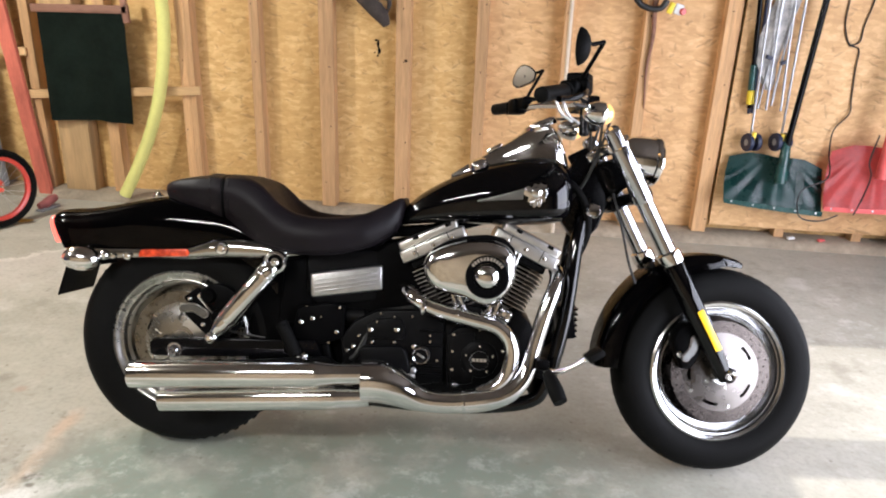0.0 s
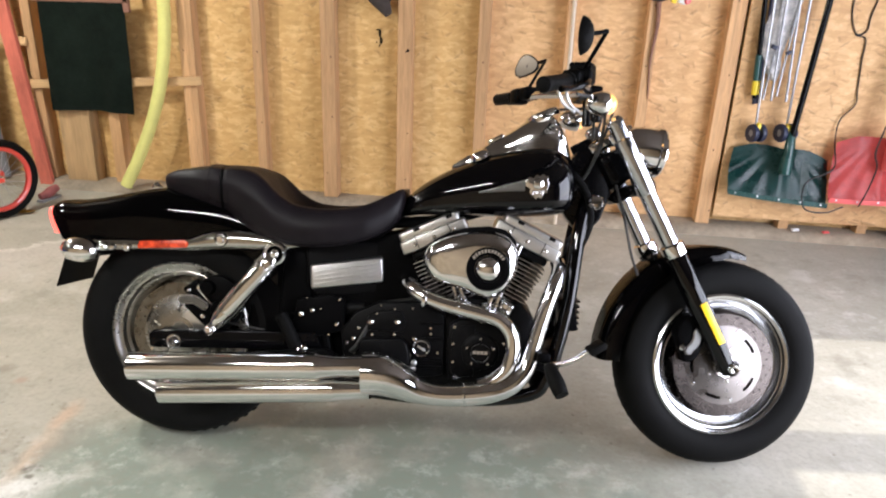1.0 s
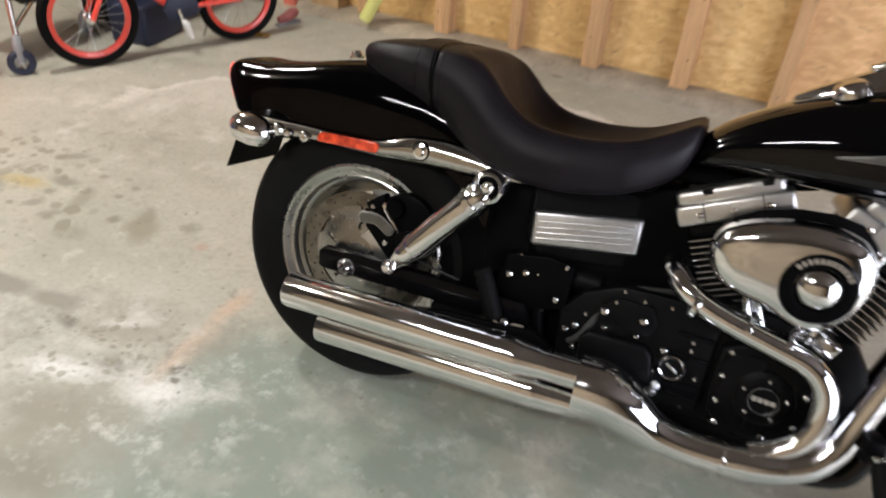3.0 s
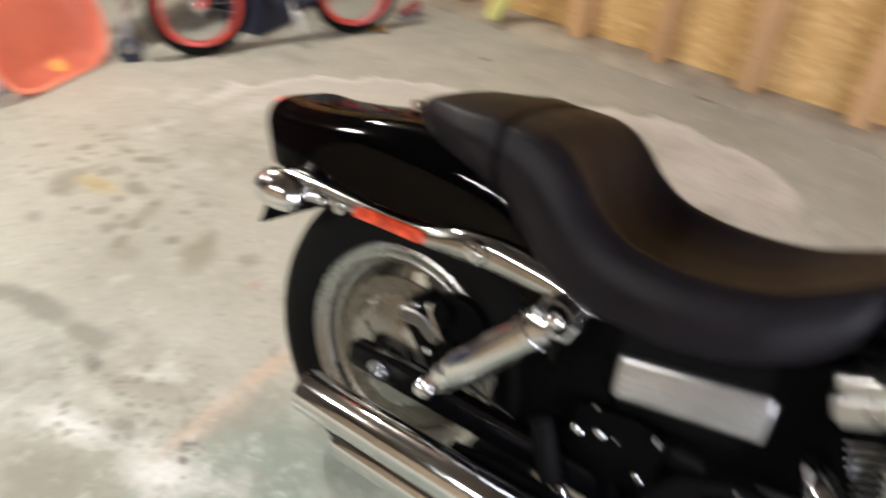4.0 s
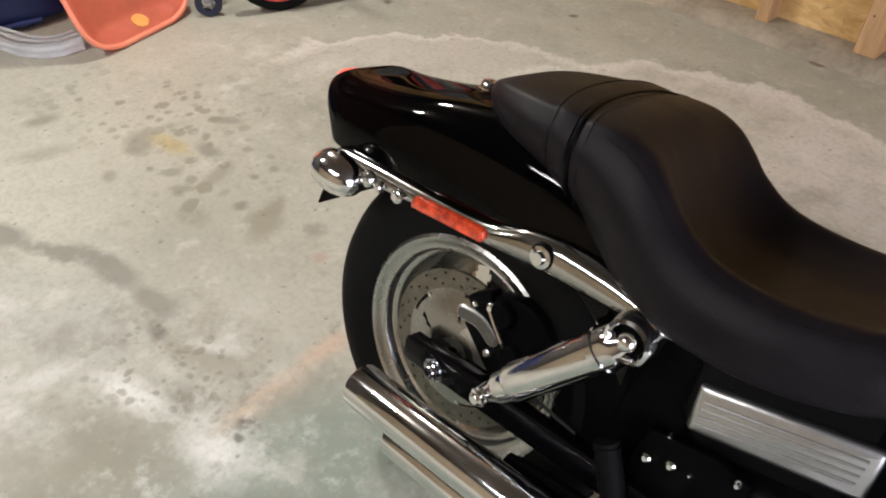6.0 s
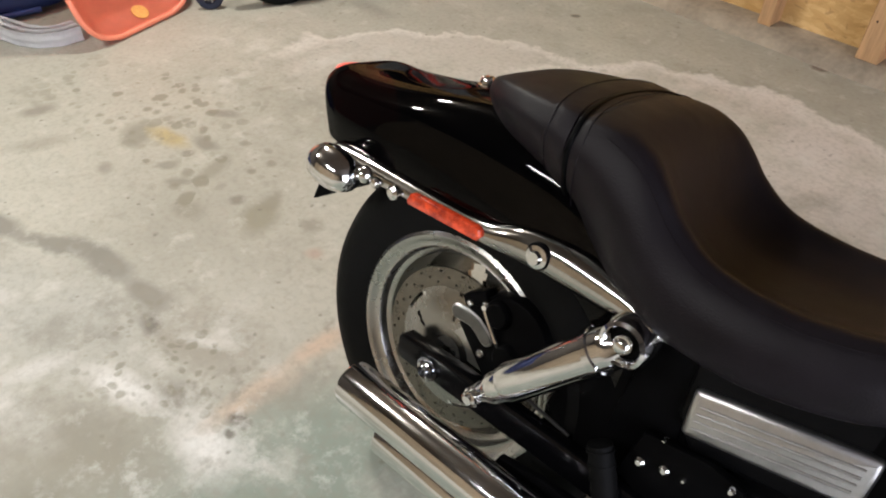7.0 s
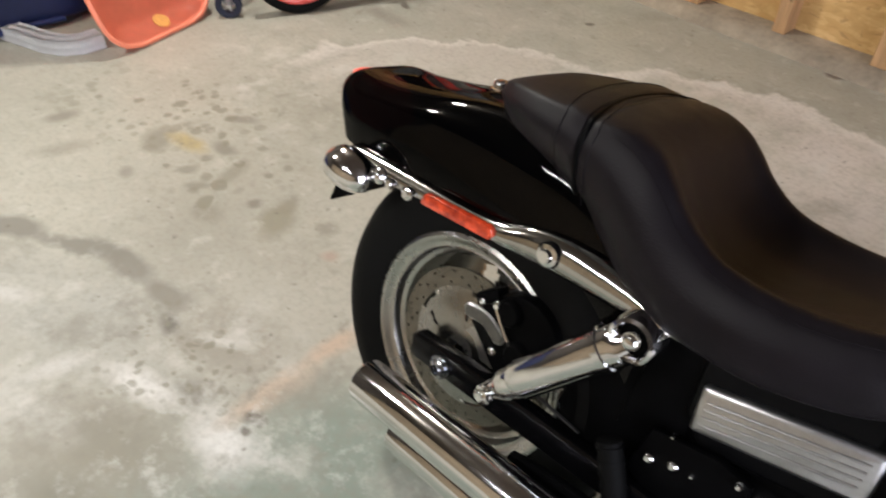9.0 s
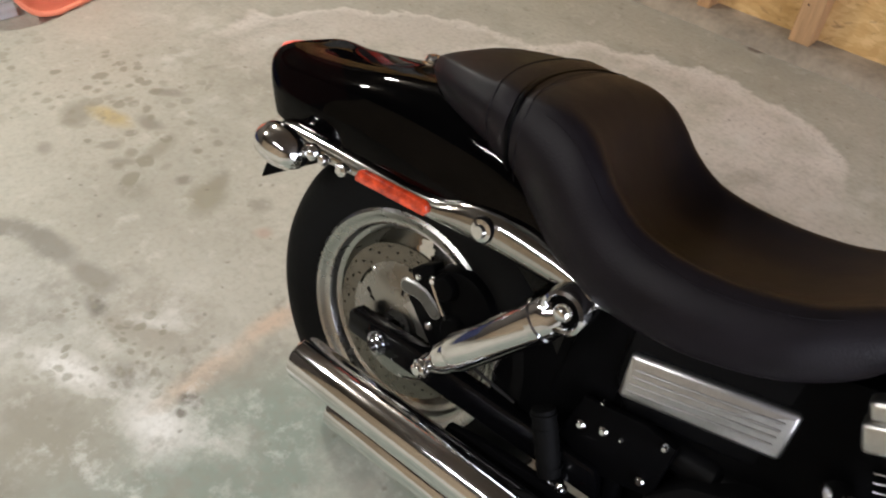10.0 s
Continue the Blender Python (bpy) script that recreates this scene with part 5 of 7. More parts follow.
part("filler_plug", lathe([(0, 0.022), (0.017, 0.022), (0.020, 0.024), (0.025, 0.022), (0.026, 0.012), (0.026, 0), (0, 0)], dip, RIGHT, 32), ENGINE, gear, "black filler plug with a bright rim")
part("plug_rim", lathe([(0.0205, 0.024), (0.0230, 0.0262), (0.0255, 0.0235)], dip, RIGHT, 32, closed=True), CHROME, gear)
part("plug_slot", box(dip + Vector((0, -0.0225, 0)), (0.026, 0.003, 0.006), (0, 30, 0), 0.001, 1), SATIN, gear)
part("starter_motor", join(cyl((0.465, -0.068, 0.420), (0.56, -0.068, 0.420), 0.028, n=24, bevel=0.006), cyl((0.56, -0.068, 0.420), (0.59, -0.068, 0.420), 0.022, n=24, bevel=0.004)), ENGINE, moto, "black starter motor")
for x, z, r in ((0.372, 0.402, 0.0080), (0.405, 0.415, 0.0075), (0.432, 0.421, 0.0035), (0.486, 0.451, 0.0060), (0.478, 0.378, 0.0070)):
    part("frame_bolt", bolt((x, -0.112, z), RIGHT, r, 0.010), CHROME, moto)
part("rear_engine_mount", prism([(0.345, 0.36), (0.36, 0.445), (0.45, 0.462), (0.50, 0.455), (0.50, 0.36), (0.42, 0.335)], -0.113, -0.096, 0.004), BLACK, moto)
part("lifter_cover", join(box((0.968, -0.112, 0.455), (0.040, 0.040, 0.036), (0, 25, 0), 0.007, 3), cyl((0.966, -0.13, 0.462), (0.966, -0.140, 0.462), 0.010, n=16, bevel=0.003)), CHROME, engine, "chrome lifter cover")
part("lifter_cover", join(box((0.822, -0.112, 0.452), (0.034, 0.036, 0.030), (0, -25, 0), 0.006, 3)), ENGINE, engine)
part("sump", prism([(0.55, 0.17), (0.52, 0.22), (0.66, 0.24), (0.98, 0.22), (1.02, 0.18), (0.96, 0.155), (0.60, 0.155)], -0.09, 0.09, 0.008), ENGINE, engine)
part("oil_hose", tube([(0.50, -0.09, 0.30), (0.54, -0.12, 0.315), (0.60, -0.10, 0.43), (0.70, -0.09, 0.46)], 0.008, 8), WIRE, engine)

# ---- air cleaner ----
AC = [(0.737, 0.612), (0.752, 0.640), (0.792, 0.664), (0.85, 0.682), (0.908, 0.688), (0.955, 0.680), (0.985, 0.652), (0.995, 0.610), (0.985, 0.560), (0.955, 0.520), (0.922, 0.505), (0.890, 0.511), (0.850, 0.527), (0.800, 0.537), (0.765, 0.550), (0.744, 0.578)]
ring0 = smooth_path([(*p, 0) for p in AC + AC[:1]], 3)[:-1]
cx, cz = 0.885, 0.598
rings = []
AC_SCALE = 1.04
ring0 = [Vector((cx - 0.006 + AC_SCALE * (p[0] - cx), cz - 0.016 + AC_SCALE * (p[1] - cz), 0)) for p in ring0]
for k, d in ((0.93, 0.120), (0.985, 0.124), (1.0, 0.134), (1.0, 0.150), (0.985, 0.166), (0.95, 0.178), (0.88, 0.187), (0.75, 0.193), (0.5, 0.196), (0.2, 0.197)):
    rings.append([(cx + k * (p[0] - cx), -d, cz + k * (p[1] - cz)) for p in ring0])
air = part("air_cleaner", loft(rings), CHROME, moto, "chrome teardrop air cleaner cover", sharp=60)
part("backing_plate", prism(AC, -0.122, -0.112, 0.002), BLACK, air)
ac = Vector((0.909, -0.192, 0.574))
ring = part("ring", lathe([(0.036, 0.002), (0.038, 0.010), (0.046, 0.013), (0.058, 0.010), (0.063, 0.0), (0.036, 0.0)], ac, RIGHT, 48, closed=True), BLACK, air, "black ring with small silver marks")
for k in range(11):
    a = radians(38 + 10.4 * k)
    b = box((0, 0, 0), (0.006, 0.0016, 0.009))
    b.transform(Matrix.Translation(ac + Vector((0.051 * math.cos(a), -0.0128, 0.051 * math.sin(a)))) @ Matrix.Rotation(-(a - math.pi / 2), 4, "Y"))
    part("marking_bar", b, WHITE_MARK, air)
part("dome", lathe([(0, 0.026), (0.012, 0.025), (0.024, 0.021), (0.034, 0.013), (0.038, 0.0), (0, 0)], ac, RIGHT, 44), CHROME, air)

# ---- exhaust ----
rear_pipe = part("rear_header", tube([(0.675, -0.085, 0.515), (0.690, -0.125, 0.508), (0.715, -0.150, 0.492), (0.750, -0.160, 0.476), (0.80, -0.165, 0.462), (0.88, -0.170, 0.446), (0.945, -0.172, 0.430), (0.982, -0.175, 0.395), (0.992, -0.178, 0.345), (0.978, -0.182, 0.292), (0.940, -0.186, 0.256), (0.90, -0.19, 0.240)], 0.0225, 24, 5), CHROME, moto, "chrome rear exhaust header")
front_pipe = part("front_header", tube([(1.112, -0.075, 0.590), (1.113, -0.11, 0.572), (1.104, -0.140, 0.540), (1.086, -0.152, 0.490), (1.066, -0.160, 0.420), (1.048, -0.168, 0.350), (1.030, -0.178, 0.295), (0.995, -0.188, 0.252), (0.94, -0.194, 0.228), (0.88, -0.198, 0.218)], [0.021, 0.021, 0.022, 0.023, 0.023, 0.024, 0.026, 0.028, 0.030, 0.030], 24, 5), CHROME, moto, "chrome front exhaust header")
col = part("collector", tube([(0.98, -0.190, 0.240), (0.925, -0.197, 0.226), (0.86, -0.200, 0.216), (0.79, -0.202, 0.213), (0.73, -0.203, 0.222), (0.675, -0.204, 0.246), (0.625, -0.204, 0.262), (0.575, -0.204, 0.262)], [0.028, 0.032, 0.032, 0.032, 0.038, 0.052, 0.060, 0.060], 28, 5), CHROME, moto, "chrome exhaust collector shield")
part("clamp", lathe([(0.0335, -0.004), (0.035, 0), (0.0335, 0.004)], (0.862, -0.2, 0.2165), (1, 0, 0.1), 30, closed=True), CHROME, col)
for x, z in ((0.735, 0.468), (0.83, 0.452), (0.90, 0.444)):
    part("clamp", lathe([(0.0225, -0.006), (0.0245, -0.004), (0.0245, 0.004), (0.0225, 0.006)], (x, -0.165, z + 0.006), (1, 0, -0.2), 26, closed=True), CHROME, rear_pipe)


def muffler(name, a, b, r, neck):
    a, b = Vector(a), Vector(b)
    d = a - b
    h = d.length
    prof = [(0.020, -neck), (0.0290, -neck), (0.0300, -neck + 0.006), (0.0305, -0.055), (0.0320, -0.048), (r - 0.0035, -0.010), (r - 0.0005, -0.004), (r, 0.004), (r, h - 0.004), (r - 0.0015, h), (r - 0.004, h), (r - 0.005, h - 0.06), (0, h - 0.06)]
    bm = lathe(prof, b, d, 40)
    return part(name, bm, CHROME, moto, "straight chrome muffler with an open end")


muffler("muffler", (-0.090, -0.207, 0.243), (0.445, -0.207, 0.274), 0.040, 0.16)
muffler("muffler", (-0.012, -0.182, 0.168), (0.495, -0.190, 0.206), 0.0365, 0.10)
part("muffler_bracket", prism([(0.17, 0.215), (0.19, 0.275), (0.26, 0.292), (0.46, 0.312), (0.50, 0.290), (0.50, 0.215), (0.30, 0.195)], -0.158, -0.140, 0.005), BLACK, moto)

# ---- battery box and side cover ----
TURN_IN = Matrix.Translation((0.393, -0.112, -0.005)) @ Matrix.Rotation(radians(8), 4, "Z") @ Matrix.Translation((-0.40, 0.140, 0))
bb = part("battery_box", prism([(0.392, 0.500), (0.388, 0.606), (0.45, 0.618), (0.612, 0.632), (0.628, 0.61), (0.628, 0.488), (0.60, 0.472), (0.425, 0.452)], -0.130, 0.08, 0.010, 3), ENGINE, moto, "black battery box", TURN_IN)
pan = prism([(0.405, 0.484), (0.400, 0.548), (0.404, 0.553), (0.607, 0.585), (0.613, 0.580), (0.616, 0.514), (0.611, 0.508), (0.411, 0.480)], -0.141, -0.120, 0.009, 3)
cover = part("side_cover", pan, SATIN, bb, "ribbed satin aluminium side cover", TURN_IN)
for k in range(4):
    z = 0.497 + 0.0118 * k
    part("rib", tube([(0.414, -0.1405, z), (0.500, -0.1407, z + 0.0152), (0.598, -0.1405, z + 0.0325)], 0.0026, 8, 2), SATIN, cover, m=TURN_IN)
part("inner_fender", prism([(0.20, 0.36), (0.24, 0.56), (0.30, 0.64), (0.44, 0.64), (0.44, 0.30), (0.36, 0.26)], -0.088, 0.09, 0.012), BLACK, moto)
part("engine_cradle", prism([(0.42, 0.22), (0.40, 0.50), (0.50, 0.62), (0.66, 0.66), (0.74, 0.62), (0.72, 0.44), (0.66, 0.24)], -0.075, 0.09, 0.012), BLACK, moto)
part("oil_tank", prism([(0.30, 0.40), (0.31, 0.58), (0.38, 0.60), (0.40, 0.45), (0.37, 0.39)], -0.095, 0.10, 0.012), BLACK, moto)
peg = part("passenger_peg", join(tube([(0.318, -0.135, 0.402), (0.343, -0.138, 0.356), (0.366, -0.140, 0.308)], [0.018, 0.019, 0.018], 18, 4)), GRIP, moto, "folded black passenger peg")
for k in range(5):
    p = Vector((0.322 + 0.0095 * k, -0.1355 - 0.0005 * k, 0.394 - 0.0185 * k))
    part("rubber_rib", lathe([(0.0180, -0.003), (0.0205, -0.002), (0.0205, 0.002), (0.0180, 0.003)], p, (0.45, -0.05, -0.89), 18, closed=True), GRIP, peg)
part("peg_pivot", join(bolt((0.392, -0.146, 0.308), RIGHT, 0.010, 0.010), box((0.375, -0.138, 0.290), (0.024, 0.028, 0.034), (0, 20, 0), 0.005)), CHROME, moto)

for x, z, r in ((0.370, 0.398, 0.006), (0.401, 0.406, 0.0055), (0.387, 0.449, 0.004), (0.43, 0.372, 0.005), (0.455, 0.345, 0.005)):
    part("frame_bolt", bolt((x, -0.100, z), RIGHT, r, 0.012), CHROME, moto)

# ---- rider's controls ----
peg = part("foot_peg", tube([(1.090, -0.22, 0.318), (1.100, -0.243, 0.300), (1.112, -0.268, 0.276), (1.122, -0.286, 0.256)], [0.015, 0.020, 0.022, 0.019], 18, 5), GRIP, moto, "black rubber rider's foot peg")
part("peg_clevis", join(box((1.075, -0.185, 0.335), (0.035, 0.05, 0.03), (0, 0, 10), 0.006), cyl((1.07, -0.12, 0.33), (1.075, -0.19, 0.335), 0.015, n=14)), BLACK, peg)
ped = part("brake_pedal", tube([(1.085, -0.20, 0.318), (1.12, -0.225, 0.325), (1.16, -0.235, 0.345), (1.19, -0.24, 0.368)], 0.0075, 12, 5), CHROME, moto, "chrome brake pedal")
part("pedal_pad", box((1.210, -0.245, 0.382), (0.050, 0.055, 0.020), (0, -32, 8), 0.006), GRIP, ped)
part("master_cylinder", join(cyl((1.05, -0.15, 0.30), (0.96, -0.14, 0.265), 0.014, n=14), box((1.07, -0.15, 0.31), (0.05, 0.04, 0.04), (0, 20, 0), 0.006)), BLACK, moto)

# ---- front end (turned with the handlebar) ----
FD = Vector((math.sin(RAKE), 0, -math.cos(RAKE)))
for s in (-1, 1):
    top = Vector((1.232, s * 0.108, 0.995))
    foot = Vector((1.612, s * 0.108, 0.292))
    d = (foot - top).normalized()
    leg = part("fork_tube", lathe([(0, -0.012), (0.016, -0.012), (0.024, -0.004), (0.026, 0.0), (0.0245, 0.012), (0.0245, 0.40), (0, 0.40)], top, d, 28), FORK, moto, "chrome fork tube", STEER)
    part("fork_cover", lathe([(0.0245, 0.0), (0.029, 0.004), (0.029, 0.165), (0.0255, 0.172)], top + d * 0.055, d, 28, closed=True), FORK, leg, m=STEER)
    part("fork_collar", join(lathe([(0.026, 0), (0.034, 0.004), (0.036, 0.02), (0.034, 0.036), (0.026, 0.040)], top + d * 0.385, d, 28, closed=True)), CHROME, leg, m=STEER)
    slider = part("fork_slider", lathe([(0.0, 0.0), (0.027, 0.0), (0.031, 0.006), (0.031, 0.20), (0.029, 0.26), (0.025, 0.34), (0.022, 0.37), (0.020, 0.385), (0, 0.385)], top + d * 0.415, d, 30), PAINT, leg, "gloss black fork slider", STEER)
    part("axle_boss", cyl(Vector((1.612, s * 0.086, 0.307)), Vector((1.612, s * 0.128, 0.307)), 0.024, n=24, bevel=0.004), PAINT, leg, m=STEER)
    part("axle_nut", lathe([(0.006, 0.012), (0.010, 0.014), (0.015, 0.010), (0.017, 0), (0.006, 0)], (1.612, s * 0.128, 0.307), (0, s, 0), 20, closed=True), CHROME, leg, m=STEER)
    n_out = Vector((0, s, 0))
    rf = box((0, 0, 0), (0.020, 0.006, 0.128), bevel=0.002, seg=2)
    rf.transform(Matrix.Translation(top + d * 0.635 + Vector((0.006, s * 0.031, 0))) @ Matrix.Rotation(-RAKE, 4, "Y") @ pose(0, 0, 0))
    part("fork_reflector", rf, YELLOW_REFL, leg, "yellow fork reflector", STEER)
for z0, name in ((0.045, "upper_triple_tree"), (0.205, "lower_triple_tree")):
    c = Vector((1.232, 0, 0.995)) + FD * z0
    bm = join(box((0, 0, 0), (0.07, 0.22, 0.036), bevel=0.012, seg=3), box((-0.04, 0, 0), (0.08, 0.09, 0.034), bevel=0.012, seg=3))
    bm.transform(Matrix.Translation(c) @ Matrix.Rotation(-RAKE, 4, "Y"))
    part(name, bm, CHROME if z0 < 0.1 else SEMI, moto, m=STEER)
part("neck_cover", box((1.262, 0, 0.870), (0.075, 0.12, 0.10), (0, -29, 0), 0.020, 3), SEMI, moto, m=STEER)
part("horn_bolt", lathe([(0, 0.016), (0.016, 0.014), (0.021, 0.008), (0.022, 0), (0, 0)], (1.205, -0.115, 0.772), (0.1, -1, 0.1), 24), CHROME, moto, "round chrome cover")

# headlamp
hl = Vector((1.378, 0, 0.930))
hax = Vector((1, 0, -0.10))
head = part("headlamp", lathe([(0, -0.100), (0.026, -0.097), (0.048, -0.085), (0.064, -0.060), (0.070, -0.025), (0.071, 0.010), (0.075, 0.014), (0.076, 0.026), (0.071, 0.032), (0.067, 0.028), (0.0, 0.028)], hl, hax, 48), CHROME, moto, "chrome headlamp bucket", STEER)
part("headlamp_lens", lathe([(0.067, 0.028), (0.052, 0.037), (0.028, 0.043), (0, 0.045)], hl, hax, 40), GLASS_DARK, head, m=STEER)
part("headlamp_mount", join(cyl(hl + Vector((-0.06, 0, 0.06)), (1.28, 0, 0.985), 0.016, n=16), box((1.28, 0, 0.97), (0.05, 0.07, 0.03), (0, -29, 0), 0.006)), CHROME, moto, m=STEER)

# front fender
rings = []
for k in range(37):
    t = k / 36
    ang = radians(76 + 104 * t)
    R = 0.335 + 0.037 * min(1, t / 0.45) ** 0.8
    skirt = 0.018 + 0.042 * min(1, t / 0.30)
    hw = 0.074 * min(1, 0.25 + 5 * t) * (1 if t < 0.92 else 1 - 1.2 * (t - 0.92))
    ring = []
    for i in range(25):
        b = math.pi * i / 24
        c, s = math.cos(b), math.sin(b)
        rr = R - skirt * (1 - abs(s) ** 0.6)
        ring.append((AXLE_F[0] + rr * math.cos(ang), hw * math.copysign(abs(c) ** 0.5, c), AXLE_F[2] + rr * math.sin(ang)))
    rings.append(ring)
ff = loft(rings, closed=False)
bmesh.ops.solidify(ff, geom=ff.faces[:], thickness=0.003)
ffe = part("front_fender", ff, PAINT, moto, "gloss black front fender", STEER, sharp=60)
for s in (-1, 1):
    part("fender_bolt", bolt((1.475, s * 0.080, 0.560), (0, s, 0), 0.012, 0.012), CHROME, ffe, m=STEER)
    part("fender_bolt", bolt((1.515, s * 0.078, 0.520), (0, s, 0), 0.008, 0.010), CHROME, ffe, m=STEER)
# front caliper
fc = part("front_caliper", prism([(1.455, 0.395), (1.475, 0.440), (1.515, 0.455), (1.545, 0.425), (1.535, 0.365), (1.510, 0.320), (1.470, 0.325)], -0.098, -0.045, 0.008, round_steps=3), BLACK, moto, "black front brake caliper", STEER)
part("badge_plate", bean([(1.516, 0.404), (1.510, 0.375), (1.490, 0.350)], 0.0130, -0.1035, -0.097, 0.002), CARRIER, fc, m=STEER)
part("badge", bean([(1.516, 0.404), (1.510, 0.375), (1.490, 0.350)], 0.0098, -0.1050, -0.102), BADGE, fc, m=STEER)
for x, z in ((1.53, 0.435), (1.555, 0.39), (1.47, 0.36)):
    part("bolt", bolt((x, -0.098, z), RIGHT, 0.009, 0.010), CHROME, fc, m=STEER)
part("brake_hose", tube([(1.262, -0.060, 0.82), (1.288, -0.075, 0.72), (1.312, -0.080, 0.62), (1.335, -0.080, 0.56)], 0.0038, 10), WIRE, moto, "black front brake hose", STEER)

# handlebar, grips, switches
BAR_R = [(1.012, -0.40, 1.052), (1.083, -0.28, 1.080), (1.135, -0.17, 1.090), (1.165, -0.06, 1.088)]
BAR_L = [(0.926, 0.40, 1.106), (0.978, 0.28, 1.102), (1.052, 0.15, 1.098), (1.118, 0.05, 1.090)]
bar = part("handlebar", tube(BAR_R + BAR_L[::-1], 0.0127, 16, 6), CHROME, moto, "chrome handlebar")
part("bar_riser", join(cyl((1.195, -0.045, 1.0), (1.195, -0.045, 1.08), 0.016, n=18, bevel=0.004), cyl((1.195, 0.045, 1.0), (1.195, 0.045, 1.08), 0.016, n=18, bevel=0.004), box((1.178, 0, 1.086), (0.06, 0.14, 0.034), (0, 0, 0), 0.008)), SEMI, moto, m=STEER)
for s in (-1, 1):
    ends = BAR_R if s < 0 else BAR_L
    reach = (Vector(ends[0]) - Vector(ends[1])).length
    d = (Vector(ends[0]) - Vector(ends[1])).normalized()
    p = Vector(ends[1])
    grip = part("grip", lathe([(0.0, 0.0), (0.019, 0.0), (0.0205, 0.006), (0.0195, 0.10), (0.0205, reach - 0.006), (0.020, reach + 0.002), (0.015, reach + 0.006), (0, reach + 0.006)], p, d, 24), GRIP, bar, "black rubber hand grip")
    part("grip_flange", lathe([(0, -0.004), (0.024, -0.004), (0.026, 0), (0.024, 0.006), (0, 0.006)], p, d, 20), GRIP, bar)
    part("switch_housing", join(box(p - d * 0.035 + Vector((0, 0, 0)), (0.050, 0.055, 0.052), (0, 0, s * 23), 0.012, 3), box(p - d * 0.075 + Vector((0.012, 0, 0.008)), (0.055, 0.060, 0.040), (0, 0, s * 23), 0.010, 3)), BLACK, bar, "black switch housing")
    part("lever", tube([p - d * 0.06 + Vector((0.030, 0, 0.004)), p + Vector((0.048, s * 0.01, -0.004)), p + d * 0.07 + Vector((0.046, 0, -0.010)), p + d * 0.13 + Vector((0.038, 0, -0.010))], [0.010, 0.008, 0.0065, 0.008], 12, 5), SEMI, bar)
    # mirrors
    m0 = p - d * 0.07 + Vector((0.01, 0, 0.02))
    hold = Vector((1.098, -0.40, 1.172)) if s < 0 else Vector((1.019, 0.40, 1.226))
    elbow = hold + Vector((0.062, -s * 0.030, 0.018))
    path = [m0, m0.lerp(elbow, 0.5), m0.lerp(elbow, 0.93), elbow, elbow.lerp(hold, 0.12), elbow.lerp(hold, 0.5), hold + Vector((0.008, 0, 0.010))]
    ms = part("mirror_stem", tube(path, 0.0055, 10, 3), BLACK, bar)
    face = Vector((-0.95, -s * 0.30, 0.05)) if s < 0 else Vector((-0.62, -0.74, 0.12))
    sq = Matrix.Diagonal((0.60, 1.0, 1.0, 1.0)) if s < 0 else Matrix.Diagonal((1.02, 0.90, 1.0, 1.0))
    def kite(k, h):
        """One ring of the mirror's rounded kite outline."""
        out = []
        for i in range(32):
            a = 2 * math.pi * i / 32
            r = 0.046 * (1 + 0.10 * math.cos(3 * a + 0.6) + 0.07 * math.cos(2 * a - 0.9)) * k
            out.append((r * math.cos(a), r * math.sin(a), h))
        return out

    shell = loft([kite(0.25, -0.026), kite(0.55, -0.022), kite(0.85, -0.012), kite(1.0, 0.0), kite(0.99, 0.004), kite(0.93, 0.0055), kite(0.90, 0.003)])
    glass = loft([kite(0.90, 0.0025), kite(0.90, 0.0042)])
    q = Matrix.Translation(hold) @ face.normalized().to_track_quat("Z", "Y").to_matrix().to_4x4() @ sq
    shell.transform(q)
    glass.transform(q)
    mi = part("mirror", shell, GRIP, moto, "black oval mirror")
    part("mirror_stem_end", cyl(hold, hold + Vector((0.02, 0, -0.004)), 0.008, n=12), BLACK, bar)
    part("mirror_glass", glass, MIRROR, mi)
    # turn signals below the bar
    tp = Vector((1.185, s * 0.150, 1.034))
    ts = part("front_turn_signal", lathe([(0, -0.050), (0.016, -0.046), (0.027, -0.032), (0.033, -0.010), (0.034, 0.006), (0.030, 0.012), (0, 0.012)], tp, (1, 0, -0.02), 30), CHROME, moto, "chrome turn signal with a lit amber lens", STEER)
    part("lens", lathe([(0.030, 0.010), (0.028, 0.022), (0.016, 0.034), (0, 0.038)], tp, (1, 0, -0.02), 28), AMBER, ts, m=STEER)
    part("stem", cyl(tp + Vector((-0.02, 0, 0)), (1.20, s * 0.10, 1.045), 0.009, n=12), CHROME, ts, m=STEER)
for x, y in ((1.060, -0.275), (1.085, -0.235)):
    part("control_cable", tube([(x, y, 1.068), (x + 0.006, y, 1.045), (x + 0.022, y + 0.02, 1.025), (x + 0.055, y + 0.07, 1.012)], 0.0042, 8), SATIN, moto, "silver braided cable")
part("brake_reservoir", join(box((1.130, -0.205, 1.122), (0.062, 0.060, 0.036), (0, 0, -22), 0.008, 3)), BLACK, bar, "black brake fluid reservoir")
for k, (y, x) in enumerate(((-0.20, 1.12), (0.20, 1.12), (-0.17, 1.15), (0.17, 1.15))):
    part("control_cable", tube([(x, y, 1.06), (x + 0.085, y * 0.55, 1.05), (x + 0.10 - 0.01 * k, y * 0.3, 0.97), (1.19, y * 0.22, 0.86), (1.13, y * 0.3, 0.78)], 0.0045, 8), WIRE, moto)

# ---- things along the wall ----
def thing(name, label, category, group=""):
    return tagged(new(name), label, category, group)


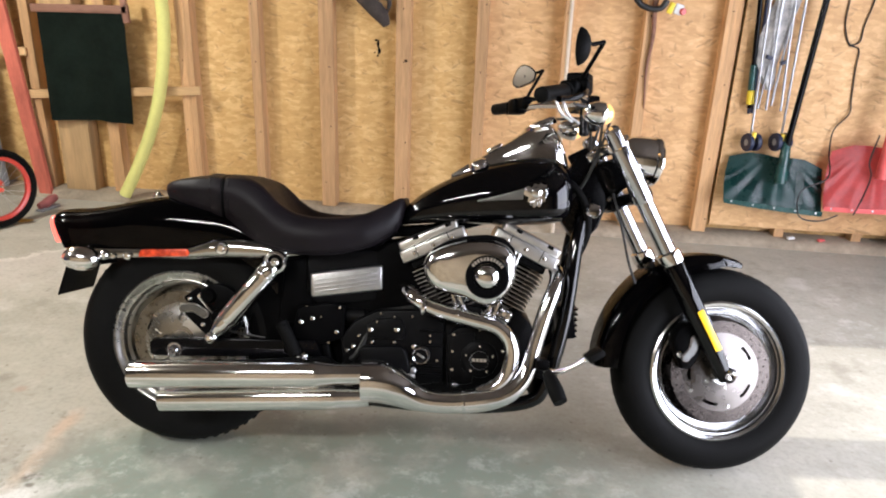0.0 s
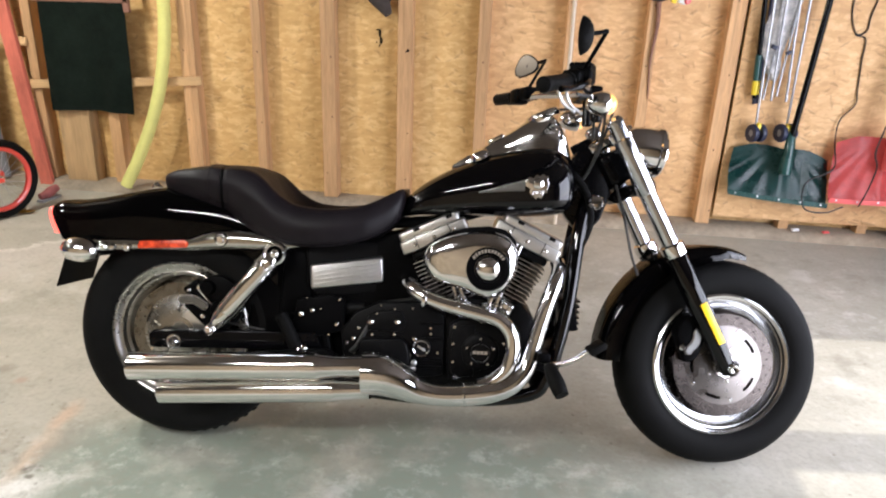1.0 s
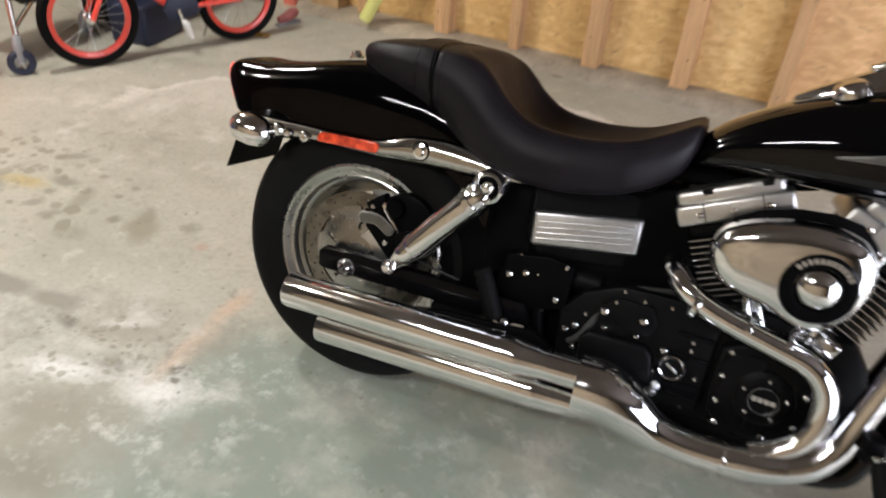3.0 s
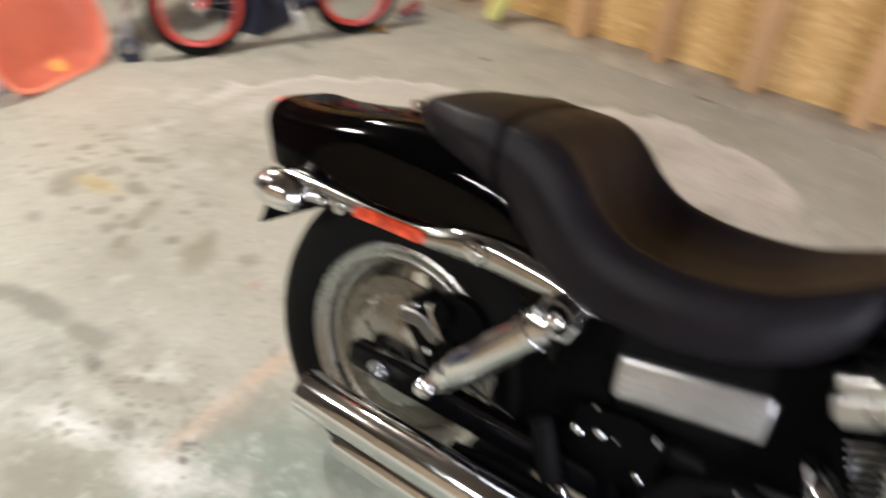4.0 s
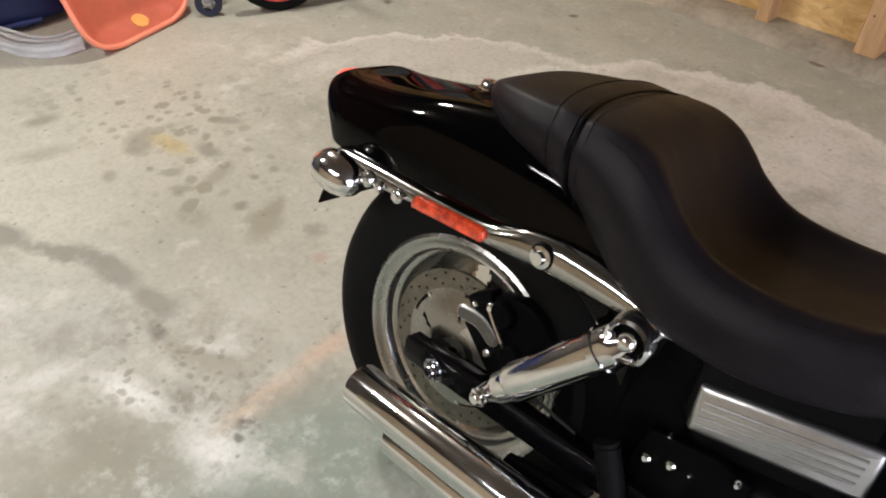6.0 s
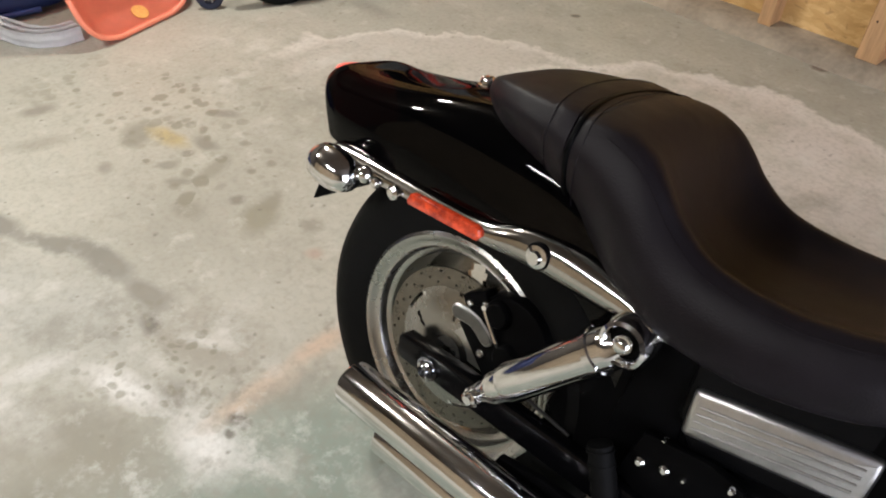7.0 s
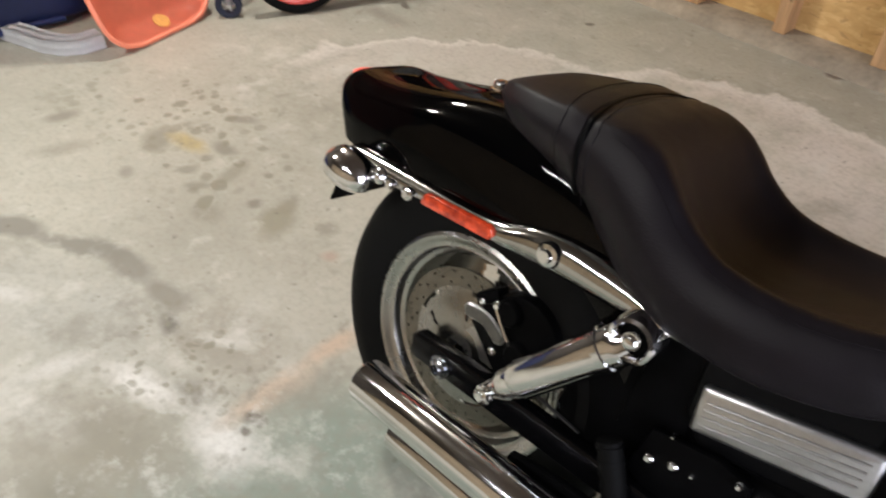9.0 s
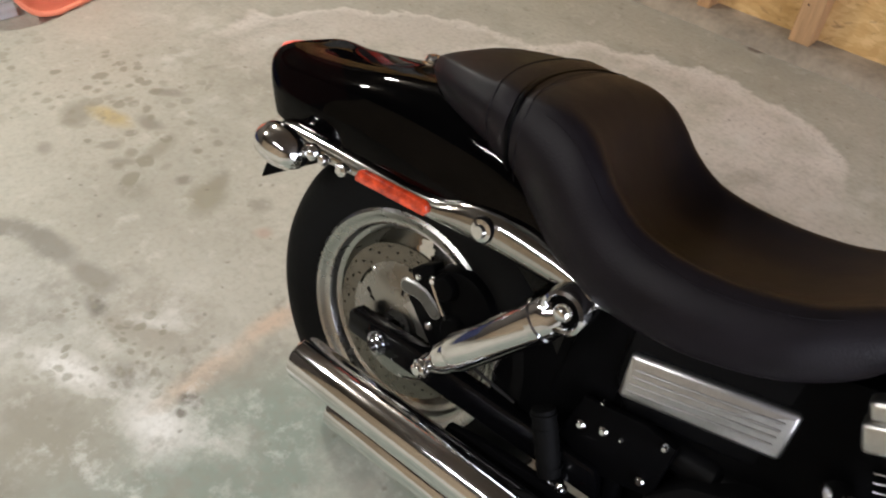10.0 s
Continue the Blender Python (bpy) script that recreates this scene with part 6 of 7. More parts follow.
def cloth_sheet(x0, x1, z0, z1, y, nx=24, nz=26, skew=0.0, sag=0.012):
    front, back = [], []
    for j in range(nz + 1):
        v = j / nz
        row = []
        for i in range(nx + 1):
            u = i / nx
            x = x0 + (x1 - x0) * u + skew * (1 - v)
            z = z0 + (z1 - z0) * v + 0.010 * math.sin(3 * u) * (1 - v)
            f = sag * (math.sin(9 * u + 1.5 * v) + 0.5 * math.sin(19 * u - 3 * v)) * (1.15 - v) + 0.008 * noise.noise((u * 5, v * 5, 3))
            row.append((x, y - f, z))
        front.append(row)
    bm = loft(front, closed=False)
    bmesh.ops.solidify(bm, geom=bm.faces[:], thickness=0.012)
    return bm


cloth = thing("hanging_mat", "dark green-black cloth mat hanging from a rail on the studs", "mat")
part("sheet", cloth_sheet(-2.50, -1.965, 0.50, 1.15, 4.255, skew=-0.01), CLOTH, cloth, sharp=70)
part("rail_end", box((-1.955, 4.262, 1.175), (0.035, 0.03, 0.16), (0, -4, 0), 0.004), RAIL, cloth)
part("rail", box((-2.235, 4.262, 1.165), (0.60, 0.03, 0.045), (0, -1, 0), 0.004), RAIL, cloth, "faded red-brown wooden rail")
b = part("cross_board", box((-2.13, 4.287, 0.683), (1.17, 0.022, 0.052), (0, -3.9, 0), 0.003, 1), WOOD_X)
tagged(b, "weathered pine board nailed across the studs", "board")
b = part("cross_board", box((-2.80, 4.285, 0.905), (0.34, 0.024, 0.05), (0, 1, 0), 0.003, 1), WOOD_X)
tagged(b, "short pine board nailed across the corner studs", "board")
b = part("red_plank", box((-2.70, 4.255, 0.80), (0.085, 0.03, 1.62), (0, -5.5, 0), 0.003, 1), RED_WOOD)
tagged(b, "faded red painted plank leaning on the wall", "plank")
b = part("grey_panel", box((-3.02, 4.18, 0.75), (0.30, 0.04, 1.40), (4, 0, 14), 0.006), GREY_P)
tagged(b, "grey flat panel leaning against the wall", "panel")
noodle = part("pool_noodle", tube([(-1.80, 4.23, 1.75), (-1.735, 4.23, 1.45), (-1.715, 4.24, 1.20), (-1.722, 4.24, 1.02), (-1.748, 4.235, 0.84), (-1.790, 4.225, 0.65), (-1.865, 4.215, 0.44), (-1.965, 4.205, 0.23), (-2.055, 4.195, 0.066)], 0.036, 24, 6), FOAM)
tagged(noodle, "pale yellow foam pool noodle bent against the wall", "pool noodle")
pole = part("white_pole", cyl((0.612, 4.20, 0.012), (0.598, 4.285, 2.2), 0.011, n=14), CREAM)
tagged(pole, "thin cream-white pole leaning on a stud", "pole")
hook = thing("hanging_tool", "dusty dark leather tool pouch hanging on the wall", "tool")
part("handle", tube([(-0.66, 4.29, 1.37), (-0.57, 4.27, 1.305), (-0.50, 4.26, 1.255), (-0.445, 4.265, 1.20), (-0.415, 4.28, 1.145)], [0.022, 0.036, 0.046, 0.042, 0.022], 14, 5), DUSTY, hook)
part("strap", tube([(-0.60, 4.275, 1.36), (-0.47, 4.25, 1.33), (-0.40, 4.27, 1.28), (-0.42, 4.285, 1.20)], [0.012, 0.016, 0.014, 0.008], 10, 5), DUSTY, hook)
for k, (x, z, sx, sz) in enumerate(((-0.485, 1.035, 0.010, 0.035), (-0.478, 0.995, 0.013, 0.030), (-0.498, 1.055, 0.014, 0.008), (-0.505, 0.985, 0.007, 0.006), (-0.487, 0.968, 0.007, 0.010))):
    ring = [(x + sx * (0.7 + 0.5 * noise.noise((a * 1.7, k, 0))) * math.cos(a), z + sz * (0.7 + 0.5 * noise.noise((a * 1.7, k, 4))) * math.sin(a)) for a in [2 * math.pi * i / 14 for i in range(14)]]
    s = part("paint_splatter", prism(ring, 4.3875, 4.3905), BLACK)
    tagged(s, "dark dried paint splatter on the strand board", "splatter", "paint splatters")
nail = part("knot", lathe([(0, 0.004), (0.006, 0.003), (0.008, 0), (0, 0)], (-0.305, 4.30, 0.955), (0, -1, 0), 12), BLACK)
tagged(nail, "dark nail head on a stud", "nail")
cordb = part("rope", tube([(1.052, 4.285, 1.45), (1.048, 4.285, 1.30), (1.058, 4.287, 1.15), (1.046, 4.29, 0.97), (1.061, 4.294, 0.755)], [0.015, 0.014, 0.011, 0.007, 0.003], 10, 5), RAIL)
tagged(cordb, "brown rope end hanging down the wall", "rope")
spray = thing("spray_nozzle", "small yellow, white and red nozzle hanging high", "nozzle")
part("body", box((1.165, 4.25, 1.295), (0.045, 0.04, 0.055), (0, 15, 0), 0.008), WHITE_P, spray)
part("cap", lathe([(0, 0.018), (0.014, 0.016), (0.018, 0.008), (0.018, 0), (0, 0)], (1.185, 4.235, 1.285), (0.3, -1, -0.1), 20), RED_P, spray, "red cap")
part("trigger", box((1.125, 4.25, 1.300), (0.03, 0.03, 0.06), (0, 20, 0), 0.006), YELLOW_P, spray, "yellow trigger")
hose = part("black_hose", tube([(0.92, 4.24, 1.36), (0.97, 4.24, 1.31), (1.03, 4.24, 1.292), (1.075, 4.24, 1.30), (1.10, 4.24, 1.34)], 0.016, 10, 5), WIRE)
tagged(hose, "black hose loop hanging on the wall", "hose")


# ---- shovels ----
def shovel(name, mat_blade, x0, x1, z0, z1, y, tilt, label, handle_top, ribs):
    sh = thing(name, label, "snow shovel", "snow shovels")
    rows = []
    nx, nz = 60, 20
    for j in range(nz + 1):
        v = j / nz
        row = []
        for i in range(nx + 1):
            u = i / nx
            edge = abs(2 * u - 1)
            top = z1 - 0.055 * max(0, edge - 0.55) ** 1.2 * 2 * (1 if v > 0.5 else 0.3)
            x = x0 + (x1 - x0) * (u if v < 0.5 else 0.5 + (u - 0.5) * (1 - 0.10 * (v - 0.5)))
            z = z0 + (top - z0) * v
            curve = 0.075 * math.sin(math.pi * 0.5 * v) + 0.02 * edge ** 2
            fan = math.atan2(u - 0.5, 1.12 - v) / 0.46
            rib = 0.0055 * math.cos(ribs * math.pi * 0.5 * fan) * min(1, 0.25 + 1.3 * abs(u - 0.5)) * (0.35 + 0.65 * math.sin(math.pi * min(1, v + 0.1)))
            yy = y - 0.02 + curve - rib - (0.045 * math.exp(-((u - 0.5) / 0.09) ** 2) * v)
            row.append((x, yy, z + tilt * (u - 0.5)))
        rows.append(row)
    bm = loft(rows, closed=False)
    bmesh.ops.solidify(bm, geom=bm.faces[:], thickness=0.005)
    part("blade", bm, mat_blade, sh, sharp=60)
    if mat_blade is GREEN_P:
        scuff = loft([[(x, yy - 0.004, z) for x, yy, z in row[43:49]] for row in rows[3:16]], closed=False)
        bmesh.ops.solidify(scuff, geom=scuff.faces[:], thickness=0.002)
        part("worn_label", scuff, SCUFF, sh, "scuffed grey label", sharp=60)
    cxm = (x0 + x1) / 2
    zc = z1 - 0.01
    part("socket", tube([(cxm, y - 0.045, z0 + 0.55 * (z1 - z0)), (cxm + 0.003, y - 0.03, zc + 0.02), (cxm + 0.008, y - 0.005, zc + 0.10)], [0.034, 0.028, 0.021], 16, 4), mat_blade, sh)
    part("handle", tube([(cxm + 0.004, y - 0.02, zc + 0.02), (cxm + 0.5 * (handle_top - cxm), y + 0.01, (zc + 1.75) / 2), (handle_top, y + 0.05, 1.75)], 0.0165, 14, 4), SEMI, sh, "black metal handle")
    strip = [[(x0 + (x1 - x0) * i / 20, y - 0.034 - 0.004 + 0.02 * abs(2 * i / 20 - 1) ** 2 + k[0], z0 + k[1] + tilt * (i / 20 - 0.5)) for k in ((0, -0.006), (-0.003, -0.006), (-0.003, 0.022), (0, 0.022))] for i in range(21)]
    part("wear_strip", loft(strip), mat_blade, sh)
    for i in range(5):
        u = 0.07 + 0.215 * i
        part("rivet", bolt((x0 + (x1 - x0) * u, y - 0.041 + 0.02 * abs(2 * u - 1) ** 2, z0 + 0.010 + tilt * (u - 0.5)), (0, -1, 0), 0.006, 0.003), SATIN, sh)
    return sh


shovel("snow_shovel", GREEN_P, 1.545, 2.085, 0.262, 0.545, 4.17, -0.045, "dark green plastic snow shovel with black handle on the wall", 1.915, 8)
shovel("snow_shovel", RED_P, 2.07, 2.56, 0.290, 0.640, 4.13, 0.01, "faded red plastic snow shovel hung on the wall", 2.36, 9)

# ---- folded umbrella stroller ----
st = thing("folded_stroller", "folded umbrella stroller with silver tubes and white mesh", "stroller")
for k, (xt, xb, zb, yo) in enumerate(((1.60, 1.640, 0.66, 0.0), (1.70, 1.655, 0.80, 0.02), (1.66, 1.690, 0.80, -0.01), (1.755, 1.720, 0.82, 0.015), (1.785, 1.80, 0.66, 0.0), (1.72, 1.765, 0.80, -0.015))):
    part("frame_tube", tube([(xt, 4.21 + yo, 1.75), (xt * 0.55 + xb * 0.45, 4.205 + yo, 1.22), (xb, 4.20 + yo, zb)], 0.0068, 10, 3), TUBE, st)
part("hinge", box((1.655, 4.195, 1.075), (0.03, 0.03, 0.02), (0, 20, 0), 0.004), NAVY_P, st)
part("hinge", box((1.735, 4.20, 1.05), (0.03, 0.03, 0.02), (0, -20, 0), 0.004), NAVY_P, st)
rings = []
for z, c, w, d in resample([(1.48, 1.74, 0.05, 0.03), (1.36, 1.715, 0.07, 0.04), (1.22, 1.685, 0.075, 0.045), (1.10, 1.655, 0.075, 0.05), (1.02, 1.66, 0.06, 0.045), (0.955, 1.685, 0.045, 0.035), (0.90, 1.70, 0.018, 0.02)], 3):
    rings.append([(c + 0.8 * w * math.cos(a) * (1 + 0.25 * math.sin(5 * a + 19 * z)), 4.245 + 0.55 * d * math.sin(a) * (1 + 0.25 * math.sin(4 * a + 24 * z)), z) for a in [2 * math.pi * i / 28 for i in range(28)]])
part("seat_cloth", loft(rings), WHITE_F, st, "bunched white mesh seat cloth", sharp=60)
for x, z in ((1.628, 0.618), (1.668, 0.622), (1.775, 0.628), (1.825, 0.632)):
    wh = part("wheel", lathe([(0.020, -0.012), (0.046, -0.013), (0.050, -0.006), (0.050, 0.006), (0.046, 0.013), (0.020, 0.012)], (x, 4.195, z), (1, 0.35, 0), 28, closed=True), NAVY_P, st)
    part("wheel_hub", lathe([(0, 0.014), (0.014, 0.013), (0.021, 0.008), (0.021, -0.008), (0, -0.013)], (x, 4.195, z), (1, 0.35, 0), 18), GREY_P, wh)
for x in (1.648, 1.80):
    part("fork", box((x, 4.185, 0.650), (0.022, 0.035, 0.055), (0, 8, 0), 0.005), YELLOW_P, st, "cream fork")
for k, (x1, x0, mats) in enumerate(((1.572, 1.616, (SEMI, GREEN_P, YELLOW_P)), (1.615, 1.640, (NAVY_P, NAVY_P, NAVY_P)))):
    stick = thing("long_pole", "black pole with green and yellow sleeves hung on the wall" if k == 0 else "navy blue pole hung on the wall", "pole")
    at = lambda z: (x0 + (x1 - x0) * (z - 0.79) / 0.56, 4.235 + 0.02 * k, z)
    part("shaft", cyl(at(0.80 + 0.05 * k), at(1.75), 0.013, n=14), mats[0], stick)
    part("sleeve", cyl(at(0.895), at(1.03), 0.018, n=14, bevel=0.003), mats[1], stick)
    part("end_sleeve", cyl(at(0.82), at(0.895), 0.019, n=14, bevel=0.003), mats[2], stick)
    part("tip", cyl(at(0.77), at(0.82), 0.010, n=12), NAVY_P, stick)
w1 = part("power_cable", tube([(2.03, 4.276, 1.50), (2.03, 4.276, 1.36), (2.035, 4.276, 1.25), (2.075, 4.275, 1.155), (2.13, 4.275, 1.13), (2.135, 4.275, 1.03), (2.15, 4.275, 0.87), (2.155, 4.27, 0.79), (2.09, 4.26, 0.70), (2.085, 4.24, 0.58), (2.05, 4.10, 0.47), (1.93, 4.085, 0.40), (1.915, 4.085, 0.31), (1.955, 4.09, 0.235), (2.06, 4.095, 0.225), (2.15, 4.11, 0.26)], 0.004, 8, 6), WIRE)
tagged(w1, "thin black power cable hanging down the wall", "cable")
w2 = part("power_cable", tube([(2.155, 4.276, 1.50), (2.15, 4.276, 1.36), (2.13, 4.276, 1.25), (2.125, 4.275, 1.17), (2.075, 4.272, 1.145)], 0.004, 8, 6), WIRE)
tagged(w2, "thin black power cable hanging down the wall", "cable")
w3 = part("power_cable", tube([(2.24, 4.06, 0.72), (2.22, 4.055, 0.58), (2.245, 4.055, 0.50), (2.23, 4.055, 0.38), (2.205, 4.058, 0.28)], 0.004, 8, 6), WIRE)
tagged(w3, "thin black cable over the red shovel", "cable")
for x, z, s, m in ((1.99, 0.062, 0.022, WHITE_P), (2.16, 0.060, 0.02, RED_P)):
    c = part("scrap", box((x, 4.26, z), (s * 2, s, s * 0.7), (0, 0, 20), 0.004), m)
    tagged(c, "small plastic scrap on the curb" if m is WHITE_P else "small red scrap on the curb", "scrap")
bp = part("black_board", box((2.72, 4.22, 0.62), (0.22, 0.05, 1.1), (0, 10, 0), 0.006), SEMI)
tagged(bp, "dark board leaning against the wall", "board")

# ---- children's bicycle ----
bike = thing("childs_bicycle", "small red child's bicycle with black tyres parked by the wall", "bicycle")
RW, FW = Vector((-2.48, 3.66, 0.222)), Vector((-2.745, 2.975, 0.222))
ahead = (FW - RW).normalized()
sidew = -ahead.cross(Vector((0, 0, 1))).normalized()
for at, name in ((RW, "rear_wheel"), (FW, "front_wheel")):
    ax = sidew
    tw = part(name, lathe([(0.158, -0.008), (0.163, -0.012), (0.180, -0.013), (0.184, -0.008), (0.184, 0.008), (0.180, 0.013), (0.163, 0.012), (0.158, 0.008)], at, ax, 48, closed=True), BIKE_RED, bike, "red bicycle rim")
    part("tyre", lathe([(0.182, -0.012), (0.193, -0.022), (0.209, -0.023), (0.219, -0.012), (0.222, 0), (0.219, 0.012), (0.209, 0.023), (0.193, 0.022), (0.182, 0.012)], at, ax, 56, closed=True), RUBBER, tw)
    part("hub", lathe([(0, -0.045), (0.010, -0.045), (0.010, -0.03), (0.022, -0.026), (0.014, -0.02), (0.014, 0.02), (0.022, 0.026), (0.010, 0.03), (0.010, 0.045), (0, 0.045)], at, ax, 20), ALU, tw)
    fr = frame_to(at, ax)
    for k in range(20):
        a = 2 * math.pi * k / 20
        p0 = fr @ Vector((0.02 * math.cos(a + 0.5 * (-1) ** k), 0.02 * math.sin(a + 0.5 * (-1) ** k), 0.022 * (-1) ** k))
        p1 = fr @ Vector((0.161 * math.cos(a), 0.161 * math.sin(a), 0))
        part("spoke", cyl(p0, p1, 0.0013, n=5), SATIN, tw)
BB = RW.lerp(FW, 0.46) + Vector((0, 0, -0.005))
ST = BB + ahead * -0.035 + Vector((0, 0, 0.24))
HT0, HT1 = RW.lerp(FW, 0.84) + Vector((0, 0, 0.22)), RW.lerp(FW, 0.80) + Vector((0, 0, 0.315))
tubes = (("down_tube", BB, HT0, 0.024), ("top_tube", ST - Vector((0, 0, 0.035)), HT1, 0.021), ("seat_tube", BB, ST, 0.020), ("head_tube", HT0 + Vector((0, 0, -0.02)), HT1 + Vector((0, 0, 0.02)), 0.020))
for nm, a, b, r in tubes:
    part(nm, cyl(a, b, r, n=18), BIKE_RED, bike)
for s in (-1, 1):
    off = sidew * 0.045 * s
    part("chain_stay", tube([BB + sidew * 0.02 * s, BB.lerp(RW, 0.35) + off * 0.75, RW + off], [0.012, 0.011, 0.010], 12, 4), BIKE_RED, bike)
    part("seat_stay", tube([ST - Vector((0, 0, 0.04)), ST.lerp(RW, 0.45) + off * 0.6 - Vector((0, 0, 0.022)), RW + off], [0.012, 0.010, 0.010], 12, 4), BIKE_RED, bike)
    part("fork_blade", tube([HT0 + sidew * 0.02 * s, HT0.lerp(FW, 0.3) + off, FW + off], 0.012, 12, 4), BIKE_RED, bike)
part("stripe", tube([BB.lerp(HT0, 0.28) + sidew * 0.0195, BB.lerp(HT0, 0.90) + sidew * 0.0195], 0.0065, 8, 3), WHITE_P, bike, "white stripe on the down tube")
TT0 = ST - Vector((0, 0, 0.035))
part("stripe", tube([TT0.lerp(HT1, 0.18) + sidew * 0.0145, TT0.lerp(HT1, 0.80) + sidew * 0.0145], 0.0055, 8, 3), WHITE_P, bike, "white lettering band on the top tube")
part("gusset", prism([(0.02, 0.10), (0.05, 0.02), (-0.03, 0.0), (-0.035, 0.03)], -0.006, 0.006, 0.002), BIKE_RED, bike, m=Matrix.Translation(RW) @ Matrix.Rotation(math.atan2(ahead.y, ahead.x), 4, "Z"))
part("seat_post", cyl(ST, ST + Vector((0, 0, 0.14)) + ahead * -0.02, 0.012, n=14), ALU, bike)
part("saddle", tube([ST + Vector((0, 0, 0.15)) - ahead * 0.12, ST + Vector((0, 0, 0.155)) - ahead * 0.04, ST + Vector((0, 0, 0.150)) + ahead * 0.10], [0.06, 0.05, 0.022], 16, 5, flat=0.5), VINYL, bike)
part("stem", cyl(HT1, HT1 + Vector((0, 0, 0.12)) - ahead * 0.01, 0.013, n=14), ALU, bike)
part("handlebar", tube([HT1 + Vector((0, 0, 0.20)) + sidew * 0.24 - ahead * 0.05, HT1 + Vector((0, 0, 0.18)) + sidew * 0.12, HT1 + Vector((0, 0, 0.11)), HT1 + Vector((0, 0, 0.18)) - sidew * 0.12, HT1 + Vector((0, 0, 0.20)) - sidew * 0.24 - ahead * 0.05], 0.011, 12, 5), ALU, bike)
part("chain_guard", prism([(-0.12, -0.02), (-0.10, 0.03), (0.04, 0.055), (0.07, 0.0), (0.04, -0.055), (-0.08, -0.045)], -0.008, 0.008, 0.004), NAVY_P, bike, m=Matrix.Translation(BB + sidew * 0.035) @ Matrix.Rotation(math.atan2(ahead.y, ahead.x), 4, "Z"))
part("crank_arm", cyl(BB + sidew * 0.05, BB + sidew * 0.055 + Vector((0, 0, -0.085)) - ahead * 0.02, 0.008, n=10), ALU, bike)
part("pedal", box(BB + sidew * 0.085 + Vector((0, 0, -0.09)) - ahead * 0.02, (0.022, 0.055, 0.085), (0, 12, math.degrees(math.atan2(ahead.y, ahead.x))), 0.005), WHITE_P, bike)
part("kick_stand", cyl(RW.lerp(BB, 0.3) - sidew * 0.04, RW.lerp(BB, 0.45) - sidew * 0.13 + Vector((0, 0, -0.212)), 0.007, n=10), ALU, bike)

# ---- things at the left side of the garage ----
sl = thing("plastic_sled", "orange plastic sled standing on end against stored things", "sled")
rows = []
nu, nv = 36, 30
for j in range(nv + 1):
    v = (j / nv) ** 1.7
    row = []
    for i in range(nu + 1):
        u = 2 * i / nu - 1
        # rounded lower corners
        cut = max(0.0, 0.13 - 1.05 * v)
        half = 0.265 + 0.07 * v - 0.13 + (0.13 ** 2 - cut ** 2) ** 0.5
        rim = max(abs(u) ** 6, max(0, 1 - v / 0.07) ** 1.5)
        depth = 0.085 * (1 - rim)
        rib = 0.006 * (0.5 + 0.5 * math.cos(u * 22)) * (1 - rim) * (1 if 0.18 < v else 0)
        row.append((-(depth - rib), half * u, 1.05 * v))
    rows.append(row)
bm = loft(rows, closed=False)
bmesh.ops.solidify(bm, geom=bm.faces[:], thickness=0.005)
part("hull", bm, ORANGE_P, sl, sharp=60)
part("sticker", lathe([(0, 0.003), (0.034, 0.0025), (0.036, 0), (0, 0)], (-0.052, 0.03, 0.042), (0.7, 0, 0.7), 20), STICKER, sl, "yellow sticker")
rim_path = [rows[j][0] for j in range(nv, -1, -3)] + [rows[0][i] for i in range(0, nu + 1, 4)] + [rows[j][nu] for j in range(0, nv + 1, 3)]
part("rim", tube([(p[0] + 0.006, p[1], p[2]) for p in rim_path], 0.011, 10, 3), ORANGE_P, sl)
sl.matrix_world = Matrix.Translation((-2.905, 2.41, 0.012)) @ pose(0, 0, 0, 0, 0, 18) @ pose(0, 0, 0, 0, -14, 0)

tarp = thing("blue_tarpaulin", "dark blue tarpaulin draped over a low pile", "tarpaulin")
rows = []
for j in range(25):
    v = j / 24
    row = []
    for i in range(41):
        u = i / 40
        y = 0.35 + 1.92 * u
        prof = [(-3.30, 0.035), (-3.285, 0.06), (-3.31, 0.20), (-3.36, 0.36), (-3.48, 0.50), (-3.75, 0.56), (-4.1, 0.57), (-4.45, 0.55)]
        f = v * (len(prof) - 1)
        k = min(int(f), len(prof) - 2)
        x = prof[k][0] + (prof[k + 1][0] - prof[k][0]) * (f - k)
        z = prof[k][1] + (prof[k + 1][1] - prof[k][1]) * (f - k)
        end = max(0, (abs(2 * u - 1) - 0.93) / 0.07)
        x += 0.025 * noise.noise((y * 2.5, z * 3, 1)) + 0.04 * (1 - u) - 0.06 * end
        z = max(0.015, z * (1 - 0.9 * end ** 2) + 0.020 * noise.noise((y * 3, x * 3, 7)) * min(1, v * 6))
        row.append((x, y, z))
    rows.append(row)
bm = loft(rows, closed=False)
bmesh.ops.solidify(bm, geom=bm.faces[:], thickness=0.006)
part("sheet", bm, BLUE_T, tarp, sharp=70)
part("hem", tube([(p[0] + 0.004, p[1], max(p[2], 0.02)) for p in rows[0][1:-1:3]], 0.014, 10, 3), BLUE_T, tarp)


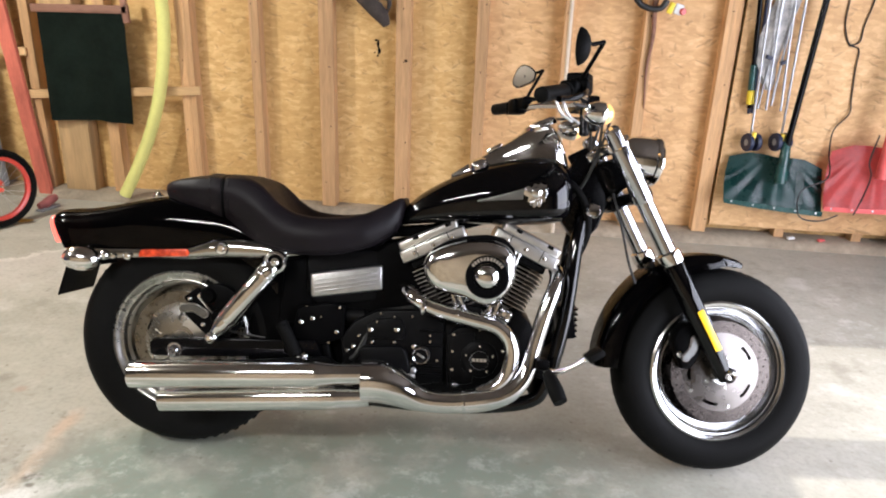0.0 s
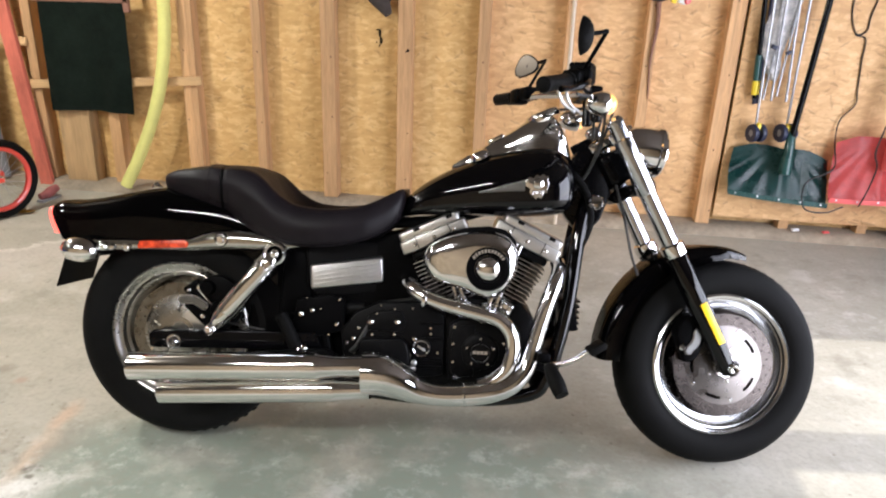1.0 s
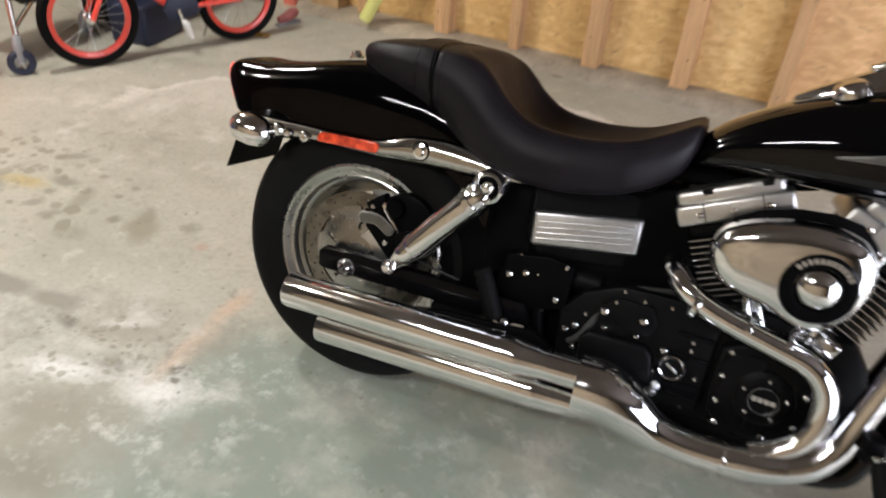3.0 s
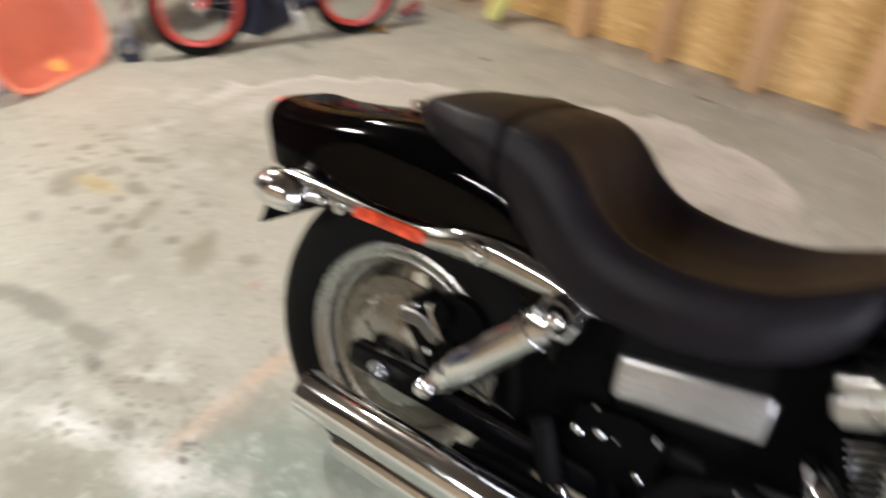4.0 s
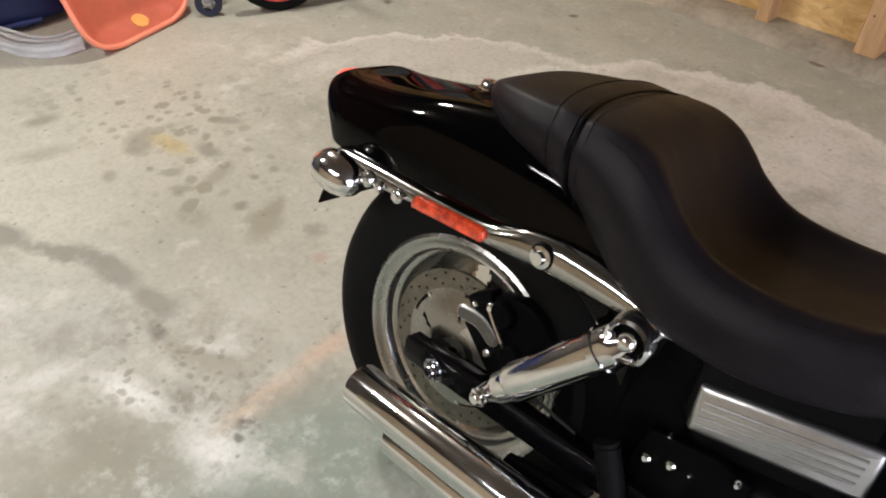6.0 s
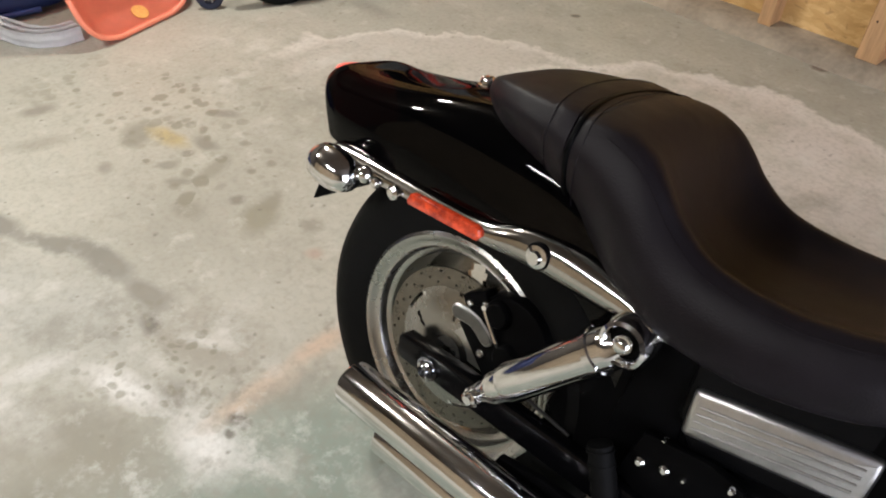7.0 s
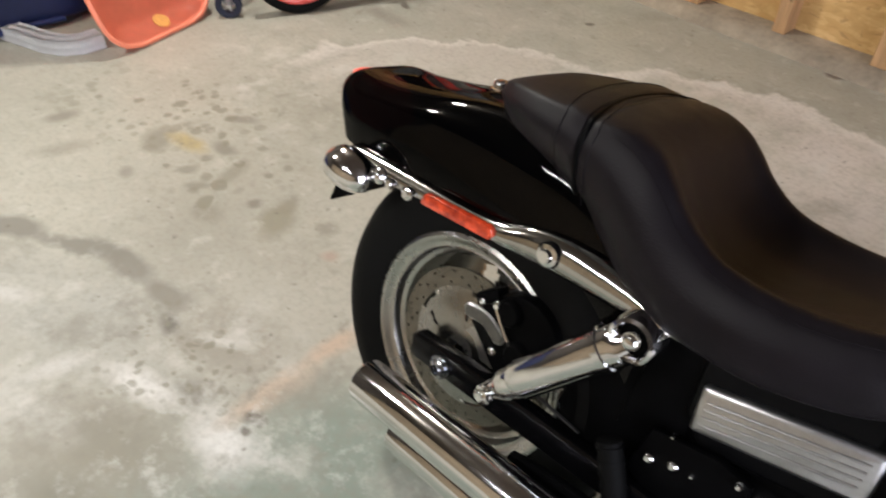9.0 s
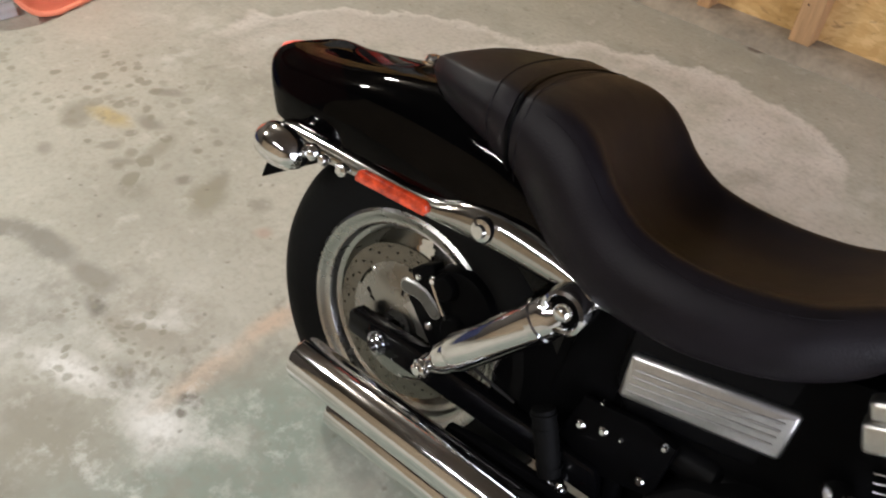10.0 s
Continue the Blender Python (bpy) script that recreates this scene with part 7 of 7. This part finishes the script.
def duct(points, w, h, ripple):
    """A rectangular sheet-metal duct with shallow flutes, mitred at each point and open at its ends."""
    rings = []
    pts = [Vector(p) for p in points]
    for k, p in enumerate(pts):
        d = (pts[min(k + 1, len(pts) - 1)] - pts[max(k - 1, 0)]).normalized()
        side = Vector((-d.y, d.x, 0))
        ring = []
        for i in range(40):
            u = 4 * i / 40
            s, f = int(u), u - int(u)
            a, b = ((-1 + 2 * f, -1), (1, -1 + 2 * f), (1 - 2 * f, 1), (-1, 1 - 2 * f))[s]
            dent = 1 - ripple * (0.5 - 0.5 * math.cos(2 * math.pi * 2 * f))
            ring.append(p + side * (0.5 * w * a * (dent if s in (1, 3) else 1)) + Vector((0, 0, 0.5 * h * b * (dent if s in (0, 2) else 1))))
        rings.append(ring)
    bm = loft(rings, caps=False)
    bmesh.ops.solidify(bm, geom=bm.faces[:], thickness=0.0015)
    return bm


dsp = part("downspout_elbow", duct([(-3.36, 1.88, 0.032), (-3.19, 1.945, 0.032), (-3.075, 1.985, 0.032), (-3.01, 2.030, 0.032), (-2.980, 2.085, 0.032), (-2.985, 2.165, 0.032)], 0.075, 0.058, 0.14), WHITE_AL, sharp=50)
tagged(dsp, "white aluminium downspout elbow lying on the floor", "downspout")
cas = thing("stroller", "grey stroller with small wheels parked beside the bicycle", "stroller")
wl0 = part("wheel", lathe([(0.030, -0.014), (0.052, -0.015), (0.058, -0.008), (0.058, 0.008), (0.052, 0.015), (0.030, 0.014)], (-2.90, 2.70, 0.058), (0.85, -0.5, 0), 30, closed=True), NAVY_P, cas)
for k in range(5):
    a = 2 * math.pi * k / 5
    fr = frame_to((-2.90, 2.70, 0.058), (0.85, -0.5, 0))
    part("spoke", cyl(fr @ Vector((0, 0, 0)), fr @ Vector((0.036 * math.cos(a), 0.036 * math.sin(a), 0)), 0.006, n=8), SATIN, wl0)
part("fork", tube([(-2.90, 2.70, 0.06), (-2.905, 2.705, 0.13), (-2.92, 2.72, 0.17)], [0.020, 0.022, 0.018], 12, 4), GREY_P, cas)
part("frame_tube", tube([(-2.92, 2.72, 0.16), (-2.95, 2.75, 0.40), (-3.08, 2.85, 0.85)], 0.013, 12, 4), ALU, cas)
part("frame_tube", tube([(-2.93, 2.73, 0.20), (-3.05, 3.00, 0.30), (-3.15, 3.25, 0.20)], 0.011, 12, 4), ALU, cas)
wl1 = part("wheel", lathe([(0.030, -0.014), (0.052, -0.015), (0.058, -0.008), (0.058, 0.008), (0.052, 0.015), (0.030, 0.014)], (-3.15, 3.25, 0.058), (0.85, 0.3, 0), 30, closed=True), GREY_P, cas)
part("seat_cloth", box((-3.12, 3.02, 0.42), (0.28, 0.42, 0.30), (0, 14, 12), 0.05, 3), BAG, cas)
bag = thing("storage_bag", "black stuffed storage bag behind the bicycle", "bag")
part("body", box((-3.10, 3.62, 0.36), (0.42, 0.62, 0.72), (0, 0, 8), 0.09, 5), BAG, bag)
part("handle", tube([(-2.90, 3.48, 0.60), (-2.87, 3.52, 0.68), (-2.86, 3.64, 0.70), (-2.87, 3.74, 0.66), (-2.90, 3.77, 0.58)], 0.012, 8, 5), WIRE, bag)
part("strap", box((-2.886, 3.64, 0.36), (0.006, 0.04, 0.60), (0, 0, 8), 0.002, 1), WIRE, bag)
bin_ = part("navy_box", box((-2.88, 3.40, 0.10), (0.22, 0.30, 0.20), (0, 0, 10), 0.02, 3), NAVY_P)
tagged(bin_, "navy blue plastic box behind the bicycle", "box")
lf = bmesh.new()
rows = [[(-2.42 + 0.05 * u + 0.01 * v, 3.745 + 0.035 * v * (1 - u * u), 0.006 + 0.012 * u * u + 0.006 * v * v) for u in (-1, -0.5, 0, 0.5, 1)] for v in (-1, -0.5, 0, 0.5, 1)]
lf = loft(rows, closed=False)
bmesh.ops.solidify(lf, geom=lf.faces[:], thickness=0.0012)
tagged(part("dry_leaf", lf, LEAF), "dry yellow leaf on the floor", "leaf")
sh = thing("red_shoe", "small dull red shoe lying by the wall", "shoe")
part("upper", tube([(-2.47, 3.95, 0.035), (-2.455, 3.99, 0.04), (-2.445, 4.03, 0.055), (-2.44, 4.07, 0.06)], [0.018, 0.026, 0.028, 0.022], 14, 5), SHOE, sh)
part("sole", box((-2.455, 4.01, 0.009), (0.05, 0.15, 0.016), (0, 0, -8), 0.006, 2), GREY_P, sh)

# ---- ceiling lights ----
lamp = thing("shop_light", "white two-tube shop light under the ceiling", "ceiling light")
part("housing", prism([(-0.11, 0.0), (-0.06, 0.05), (0.06, 0.05), (0.11, 0.0)], -0.62, 0.62, 0.003), SHADE_M, lamp, m=Matrix.Translation((-1.0, -0.15, 2.39)) @ pose(0, 0, 0, 0, 0, 90))
# the holder at (-2.70, 2.70) goes with the added fill bulb
for x, y in ((-3.0, 0.90), (-2.70, 2.70)):
    bulb = tagged(new("bulb_holder"), "unseen ceiling bulb holder, one of them for the added fill bulb", "ceiling light", "ceiling bulb holders")
    part("base", lathe([(0, 0.0), (0.055, 0.0), (0.055, -0.008), (0.03, -0.02), (0, -0.02)], (x, y, 2.45), (0, 0, 1), 24), WHITE_P, bulb)
